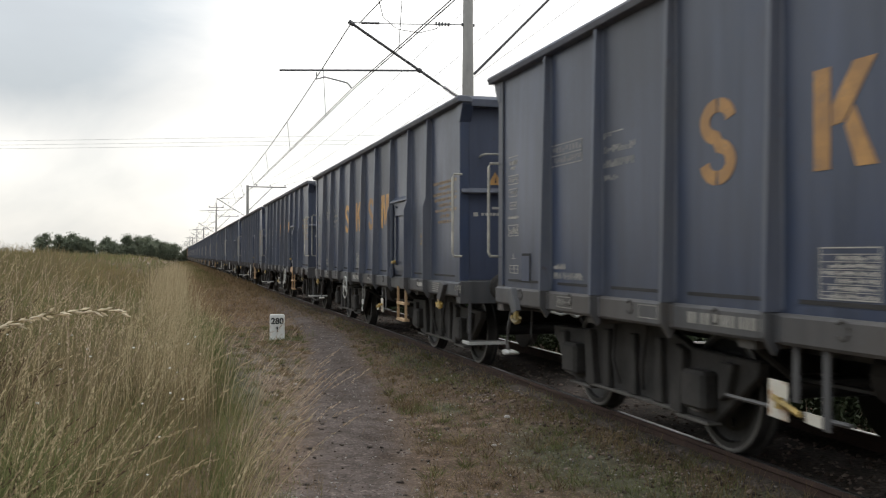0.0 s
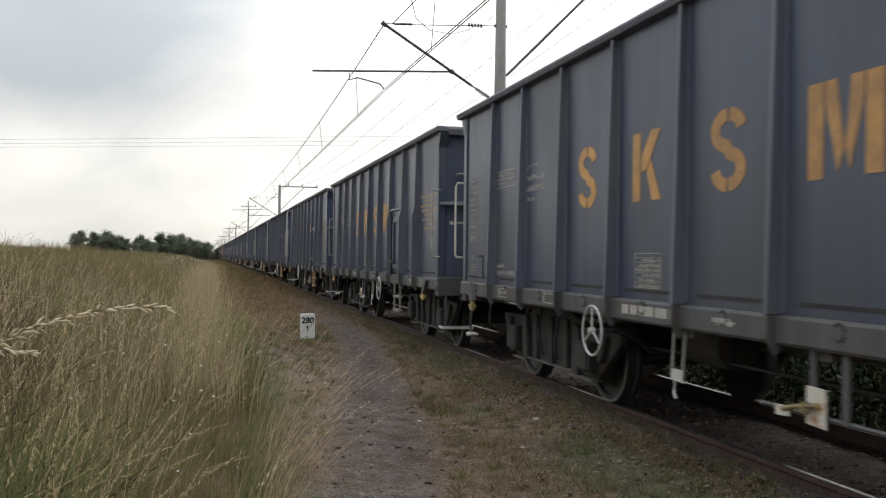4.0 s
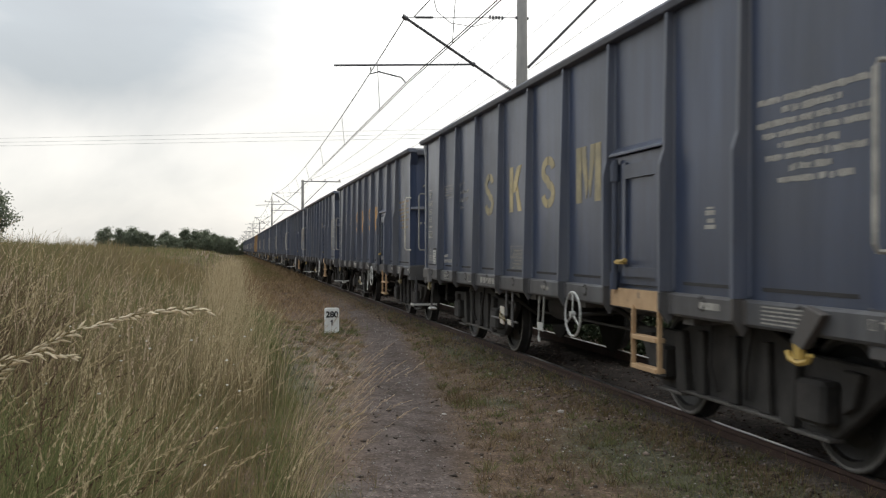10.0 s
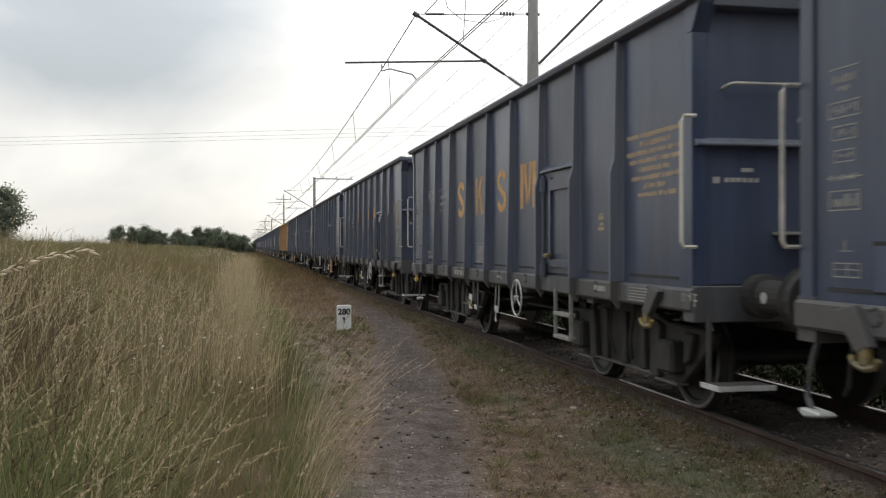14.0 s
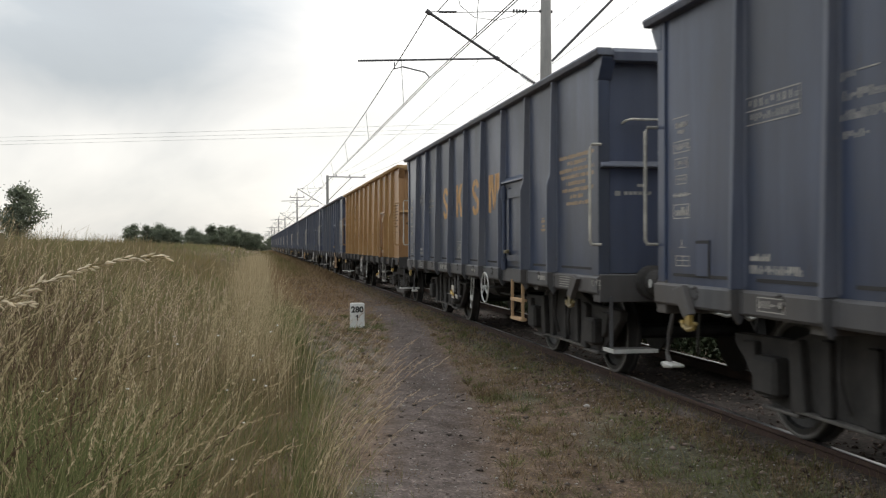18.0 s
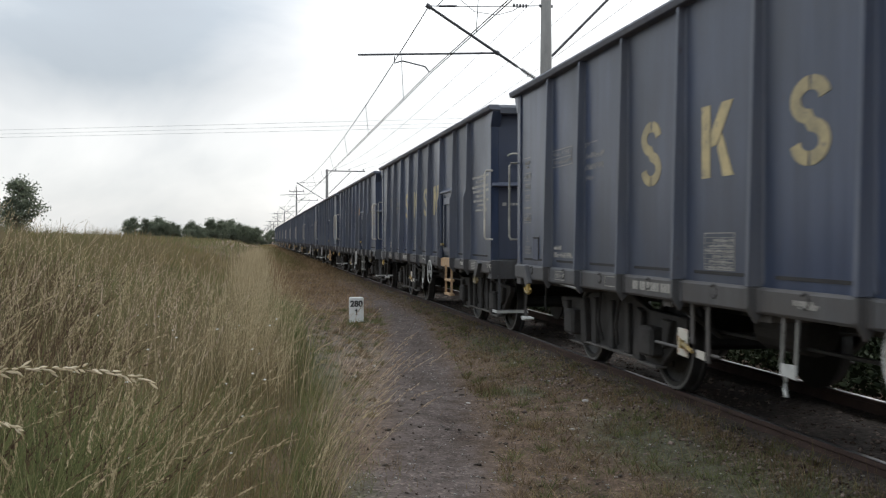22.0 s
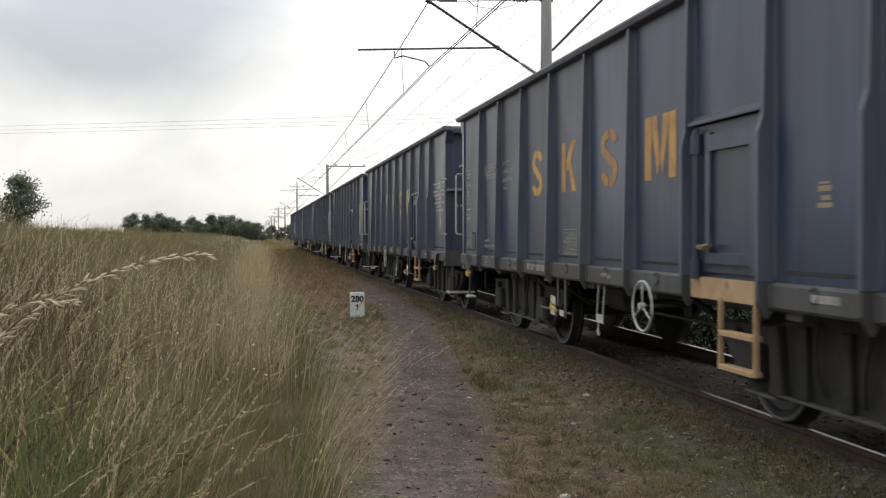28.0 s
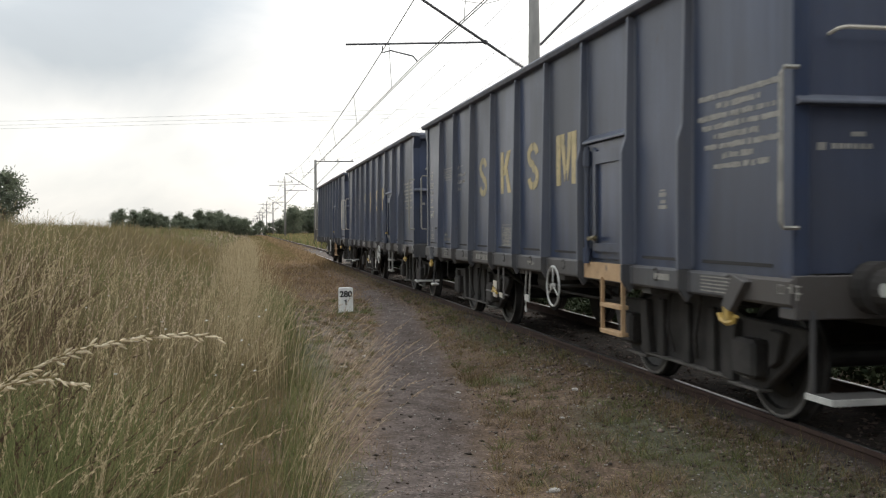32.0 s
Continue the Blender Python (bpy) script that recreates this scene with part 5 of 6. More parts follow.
def make_wires():
    x = MAST_X - 3.0
    line = tagged(new("overhead_line"), "copper contact wires hung from their carrying cable", "overhead line")
    for k in range(-1, 8):
        y0, y1 = MAST_Y + SPAN * k, MAST_Y + SPAN * (k + 1)
        off0, off1 = (0.0, 0.5) if k % 2 == 0 else (0.5, 0.0)
        bm = bmesh.new()
        car = sagging(bm, (x, y0, 7.2), (x + 0.2, y1, 7.2), 0.85, 0.016)
        part("carrying_cable", bm, WIRE, line)
        con = None
        for dx in (0.0, 0.06):
            bm = bmesh.new()
            con = sagging(bm, (x + off0 + dx, y0, 5.56), (x + off1 + dx, y1, 5.56), 0.05, 0.014)
            part("contact_wire", bm, WIRE, line)
        for i in range(1, 16, 2):
            bm = bmesh.new()
            tube(bm, [car[i], con[i]], 0.008, 4)
            part("dropper", bm, WIRE, line)
    feeder = tagged(new("feeder_cables"), "thin feeder cables carried on the mast brackets", "cable")
    for dx in (0.9, 2.3, 3.8):
        for k in range(-1, 8):
            bm = bmesh.new()
            sagging(bm, (MAST_X + dx, MAST_Y + SPAN * k, 8.72), (MAST_X + dx, MAST_Y + SPAN * (k + 1), 8.72), 0.9, 0.009)
            part("cable", bm, WIRE, feeder)
    # distant power line across the fields, on poles far to both sides
    power = tagged(new("power_line"), "thin distant power wires crossing over the fields", "power line")
    ends = (Vector((-80, 122, 0)), Vector((120, 43, 0)))
    for e in ends:
        bm = bmesh.new()
        tube(bm, [e + Vector((0, 0, -0.5)), e + Vector((0, 0, 13.2))], 1, 8, radii=[0.2, 0.12])
        part("pole", bm, CONCRETE, power, smooth=True)
    for dz, low in ((11.9, 0.75), (12.30, 0.85), (12.75, 0.95)):
        bm = bmesh.new()
        sagging(bm, ends[0] + Vector((0, 0, dz - low)), ends[1] + Vector((0, 0, dz)), 0.35, 0.009, 30)
        part("cable", bm, WIRE, power)


make_wires()


# ---- the kilometre post ----
def lettering(text, size, m, parent, material):
    cu = bpy.data.curves.new("lettering", 'FONT')
    cu.body, cu.size, cu.align_x, cu.extrude = text, size, 'CENTER', 0.002
    cu.offset = 0.006
    tmp = new("lettering", cu)
    bpy.context.view_layer.update()
    me = bpy.data.meshes.new_from_object(tmp.evaluated_get(bpy.context.evaluated_depsgraph_get()))
    bpy.data.objects.remove(tmp)
    me.materials.clear()
    me.materials.append(material)
    ob = new("number", me)
    ob.parent = parent
    ob.matrix_basis = m
    return ob


def make_post():
    post = new("kilometre_post")
    bm = bmesh.new()
    prism(bm, [(-0.15, -0.15), (0.15, -0.15), (0.15, 0.49), (0.13, 0.51), (-0.13, 0.51), (-0.15, 0.49)], 'y', -0.06, 0.06)
    part("slab", bm, WHITE, post, bevel=0.008)
    lettering("280", 0.17, pose(0, -0.0635, 0.32, 90), post, BLACK)
    bm = bmesh.new()
    prism(bm, [(-0.012, 0.15), (0.014, 0.15), (0.014, 0.265), (-0.006, 0.265), (-0.036, 0.238), (-0.028, 0.222), (-0.012, 0.236)], 'y', -0.066, -0.060)
    part("number", bm, BLACK, post)
    tagged(post, "short whitewashed concrete kilometre post with black numbers", "kilometre post")
    post.matrix_basis = pose(2.05, 20.4, -0.28, 0, 0, -3)


make_post()


# ---- trees ----
def make_tree(seed, height, spread, leaves, leaf):
    r = random.Random(seed)
    tree = new("tree")
    bm = bmesh.new()
    base = [Vector((0, 0, -0.2))]
    for k in range(1, 6):
        base.append(Vector((r.uniform(-.1, .1) * k * 0.4, r.uniform(-.1, .1) * k * 0.4, height * 0.85 * k / 5)))
    tube(bm, base, 1, 8, radii=[height * 0.028 * (1 - 0.17 * k) for k in range(6)])
    tips = []
    for k in range(16):
        u = r.uniform(0.22, 0.98)
        i = min(int(u * 5), 4)
        s = base[i].lerp(base[i + 1], u * 5 - i)
        a = r.uniform(0, 2 * math.pi)
        ln = spread * r.uniform(0.55, 1.0) * (1.05 - 0.75 * abs(u - 0.45))
        e = s + Vector((math.cos(a) * ln, math.sin(a) * ln, ln * r.uniform(0.25, 0.7)))
        mid = s.lerp(e, 0.5) + Vector((0, 0, -0.08 * ln))
        tube(bm, [s, mid, e], 1, 5, radii=[height * 0.011, height * 0.007, height * 0.002])
        for q in (0.45, 0.7, 0.9, 1.05):
            tips.append(s.lerp(e, q))
    tips += [base[5], base[4], base[5] + Vector((0.2, 0.1, height * 0.06))]
    part("trunk", bm, BARK, tree)
    g = np.random.default_rng(seed)
    n = 26
    q = g.normal(0, 1, (n, 3))
    q *= (g.uniform(0.35, 1.0, n) ** 0.5 / np.linalg.norm(q, axis=1))[:, None]
    lift = 1.0 - 0.35 * np.clip(q[:, 2], 0, 1)
    T = np.concatenate([np.stack([q[:, 0] * spread * 0.95 * lift, q[:, 1] * spread * 0.95 * lift, height * (0.56 + 0.40 * q[:, 2])], 1), np.array([tuple(t) for t in tips])[::4]])
    size = g.uniform(0.5, 1.2, len(T)) * spread * 0.19
    pick = g.integers(0, len(T), leaves)
    C = T[pick] + g.normal(0, 1, (leaves, 3)) * size[pick][:, None] * np.array([1.0, 1.0, 0.8])
    low = C[:, 2] < height * 0.08
    C[low, 2] = height * g.uniform(0.08, 0.3, low.sum())
    u = g.normal(0, 1, (leaves, 3))
    u /= np.linalg.norm(u, axis=1)[:, None]
    v = np.cross(u, g.normal(0, 1, (leaves, 3)))
    v /= np.linalg.norm(v, axis=1)[:, None]
    s = (leaf * g.uniform(0.6, 1.3, leaves))[:, None]
    V = np.stack([C - u * s, C + v * s * 0.5, C + u * s, C - v * s * 0.5], 1).reshape(-1, 3)
    me = np_mesh("crown", V, np.arange(leaves * 4).reshape(-1, 4), HAZED_LEAF)
    part("crown", me, HAZED_LEAF, tree)
    return tree


def make_trees():
    lone = make_tree(4, 8.6, 3.2, 5200, 0.20)
    tagged(lone, "lone leafy birch tree at the field's edge", "tree")
    lone.matrix_basis = pose(-29.3, 130, 0.7)
    protos = [make_tree(20 + k, 7.0 + k * 0.8, 2.6 + 0.3 * k, 2400, 0.27) for k in range(3)]
    r = random.Random(9)
    spots = []
    # rounded groups of the wood over the field: from, to, height, how many
    for x0, x1, tall, n in ((-32.0, -28.0, 0.70, 6), (-28.4, -24.6, 0.96, 6), (-25.4, -21.0, 1.06, 7), (-21.6, -17.6, 0.94, 6), (-17.4, -14.6, 0.98, 5), (-15.4, -12.6, 0.72, 5), (-13.4, -9.4, 0.96, 7), (-10.2, -4.8, 1.14, 9), (-5.6, -1.8, 1.02, 7), (-2.4, 1.4, 1.06, 6)):
        for k in range(n):
            u = (k + 0.5) / n
            spots.append((x0 + (x1 - x0) * u + r.uniform(-0.3, 0.3), 258 + r.uniform(-8, 16), tall * (0.58 + 0.44 * math.sin(math.pi * u)) * r.uniform(0.90, 1.06)))
    for k in range(34):
        u = k / 33
        spots.append((13.5 + 34 * u + r.uniform(-1, 1), 240 + 60 * (1 - u) + r.uniform(-6, 6), r.uniform(1.35, 1.85) if u < 0.5 else r.uniform(1.0, 1.4)))
    for k in range(3):
        spots.append((-36 - 2.4 * k, 150 + 6 * k, 0.40))
    spots += [(-24.5, 150, 0.22), (1.6, 268, 0.80), (2.8, 275, 0.72), (4.2, 285, 0.80), (5.6, 290, 0.84), (7.2, 290, 0.9), (8.8, 262, 0.85), (9.8, 272, 1.1), (11.0, 265, 1.25), (12.4, 258, 1.4)]
    used = [False] * 3
    for k, (x, y, s) in enumerate(spots):
        m = pose(x, y, float(ground_z(np.array(x), np.array(y))) - 0.4, 0, 0, r.uniform(0, 360)) @ Matrix.Scale(s, 4)
        i = k % 3
        if used[i]:
            copy_thing(protos[i], m)
        else:
            tagged(protos[i], "dark green broadleaf tree in a distant wood", "tree", "trees of the distant woods")
            protos[i].matrix_basis = m
            used[i] = True


make_trees()


# ---- grass ----
def blades(n, x, y, h, w, lean, bend, segs=3, seed=1, out=None):
    """Tapered, bending blades; returns verts, quads and the tips with their directions."""
    g = np.random.default_rng(seed)
    a = g.uniform(0, 2 * np.pi, n)
    d = np.stack([np.cos(a), np.sin(a)], 1) * (np.minimum(g.gamma(2.0, 0.5, n), 1.9) * lean)[:, None] + np.array([0.10, 0.0]) * bend
    if out is not None:
        d = d * 0.6 + out
    f = g.uniform(0, 2 * np.pi, n)
    side = np.stack([np.cos(f), np.sin(f), np.zeros(n)], 1)
    z0 = ground_z(x, y) - 0.03
    P = []
    for k in range(segs + 1):
        u = k / segs
        c = np.stack([x + d[:, 0] * h * u ** 1.8, y + d[:, 1] * h * u ** 1.8, z0 + h * u * (1 - 0.18 * u * np.hypot(d[:, 0], d[:, 1]))], 1)
        ww = (w * (1 - 0.85 * u))[:, None]
        P += [c - side * ww / 2, c + side * ww / 2]
    V = np.stack(P, 1)
    per = 2 * (segs + 1)
    i = np.arange(n)[:, None] * per
    F = np.concatenate([np.stack([i + 2 * k, i + 2 * k + 1, i + 2 * k + 3, i + 2 * k + 2], 2)[:, 0] for k in range(segs)])
    tip = (V[:, -1] + V[:, -2]) / 2
    way = tip - (V[:, -3] + V[:, -4]) / 2
    way /= np.linalg.norm(way, axis=1)[:, None]
    return V.reshape(-1, 3), F, tip, way


def ears(tip, way, length, r, seed=2):
    """Slim four-sided ears at the tips, drooping a little."""
    n = len(tip)
    g = np.random.default_rng(seed)
    u = np.cross(way, np.array([0.3, 0.9, 0.2]))
    u /= np.linalg.norm(u, axis=1)[:, None]
    v = np.cross(way, u)
    P = []
    droop = np.array([0.0, 0.0, -1.0])
    for q, rr in ((-0.02, 0.15), (0.3, 1.0), (0.7, 0.8), (1.0, 0.05)):
        c = tip + way * (length * q)[:, None] + droop * (length * 0.25 * q * q)[:, None]
        for a, b in ((1, 0), (0, 1), (-1, 0), (0, -1)):
            P.append(c + (u * a + v * b) * (r * rr)[:, None])
    V = np.stack(P, 1)
    i = np.arange(n)[:, None] * 16
    F = []
    for k in range(3):
        for j in range(4):
            F.append(np.stack([i + 4 * k + j, i + 4 * k + (j + 1) % 4, i + 4 * k + 4 + (j + 1) % 4, i + 4 * k + 4 + j], 2)[:, 0])
    return V.reshape(-1, 3), np.concatenate(F)


def scatter(n, y0, y1, left, right, seed, power=1.0):
    """Random places between two lines x = left(y) and x = right(y)."""
    g = np.random.default_rng(seed)
    y = y0 + (y1 - y0) * g.uniform(0, 1, n) ** power
    l, r = left(y), right(y)
    return l + (r - l) * g.uniform(0, 1, n), y


def tufts(n, per, y0, y1, seed, spread):
    """Places of blades gathered in tufts, and the way each one leans out of its tuft."""
    g = np.random.default_rng(seed)
    m = max(n // per, 1)
    cx, cy = scatter(m, y0, y1, lambda q: -0.40 * q - 1.6, verge, seed + 500, 1.1)
    i = g.integers(0, m, n)
    off = g.normal(0, 1, (n, 2)) * spread
    size = g.uniform(0.7, 1.2, m)[i]
    return cx[i] + off[:, 0], cy[i] + off[:, 1], off / spread * 0.16, size, i


def verge(y):
    """The edge of the tall grass."""
    return np.interp(y, [0, 3, 6, 8, 11, 16, 24, 30, 65, 90, 300], [0.10, 0.22, 0.36, 0.46, 0.60, 0.70, 0.50, 0.45, 0.75, 1.0, 1.5])


def stuff(name, V, F, material, label):
    return tagged(new(name, np_mesh(name, V, F, material)), label, "grass", kind="stuff")


def panicles(tip, way, length, n_side, size, seed):
    """Loose heads: small spikelets spread along a drooping axis beyond each tip."""
    g = np.random.default_rng(seed)
    m = len(tip)
    q = np.tile(np.linspace(0.0, 1.0, n_side), (m, 1)) + g.normal(0, 0.03, (m, n_side))
    out = way * np.array([1.0, 1.0, 0.5]) + np.array([0.15, 0.0, 0.0])
    bow = g.uniform(0.05, 0.55, m)[:, None]
    c = tip[:, None] + way[:, None] * (length[:, None] * q)[..., None] + ((out * 0.6 + np.array([0, 0, -0.35])) * bow)[:, None] * (length[:, None] * q * q)[..., None]
    c = c + g.normal(0, 1, (m, n_side, 3)) * (size * 0.26 * (1.2 - q))[..., None]
    d = way[:, None] + (out * bow)[:, None] * q[..., None] * 0.8 + g.normal(0, 0.20, (m, n_side, 3)) + (np.array([0, 0, -0.35]) * bow)[:, None] * q[..., None]
    d /= np.linalg.norm(d, axis=2)[..., None]
    u = np.cross(d, g.normal(0, 1, (m, n_side, 3)))
    u /= np.linalg.norm(u, axis=2)[..., None]
    ln = (size * g.uniform(0.8, 1.5, (m, n_side)))[..., None]
    V = np.stack([c - d * ln * 0.5, c + u * ln * 0.15, c + d * ln * 0.6, c - u * ln * 0.15], 2).reshape(-1, 3)
    return V, np.arange(len(V)).reshape(-1, 4)


def make_grass():
    g = np.random.default_rng(3)
    # n, from, to, width, lowest and highest stem, heads, spikelets, spikelet size
    zones = [
        (14000, 1.3, 6.0, 0.0038, 0.50, 1.18, 0.08, 34, 0.0075),
        (26000, 6.0, 16, 0.0058, 0.45, 1.12, 0.06, 22, 0.011),
        (30000, 16, 40, 0.012, 0.5, 1.0, 0.04, 9, 0.020),
        (24000, 40, 110, 0.030, 0.5, 0.9, 0.02, 4, 0.05),
        (12000, 110, 330, 0.10, 0.5, 0.9, 0.0, 0, 0.0),
    ]
    for k, (n, y0, y1, w, h0, h1, heads, spikes, size) in enumerate(zones):
        for dry in (True, False):
            m = n if dry else int(n * (0.6 if k < 2 else 0.75))
            x, y, out, tuft, _ = tufts(m, 22 if dry else 30, y0, y1, 10 * k + dry, (0.055, 0.08, 0.14, 0.3, 0.8)[k])
            edge = np.clip((verge(y) + 0.15 - x) / 1.3, 0.0, 1.0)
            drift = np.sin(x * 0.8 + 1.7 * np.sin(y * 0.31)) * np.sin(y * 0.47 + x * 0.5) + 0.35 * np.sin(x * 3.1 + y) * np.sin(y * 1.9 - x)
            strip = np.exp(-((x - verge(y) + 0.55) / 0.5) ** 2) * np.clip((y - 7) / 6, 0, 1)
            if dry:
                keep = g.uniform(0, 1, m) < 0.60 + 0.42 * drift + 0.6 * strip
                h = g.uniform(0, 1, m) ** 1.2 * (h1 - h0) + h0
                patch = np.exp(-((x + 1.05) / 0.42) ** 2 - ((y - 4.4) / 1.3) ** 2)
                keep &= g.uniform(0, 1, m) > 0.75 * patch
                h = h * (1 - 0.25 * patch) * (0.22 + 0.78 * edge) * (0.80 + 0.20 * drift + 0.36 * strip) * tuft
            else:
                near_left = 1.2 * np.exp(-((x + 0.95) / 0.35) ** 2 - ((y - 2.6) / 1.2) ** 2) if k == 0 else 0.1 * (edge < 0.4)
                keep = g.uniform(0, 1, m) < (0.20 if k < 2 else 0.34) - 0.40 * drift + near_left
                h = (g.uniform(0.25, 0.72, m) * (h1 - 0.15)) * (0.5 + 0.5 * edge) * tuft
            keep &= x < verge(y) - 0.05 + g.exponential(np.where(y < 14, 0.07, 0.14), m)
            x, y, h, out = x[keep], y[keep], h[keep], out[keep]
            m = len(x)
            ww = w * g.uniform(0.5, 1.5, m) * (1.0 if dry else 1.7)
            V, F, tip, way = blades(m, x, y, h, ww, 0.26 if dry else 0.45, 1.2, 4 if k < 2 else 3, seed=k * 7 + dry, out=out * (1.0 if dry else 1.8))
            if dry:
                tone = np.sin(x * 0.45 + 2.1 * np.sin(y * 0.17)) * np.sin(y * 0.29 - x * 0.3) + 0.5 * np.sin(x * 1.9 + y * 0.8) * np.sin(y * 1.1 - x) + g.normal(0, 0.35, m)
                per = len(V) // m
                if k == 0:
                    kinds = ((STRAW, np.abs(tone) < 0.45), (BROWNED, tone >= 0.45), (MAT, tone <= -0.45))
                else:
                    far = np.clip((y - 45) / 60, 0, 1)
                    olive = tone + 0.9 * far < -0.55 + 1.6 * far
                    kinds = ((OLIVE, olive), (STRAW, ~olive & (tone > 0.75)), (FIELD, ~olive & (tone <= 0.75)))
                for mat, sel in kinds:
                    n_ = int(sel.sum())
                    segs = per // 2 - 1
                    i_ = np.arange(n_)[:, None] * per
                    F_ = np.concatenate([np.stack([i_ + 2 * q, i_ + 2 * q + 1, i_ + 2 * q + 3, i_ + 2 * q + 2], 2)[:, 0] for q in range(segs)])
                    stuff("dry_grass", V.reshape(m, per, 3)[sel].reshape(-1, 3), F_, mat, {STRAW: "tall dry straw-coloured meadow grass", BROWNED: "tall browned meadow grass", MAT: "tall olive-straw meadow grass", FIELD: "grey-brown withered meadow grass", OLIVE: "olive-green meadow grass"}[mat])
            else:
                stuff("green_grass", V, F, GREEN, "green grass blades among the dry stems")
            if dry and heads:
                sel = (g.uniform(0, 1, m) < heads) & (h > 0.5)
                V, F = panicles(tip[sel], way[sel], g.uniform(0.09, 0.20, sel.sum()), spikes, size, 60 + k)
                stuff("grass_heads", V, F, EAR, "pale seed heads of the dry meadow grass")
    # long bowed ears standing out of the mass
    for k, (n, y0, y1, size) in enumerate(((130, 2.6, 4.5, 0.012), (240, 4.5, 11, 0.017), (220, 11, 26, 0.025))):
        x, y = scatter(n, y0, y1, lambda q: -0.30 * q - 0.3, lambda q: verge(q) - 0.55, 140 + k, 1.0)
        V, F, tip, way = blades(n, x, y, g.uniform(0.75, 1.16, n), np.full(n, (0.005, 0.007, 0.012)[k]), 0.34, 1.6, 5, seed=150 + k)
        stuff("bowed_stems", V, F, EAR, "long bowed straw stems above the meadow")
        V, F = panicles(tip, way, g.uniform(0.14, 0.26, n), (60, 40, 20)[k], size, 160 + k)
        stuff("bowed_ears", V, F, EAR, "long pale bowed ears above the meadow")
    # the meadow goes on all round
    n = 42000
    x, y = g.uniform(-45, 0.4, n), g.uniform(-14, 95, n)
    keep = (x < verge(y) - 0.1) & ~((x > -0.40 * y - 1.8) & (y > 1.2)) & (np.hypot(x, y) > 1.7)
    x, y = x[keep], y[keep]
    V, F, _, _ = blades(len(x), x, y, g.uniform(0.4, 1.05, len(x)), g.uniform(0.015, 0.035, len(x)), 0.35, 1.2, 3, seed=230)
    stuff("dry_grass", V, F, FIELD, "grey-brown withered meadow grass")
    # dark withered weeds
    n = 1000
    x, y = scatter(n, 3.2, 14, lambda q: -0.30 * q - 0.2, lambda q: -0.17 * q + 0.1, 170, 1.0)
    V, F, tip, way = blades(n, x, y, g.uniform(0.55, 1.0, n), 0.004 + 0.0008 * y, 0.35, 0.5, 4, seed=171)
    stuff("withered_weeds", V, F, WEED, "dark brown withered weed stems")
    V, F = panicles(tip - way * 0.08, way, g.uniform(0.12, 0.22, n), 26, 0.016, 172)
    stuff("withered_weed_heads", V, F, WEED, "dark brown withered weed heads")
    # pale loose wisps standing over the middle of the meadow
    n = 240
    x, y = scatter(n, 6, 17, lambda q: -0.16 * q - 0.9, lambda q: -0.02 * q - 0.25, 190, 1.2)
    V, F, tip, way = blades(n, x, y, g.uniform(0.85, 1.22, n), np.full(n, 0.0065), 0.22, 1.0, 5, seed=191)
    stuff("pale_wisps", V, F, EAR, "pale loose grass wisps above the meadow")
    V, F = panicles(tip - way * 0.12, way, g.uniform(0.20, 0.34, n), 34, 0.017, 192)
    stuff("wisp_heads", V, F, EAR_RED, "loose reddish heads of the tall wisps")
    # small white flower heads
    n = 40
    x, y = scatter(n, 4.5, 13, lambda q: -0.22 * q - 0.2, lambda q: verge(q) - 0.3, 250, 1.0)
    V, F, tip, way = blades(n, x, y, g.uniform(0.55, 0.95, n), np.full(n, 0.004), 0.3, 0.5, 3, seed=251)
    stuff("flower_stems", V, F, GREEN, "thin green stems of small meadow flowers")
    base = np.array([(1, 0, 0), (0, 1, 0), (-1, 0, 0), (0, -1, 0), (0, 0, 0.5), (0, 0, -0.4)])
    tri = np.array([(0, 1, 4), (1, 2, 4), (2, 3, 4), (3, 0, 4), (1, 0, 5), (2, 1, 5), (3, 2, 5), (0, 3, 5)])
    V = tip[:, None] + base[None] * (g.uniform(0.006, 0.012, n) * (1 + y / 20))[:, None, None]
    F = (np.arange(n)[:, None, None] * 6 + tri[None]).reshape(-1, 3)
    stuff("flower_heads", V.reshape(-1, 3), F, WHITE, "small white flower heads in the meadow")
    # the bleached strip of tall grass next to the path
    n = 2800
    y = 10 + 46 * g.uniform(0, 1, n) ** 1.5
    x = verge(y) - 0.68 + g.normal(0, 0.26, n)
    V, F, tip, way = blades(n, x, y, g.uniform(0.70, 1.0, n) * (1.05 + 0.35 * np.clip((y - 12) / 20, 0, 1)), 0.005 + 0.00045 * y, 0.20, 0.8, 4, seed=240)
    stuff("bleached_grass", V, F, EAR, "tall bleached grass next to the path")
    V, F = panicles(tip[::3], way[::3], g.uniform(0.12, 0.22, len(tip[::3])), 14, 0.018, 241)
    stuff("bleached_heads", V, F, EAR, "pale heads of the tall bleached grass")
    # green blades and herbs low in the near grass
    for k, (cx_, cy_, sx_, sy_, n, h0, h1, w) in enumerate(((-1.02, 4.3, 0.30, 0.9, 2600, 0.6, 1.10, 0.009), (-0.72, 3.0, 0.20, 0.5, 900, 0.5, 0.92, 0.008), (0.28, 5.4, 0.10, 0.7, 260, 0.2, 0.50, 0.007), (0.52, 10.2, 0.12, 1.3, 320, 0.12, 0.36, 0.010), (0.36, 7.6, 0.09, 0.8, 150, 0.2, 0.5, 0.008))):
        x, y = g.normal(cx_, sx_, n), g.normal(cy_, sy_, n)
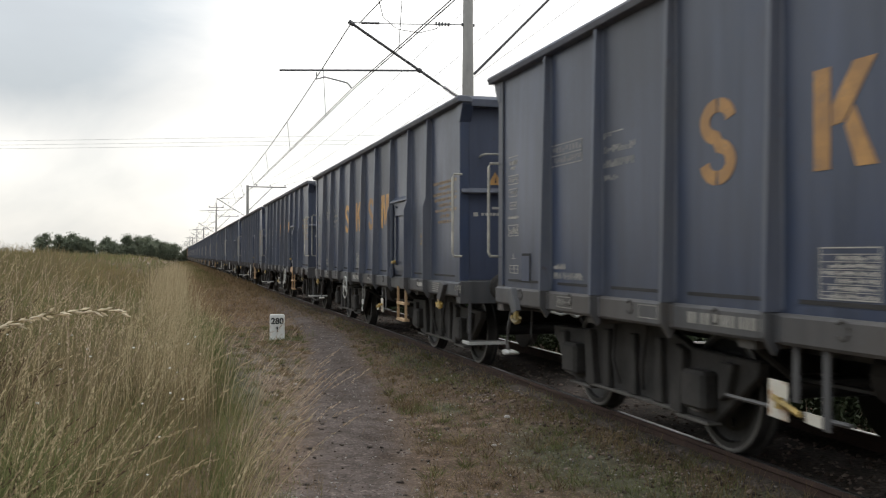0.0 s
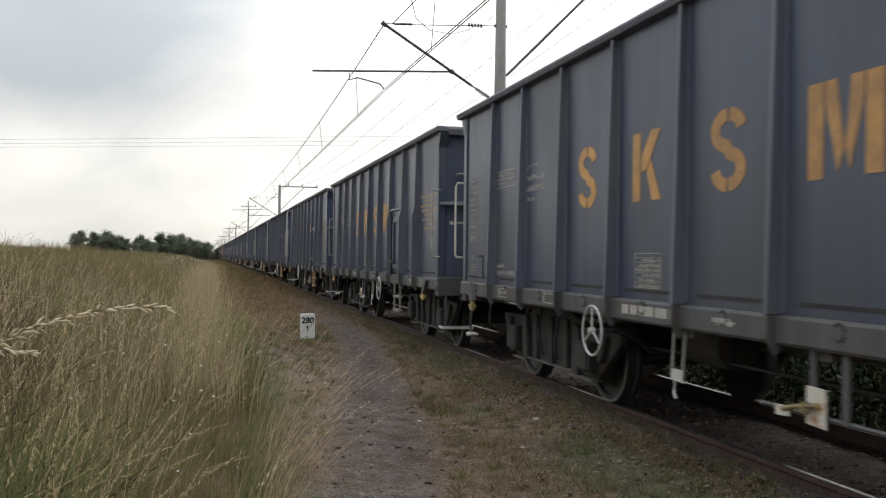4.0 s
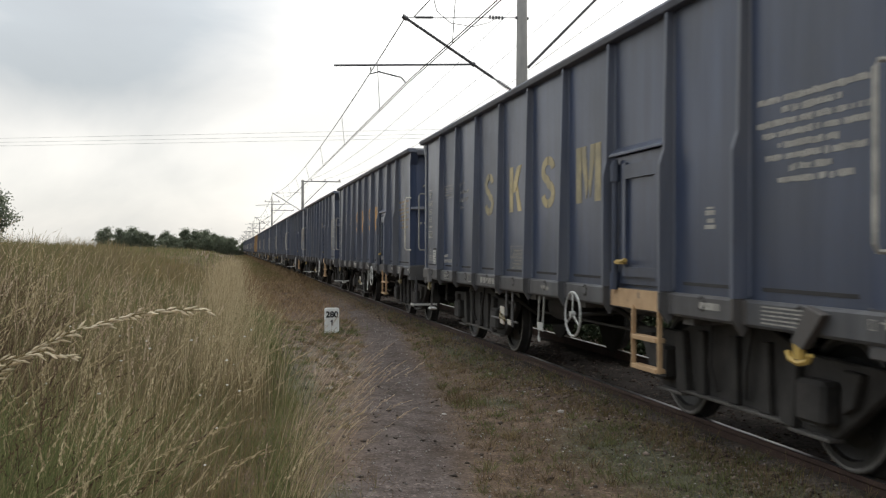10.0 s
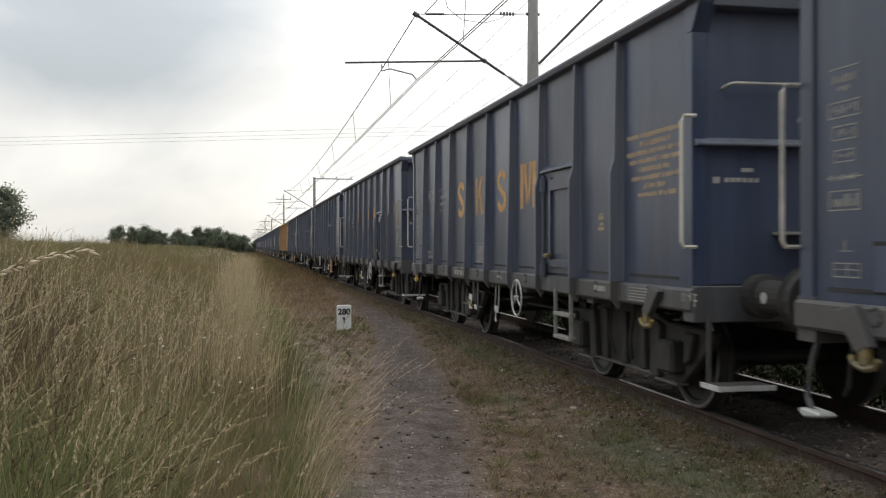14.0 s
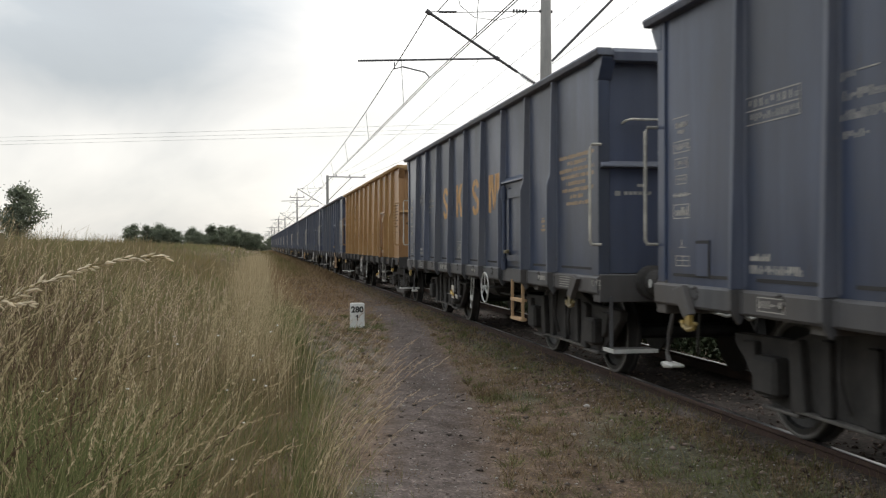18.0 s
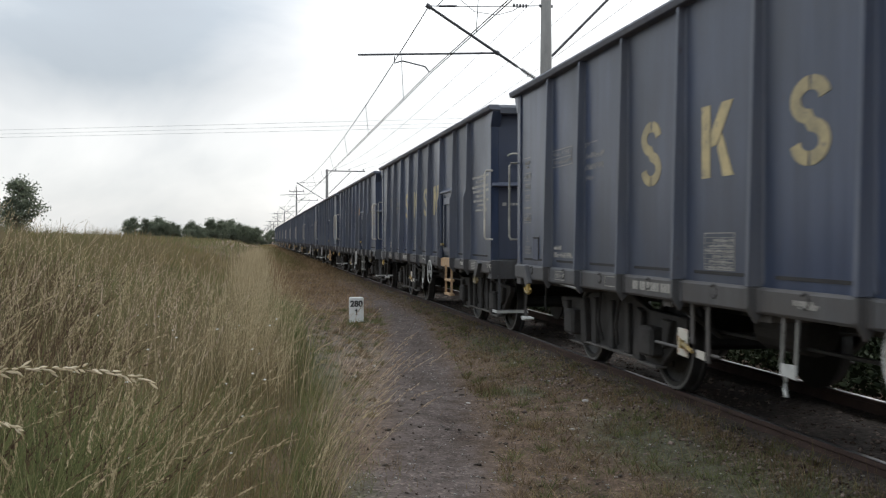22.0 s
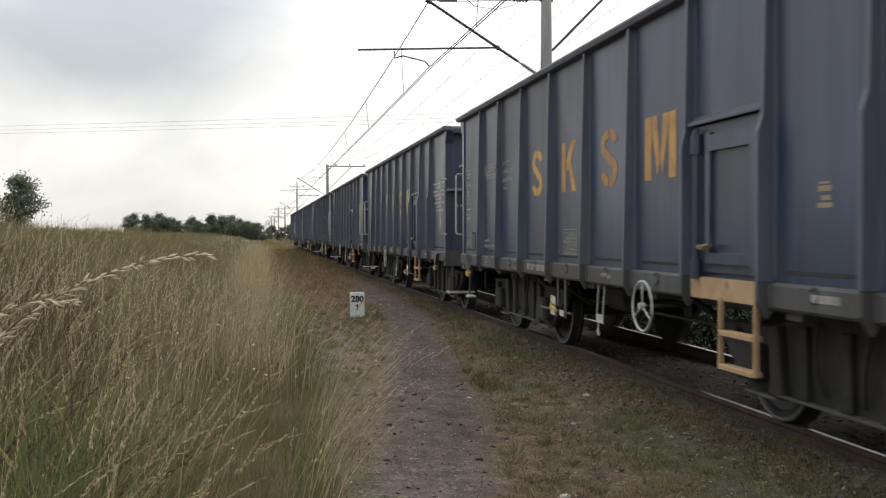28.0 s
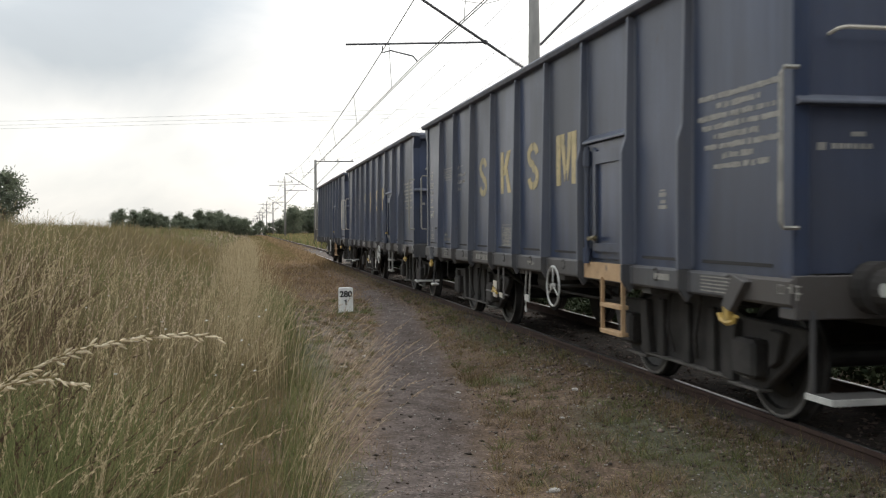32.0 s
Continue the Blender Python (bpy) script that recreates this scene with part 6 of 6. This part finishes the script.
        V, F, _, _ = blades(n, x, y, g.uniform(h0, h1, n), np.full(n, w) * g.uniform(0.6, 1.5, n), 0.5, 0.4, 4, seed=200 + k)
        stuff("green_grass", V, F, GREEN, "lush green blades low in the dry grass")
    # matted old growth at the foot of the stems
    x, y = scatter(52000, 1.5, 60, lambda q: -0.40 * q - 1.6, lambda q: verge(q) + 0.15, 71, 1.9)
    V, F, _, _ = blades(len(x), x, y, g.uniform(0.14, 0.62, len(x)) * (0.4 + 0.6 * np.clip((verge(y) - x) / 0.8, 0, 1)), 0.0035 + 0.0006 * y, 0.9, 1.0, 3, seed=72)
    stuff("matted_grass", V, F, MAT, "matted dry grass at the foot of the stems")
    # tussocks leaning over the path
    for k, (cx, cy, n, bend) in enumerate(((0.44, 6.6, 34, 5.0), (0.52, 7.7, 26, 4.6), (0.30, 5.7, 22, 3.6), (0.60, 9.0, 16, 4.2), (0.66, 11.6, 14, 4.0), (0.58, 13.6, 12, 4.0))):
        x, y = g.normal(cx, 0.08, n), g.normal(cy, 0.22, n)
        V, F, tip, way = blades(n, x, y, g.uniform(0.50, 1.05, n), np.full(n, 0.0058), 0.16, bend, 5, seed=80 + k)
        t = tagged(new("grass_tussock", np_mesh("grass_tussock", V, F, EAR)), "tussock of dry stems leaning over the path", "grass tussock", "tussocks beside the path")
        V, F = panicles(tip, way, g.uniform(0.10, 0.20, n), 26, 0.015, 90 + k)
        tagged(part("seed_head", np_mesh("seed_head", V, F, EAR_RED), EAR_RED, t, "reddish-straw seed heads"), kind="stuff")
    # green clump near the old boundary, and low clumps by the post
    for k, (cx, cy, n, sx_, sy_, hh) in enumerate(((0.40, 17.6, 1700, 0.16, 1.5, 0.80), (0.75, 15.0, 130, 0.2, 1.5, 0.35), (2.30, 20.6, 120, 0.3, 0.25, 0.16), (1.95, 20.1, 90, 0.25, 0.15, 0.14), (2.62, 10.5, 110, 0.09, 0.12, 0.2), (0.66, 8.8, 900, 0.13, 1.6, 0.16), (0.80, 12.5, 500, 0.16, 1.6, 0.14), (3.3, 8.2, 260, 0.14, 0.4, 0.12), (3.05, 6.4, 320, 0.2, 0.4, 0.10), (3.5, 6.6, 200, 0.12, 0.3, 0.12))):
        x, y = g.normal(cx, sx_, n), g.normal(cy, sy_, n)
        V, F, _, _ = blades(n, x, y, g.uniform(0.4, 1.0, n) * hh, np.full(n, 0.014 if k < 4 else 0.006), 0.5, 0.0, 3, seed=100 + k)
        tagged(new("green_clump", np_mesh("green_clump", V, F, GREEN)), "clump of green weeds in the dry grass", "weeds", "green weed clumps", "stuff")
    # withered tufts standing in the short turf
    for k, (cx, cy, n, sx_, sy_, hh) in enumerate(((2.52, 10.7, 150, 0.10, 0.14, 0.30), (2.75, 8.6, 120, 0.16, 0.2, 0.12), (3.42, 9.3, 140, 0.10, 0.25, 0.18), (3.55, 7.5, 140, 0.10, 0.2, 0.20), (3.2, 11.8, 120, 0.16, 0.3, 0.14), (2.45, 7.2, 120, 0.14, 0.25, 0.10), (3.5, 5.9, 120, 0.10, 0.2, 0.18), (2.9, 13.6, 120, 0.2, 0.4, 0.14), (1.05, 7.2, 90, 0.08, 0.3, 0.12), (1.15, 17.8, 160, 0.3, 0.5, 0.12))):
        x, y = g.normal(cx, sx_, n), g.normal(cy, sy_, n)
        V, F, _, _ = blades(n, x, y, g.uniform(0.35, 1.0, n) * hh, np.full(n, 0.006), 0.6, 0.6, 3, seed=300 + k)
        tagged(new("withered_tuft", np_mesh("withered_tuft", V, F, BROWNED)), "withered brown tuft in the short turf", "grass tuft", "withered tufts in the turf", "stuff")
    # short turf between the path and the rails, and on the verge
    cx, cy = scatter(9000, 4.5, 50, lambda q: verge(q) - 0.2, lambda q: q * 0 + 3.95, 91, 1.5)
    pick = g.integers(0, len(cx), 150000)
    off = g.normal(0, 0.05, (len(pick), 2)) * (1 + cy[pick] / 25)[:, None]
    x, y = cx[pick] + off[:, 0], cy[pick] + off[:, 1]
    x = np.minimum(x, 3.97)
    tall = g.uniform(0.35, 1.4, len(cx))[pick]
    green = green_at(x, y)
    clump = np.sin(x * 3.1 + 2 * np.sin(y * 1.3)) * np.sin(y * 2.3 + x) + g.normal(0, 0.5, len(x)) + 0.8 * green
    bare = (x < path_mid(y)) & (y > 8) & (g.uniform(0, 1, len(x)) < 0.82 - 0.6 * np.clip(green, 0, 1))
    keep = (np.abs(x - path_mid(y)) > path_half(y) * (0.95 + 0.25 * g.normal(0, 1, len(x)))) & (clump > -0.25) & ~bare
    x, y, tall, green = x[keep], y[keep], tall[keep], green[keep]
    luck = g.uniform(0, 1, len(x))
    lush = luck < 0.10 + 0.32 * green
    dry = ~lush & (luck > 0.92)
    for name, sel, mat, hh in (("dry_turf", dry, STRAW, 0.12), ("brown_turf", ~lush & ~dry, TURF, 0.075), ("green_turf", lush, GREEN, 0.085)):
        n = int(sel.sum())
        V, F, _, _ = blades(n, x[sel], y[sel], (g.uniform(0.25, 1.0, n) * hh + 0.01) * tall[sel], 0.005 + 0.0004 * y[sel], 0.9, 0.0, 2, seed=5)
        stuff(name, V, F, mat, {"dry_turf": "sparse dry turf beside the path", "brown_turf": "short trampled brown turf beside the path", "green_turf": "short green turf near the rails"}[name])
    # small tufts that stand up out of the turf
    m = 1500
    cx, cy = scatter(m, 5.2, 24, lambda q: q * 0 + 1.0, lambda q: q * 0 + 3.9, 220, 1.3)
    far = np.abs(cx - path_mid(cy)) > path_half(cy) * 0.95
    cx, cy = cx[far], cy[far]
    pick = g.integers(0, len(cx), 30 * len(cx))
    off = g.normal(0, 0.028, (len(pick), 2))
    x, y = np.minimum(cx[pick] + off[:, 0], 3.95), cy[pick] + off[:, 1]
    size = g.uniform(0.04, 0.15, len(cx))[pick]
    tone = g.uniform(0, 1, len(cx))[pick] - 0.5 * green_at(x, y)
    for name, sel, mat in (("turf_tufts", tone > 0.72, STRAW), ("turf_tufts", (tone > 0.3) & (tone <= 0.72), TURF), ("turf_tufts", tone <= 0.3, GREEN)):
        n = int(sel.sum())
        V, F, _, _ = blades(n, x[sel], y[sel], g.uniform(0.5, 1.0, n) * size[sel], 0.0045 + 0.0004 * y[sel], 0.8, 0.0, 3, seed=221, out=off[sel] * 18)
        stuff(name, V, F, mat, "small tufts of grass in the trampled turf")
    # low russet grass on the flat beyond the post
    n = 15000
    x, y = scatter(n, 22, 95, lambda q: verge(q) - 0.1, lambda q: q * 0 + 3.0, 210, 1.4)
    V, F, _, _ = blades(n, x, y, g.uniform(0.04, 0.18, n) * (1 + 0.8 * (x < 1.4)) * np.clip((y - 17) / 12, 0.25, 1), 0.006 + 0.00045 * y, 0.7, 0.5, 3, seed=211)
    stuff("russet_grass", V, F, RUSSET, "low russet dry grass beside the track")
    # beyond the train's end: weeds hide the foot of the rails, meadow and low growth on both sides
    for name, x0, x1, y0, y1, n, h0, h1, mat in (("rail_weeds", 3.05, 3.97, 26, 260, 16000, 0.08, 0.30, RUSSET), ("rail_weeds", 4.2, 5.4, 60, 260, 5000, 0.06, 0.16, RUSSET), ("far_grass", 6.2, 30, 52, 330, 26000, 0.25, 0.8, GREEN), ("far_grass", 6.2, 30, 52, 330, 14000, 0.3, 0.9, STRAW), ("verge_grass", 0.9, 3.4, 40, 260, 12000, 0.08, 0.30, MAT)):
        y = y0 + (y1 - y0) * g.uniform(0, 1, n) ** 1.5
        x = g.uniform(x0, x1, n)
        V, F, _, _ = blades(n, x, y, g.uniform(h0, h1, n) * np.clip((y - y0) / 30, 0.25, 1), 0.004 + 0.0009 * y, 0.5, 0.0, 3, seed=n)
        stuff(name, V, F, mat, {"rail_weeds": "low brown weeds along the rails", "far_grass": "green and straw meadow beyond the track", "verge_grass": "low olive grass beside the track"}[name])
    # weeds along the rail foot; dark ones added across the track as shade
    for name, x0, x1, n, h0, h1, mat in (("rail_weeds", 3.45, 3.93, 2600, 0.05, 0.22, STRAW), ("rail_weeds", 3.3, 3.95, 1600, 0.04, 0.14, GREEN), ("far_weeds", 7.0, 10.5, 26000, 0.35, 1.25, SHADE_GROWTH)):
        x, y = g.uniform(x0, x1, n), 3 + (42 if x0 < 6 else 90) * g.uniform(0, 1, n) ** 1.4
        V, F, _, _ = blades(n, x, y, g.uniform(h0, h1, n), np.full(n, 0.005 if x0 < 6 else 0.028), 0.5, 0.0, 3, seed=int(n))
        stuff(name, V, F, mat, "weeds along the foot of the rail" if x0 < 6 else "added dark weeds filling in shade beyond the track")
    # low dense growth added beside the far rail, coloured dark as shade under wagons
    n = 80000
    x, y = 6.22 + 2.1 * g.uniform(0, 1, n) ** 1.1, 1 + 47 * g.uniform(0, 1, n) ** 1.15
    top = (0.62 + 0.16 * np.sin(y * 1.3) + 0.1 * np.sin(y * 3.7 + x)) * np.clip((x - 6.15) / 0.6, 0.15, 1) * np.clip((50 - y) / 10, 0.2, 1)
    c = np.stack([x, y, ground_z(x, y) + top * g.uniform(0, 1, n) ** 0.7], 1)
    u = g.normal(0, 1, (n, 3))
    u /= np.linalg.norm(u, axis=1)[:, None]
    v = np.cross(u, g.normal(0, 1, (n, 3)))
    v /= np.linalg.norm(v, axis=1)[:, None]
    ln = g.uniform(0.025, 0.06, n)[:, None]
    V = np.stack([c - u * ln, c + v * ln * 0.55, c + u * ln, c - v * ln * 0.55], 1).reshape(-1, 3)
    stuff("scrub", V, np.arange(4 * n).reshape(-1, 4), SHADE_GROWTH, "added dark leaves standing in for shade under the wagons")
    # fallen straw on the bare ground
    n = 160
    x, y = g.uniform(0.4, 3.8, n), 5 + 30 * g.uniform(0, 1, n) ** 1.6
    a, ln = g.uniform(0, np.pi, n), g.uniform(0.02, 0.08, n)
    d = np.stack([np.cos(a), np.sin(a), np.zeros(n)], 1) * ln[:, None] / 2
    c = np.stack([x, y, ground_z(x, y) + 0.018], 1)
    s = np.stack([-d[:, 1], d[:, 0], np.zeros(n)], 1) / ln[:, None] * 0.004
    V = np.stack([c - d - s, c + d - s, c + d + s + np.array([0, 0, 0.004]), c - d + s], 1).reshape(-1, 3)
    stuff("fallen_straw", V, np.arange(4 * n).reshape(-1, 4), TURF, "fallen straw on the bare ground")


make_grass()


# ---- single stalks that sway before the eye ----
def make_stalk(line, head, spikes, seed):
    """A stem along a line of points from its root, and a one-sided head along its last stretch."""
    stalk = new("grass_stalk")
    root = Vector(line[0])
    pts = [Vector(p) - root for p in line]
    n = len(pts)
    bm = bmesh.new()
    tube(bm, pts, 1, 5, radii=[0.0017 - 0.0012 * k / (n - 1) for k in range(n)])
    part("stem", bm, STRAW, stalk)
    g = np.random.default_rng(seed)
    P = np.array([tuple(p) for p in pts])
    cum = np.concatenate([[0], np.cumsum(np.linalg.norm(np.diff(P, axis=0), axis=1))])
    bm = bmesh.new()
    for k in range(spikes):
        u = k / (spikes - 1)
        q = cum[-1] - head + head * u
        c = Vector([float(np.interp(q, cum, P[:, a])) for a in range(3)])
        e = Vector([float(np.interp(q + 0.01, cum, P[:, a])) - float(np.interp(q - 0.01, cum, P[:, a])) for a in range(3)]).normalized()
        off = Vector((g.normal(0, 0.25), g.normal(0, 0.25), g.normal(-0.1, 0.3)))
        d = (e + off).normalized()
        ln = g.uniform(0.010, 0.017) * (1.15 - 0.4 * u)
        c = c + off * 0.004
        tube(bm, [c, c + d * ln * 0.45, c + d * ln], 1, 4, radii=[0.0006, 0.0018, 0.0003])
    part("ear", bm, PALE_EAR, stalk, "drooping pale seed head")
    tagged(stalk, "tall dry grass stalk with a drooping pale ear", "grass stalk", "stalks close to the eye")
    return stalk, root


STALK, STALK_ROOT = make_stalk([(-0.62, 1.30, -0.15), (-0.56, 1.31, 0.5), (-0.47, 1.30, 0.95), (-0.41, 1.30, 1.16), (-0.34, 1.30, 1.25), (-0.27, 1.29, 1.30), (-0.20, 1.28, 1.330), (-0.13, 1.27, 1.345), (-0.08, 1.26, 1.349), (-0.035, 1.26, 1.345)], 0.36, 90, 1)
SIDE, SIDE_ROOT = make_stalk([(-0.60, 1.22, -0.15), (-0.52, 1.24, 0.6), (-0.44, 1.26, 1.05), (-0.38, 1.26, 1.17), (-0.33, 1.25, 1.215), (-0.28, 1.25, 1.225), (-0.24, 1.24, 1.215)], 0.16, 40, 2)


def make_stones():
    g = np.random.default_rng(12)
    base = np.array([(1, 0, 0), (0, 1, 0), (-1, 0, 0), (0, -1, 0), (0, 0, 1), (0, 0, -1)], float)
    tri = np.array([(0, 1, 4), (1, 2, 4), (2, 3, 4), (3, 0, 4), (1, 0, 5), (2, 1, 5), (3, 2, 5), (0, 3, 5)])
    for name, n, x0, x1, s0, s1, label in (("pale_chips", 6500, 0.5, 3.9, 0.003, 0.015, "pale stone chips strewn over path and turf"), ("clods", 560, 0.7, 2.6, 0.008, 0.032, "dark clods of earth on the path"), ("rail_stones", 2200, 3.30, 3.88, 0.010, 0.030, "brown stones heaped along the foot of the rail"), ("ballast", 12000, 2.9, 6.4, 0.012, 0.036, "brown ballast stones along the rails"), ("gravel", 9000, 0.4, 3.5, 0.003, 0.014, "scattered gravel stones on the path")):
        x, y = g.uniform(x0, x1, n), 4 + 46 * g.uniform(0, 1, n) ** 1.6
        s = s0 + (s1 - s0) * g.uniform(0, 1, n) ** 2
        c = np.stack([x, y, ground_z(x, y) + 0.1 * s + (0.0 if name == "ballast" else 0.010)], 1)
        if name == "ballast":
            near = (np.abs(x - 3.98) > 0.10) & (np.abs(x - 5.49) > 0.10)
            near &= g.uniform(0, 1, n) < np.clip((x - 2.7) / 1.0, 0, 1) ** 1.5
            c, s, n = c[near], s[near], int(near.sum())
            c[:, 2] += 0.012 * (c[:, 0] > 3.9)
        V = c[:, None] + (base[None] * g.uniform(0.6, 1.25, (n, 6, 1)) + g.normal(0, 0.2, (n, 6, 3))) * s[:, None, None] * np.array([1.0, 1.0, 0.62])
        F = (np.arange(n)[:, None, None] * 6 + tri[None]).reshape(-1, 3)
        tagged(new(name, np_mesh(name, V.reshape(-1, 3), F, CHIP if name == "pale_chips" else BED if name == "clods" else BALLAST)), label, "stones", kind="stuff")


make_stones()


def make_single_stones():
    """The few larger pale stones that lie on the turf."""
    g = random.Random(31)
    for x, y, s in ((1.98, 6.15, 0.032), (2.75, 8.3, 0.022), (2.2, 10.1, 0.026), (3.25, 9.4, 0.034), (3.32, 12.4, 0.036), (1.2, 12.2, 0.035), (1.55, 13.0, 0.03)):
        bm = bmesh.new()
        bmesh.ops.create_icosphere(bm, subdivisions=2, radius=s)
        for v in bm.verts:
            v.co = Vector((v.co.x * 1.3, v.co.y, v.co.z * 0.55)) * (1 + 0.5 * noise.noise(v.co * 30 + Vector((x, y, 0)))) + Vector((0, 0, 0))
        ob = thing("stone", bm, CHIP, "weathered pale stone lying in short turf", "stone", "pale stones on the turf")
        ob.matrix_basis = pose(x, y, float(ground_z(np.array(x), np.array(y))) + s * 0.2, 0, 0, g.uniform(0, 360))


make_single_stones()


# ---- what moves ----
# where the trailing rim corner of wagon 0 would stand, above an even run of 13.4 metres a second
LAG = [(0, 10.17), (1, 9.87), (2, 10.13), (3, 10.31), (4.5, 10.42), (6, 10.42), (7, 10.31), (8, 10.37), (9, 10.58), (10, 10.84), (11, 10.45), (12, 10.72), (13, 10.88), (14, 10.72),
       (15.5, 10.55), (17, 10.42), (18, 10.55), (19, 10.70), (20, 10.48), (21, 10.47), (22, 10.70), (23, 10.91), (24, 10.45), (25, 10.43), (26.5, 10.42), (28, 10.40), (29, 10.25), (30, 9.92), (31, 10.04), (32, 10.01)]
EXTRA = 1.85         # by which the yellow wagon is longer


def lead_at(t):
    """Place of the trailing rim corner of wagon 0 at t seconds."""
    ts, vs = zip(*LAG)
    k = min(max(int(np.searchsorted(ts, t)) - 1, 0), len(ts) - 2)
    u = (t - ts[k]) / (ts[k + 1] - ts[k])
    u = u * u * (3 - 2 * u)
    return vs[k] + (vs[k + 1] - vs[k]) * u - 13.4 * t


def motions():
    times = [0.5 * k for k in range(65)]
    for n, w in wagons.items():
        mid = PITCH * n - HALF
        if n == YELLOW_AT:
            mid += EXTRA / 2
        elif n > YELLOW_AT:
            mid += EXTRA
        walk(w, [(t, pose(TRACK_X, mid + lead_at(t), 0)) for t in times])
    # the near stalks sway: seconds, lean to the right in degrees, shift of the root of the long and of the short one
    sway = [(0, -2.6, 0.042, 0.006, 0.095, 0.094), (1, -3.5, 0.067, -0.002, 0.117, 0.09), (2, -3.0, 0.07, -0.003, 0.119, 0.086), (3, -4.0, 0.096, -0.007, 0.142, 0.086), (6, -3.2, 0.066, 0.01, 0.112, 0.098),
            (7, -4.6, 0.107, -0.003, 0.149, 0.091), (8, -3.7, 0.094, -0.012, 0.137, 0.079), (9, -2.5, 0.071, -0.012, 0.116, 0.075), (10, -3.8, 0.106, -0.012, 0.148, 0.079), (11, -4.8, 0.13, -0.015, 0.169, 0.079),
            (12, -6.2, 0.16, -0.011, 0.196, 0.088), (13, -3.1, 0.088, -0.016, 0.131, 0.072), (14, -12.6, 0.191, 0.004, 0.217, 0.124), (17, 10.6, -0.237, 0.054, -0.169, 0.09), (18, -7.4, 0.12, 0.023, 0.155, 0.125),
            (19, -3.3, -0.216, -0.016, -0.157, 0.075), (20, -1.5, -0.008, -0.018, 0.04, 0.065), (21, 7.6, -0.414, 0.069, -0.336, 0.117), (22, 11.5, -0.38, 0.069, -0.304, 0.102), (23, -8.4, 0.168, -0.025, 0.199, 0.082),
            (24, -6.8, 0.21, -0.068, 0.24, 0.035), (25, -10.4, 0.187, 0.01, 0.215, 0.122), (28, -7.9, 0.186, 0.008, 0.216, 0.112), (29, -3.3, 0.109, -0.022, 0.148, 0.067), (30, -8.3, 0.192, -0.017, 0.222, 0.089),
            (31, -11.6, 0.229, 0.015, 0.253, 0.131), (32, 1.6, -0.041, -0.019, 0.011, 0.053)]
    walk(STALK, [(t, pose(STALK_ROOT.x + dx, STALK_ROOT.y, STALK_ROOT.z + dz, 0, a, 0)) for t, a, dx, dz, _, _ in sway])
    walk(SIDE, [(t, pose(SIDE_ROOT.x + dx, SIDE_ROOT.y, SIDE_ROOT.z + dz, 0, a, 0)) for t, a, _, _, dx, dz in sway])
    # the wheels turn with the way travelled; axles at the same place in their bogies share one course
    turns = [k / FPS for k in range(32 * FPS + 1)]
    shared = {}
    for w in wagons.values():
        for ob in w.children_recursive:
            if not ob.name.startswith("wheelset"):
                continue
            sy = round(ob.matrix_basis.translation.y, 2)
            if sy not in shared:
                walk(ob, [(t, pose(0, sy, WHEEL_R, math.degrees((lead_at(0) - lead_at(t)) / WHEEL_R))) for t in turns])
                shared[sy] = ob
            else:
                ob.rotation_mode = "QUATERNION"
                ob.animation_data_create()
                ob.animation_data.action = shared[sy].animation_data.action
                ob.animation_data.action_slot = shared[sy].animation_data.action_slot


motions()
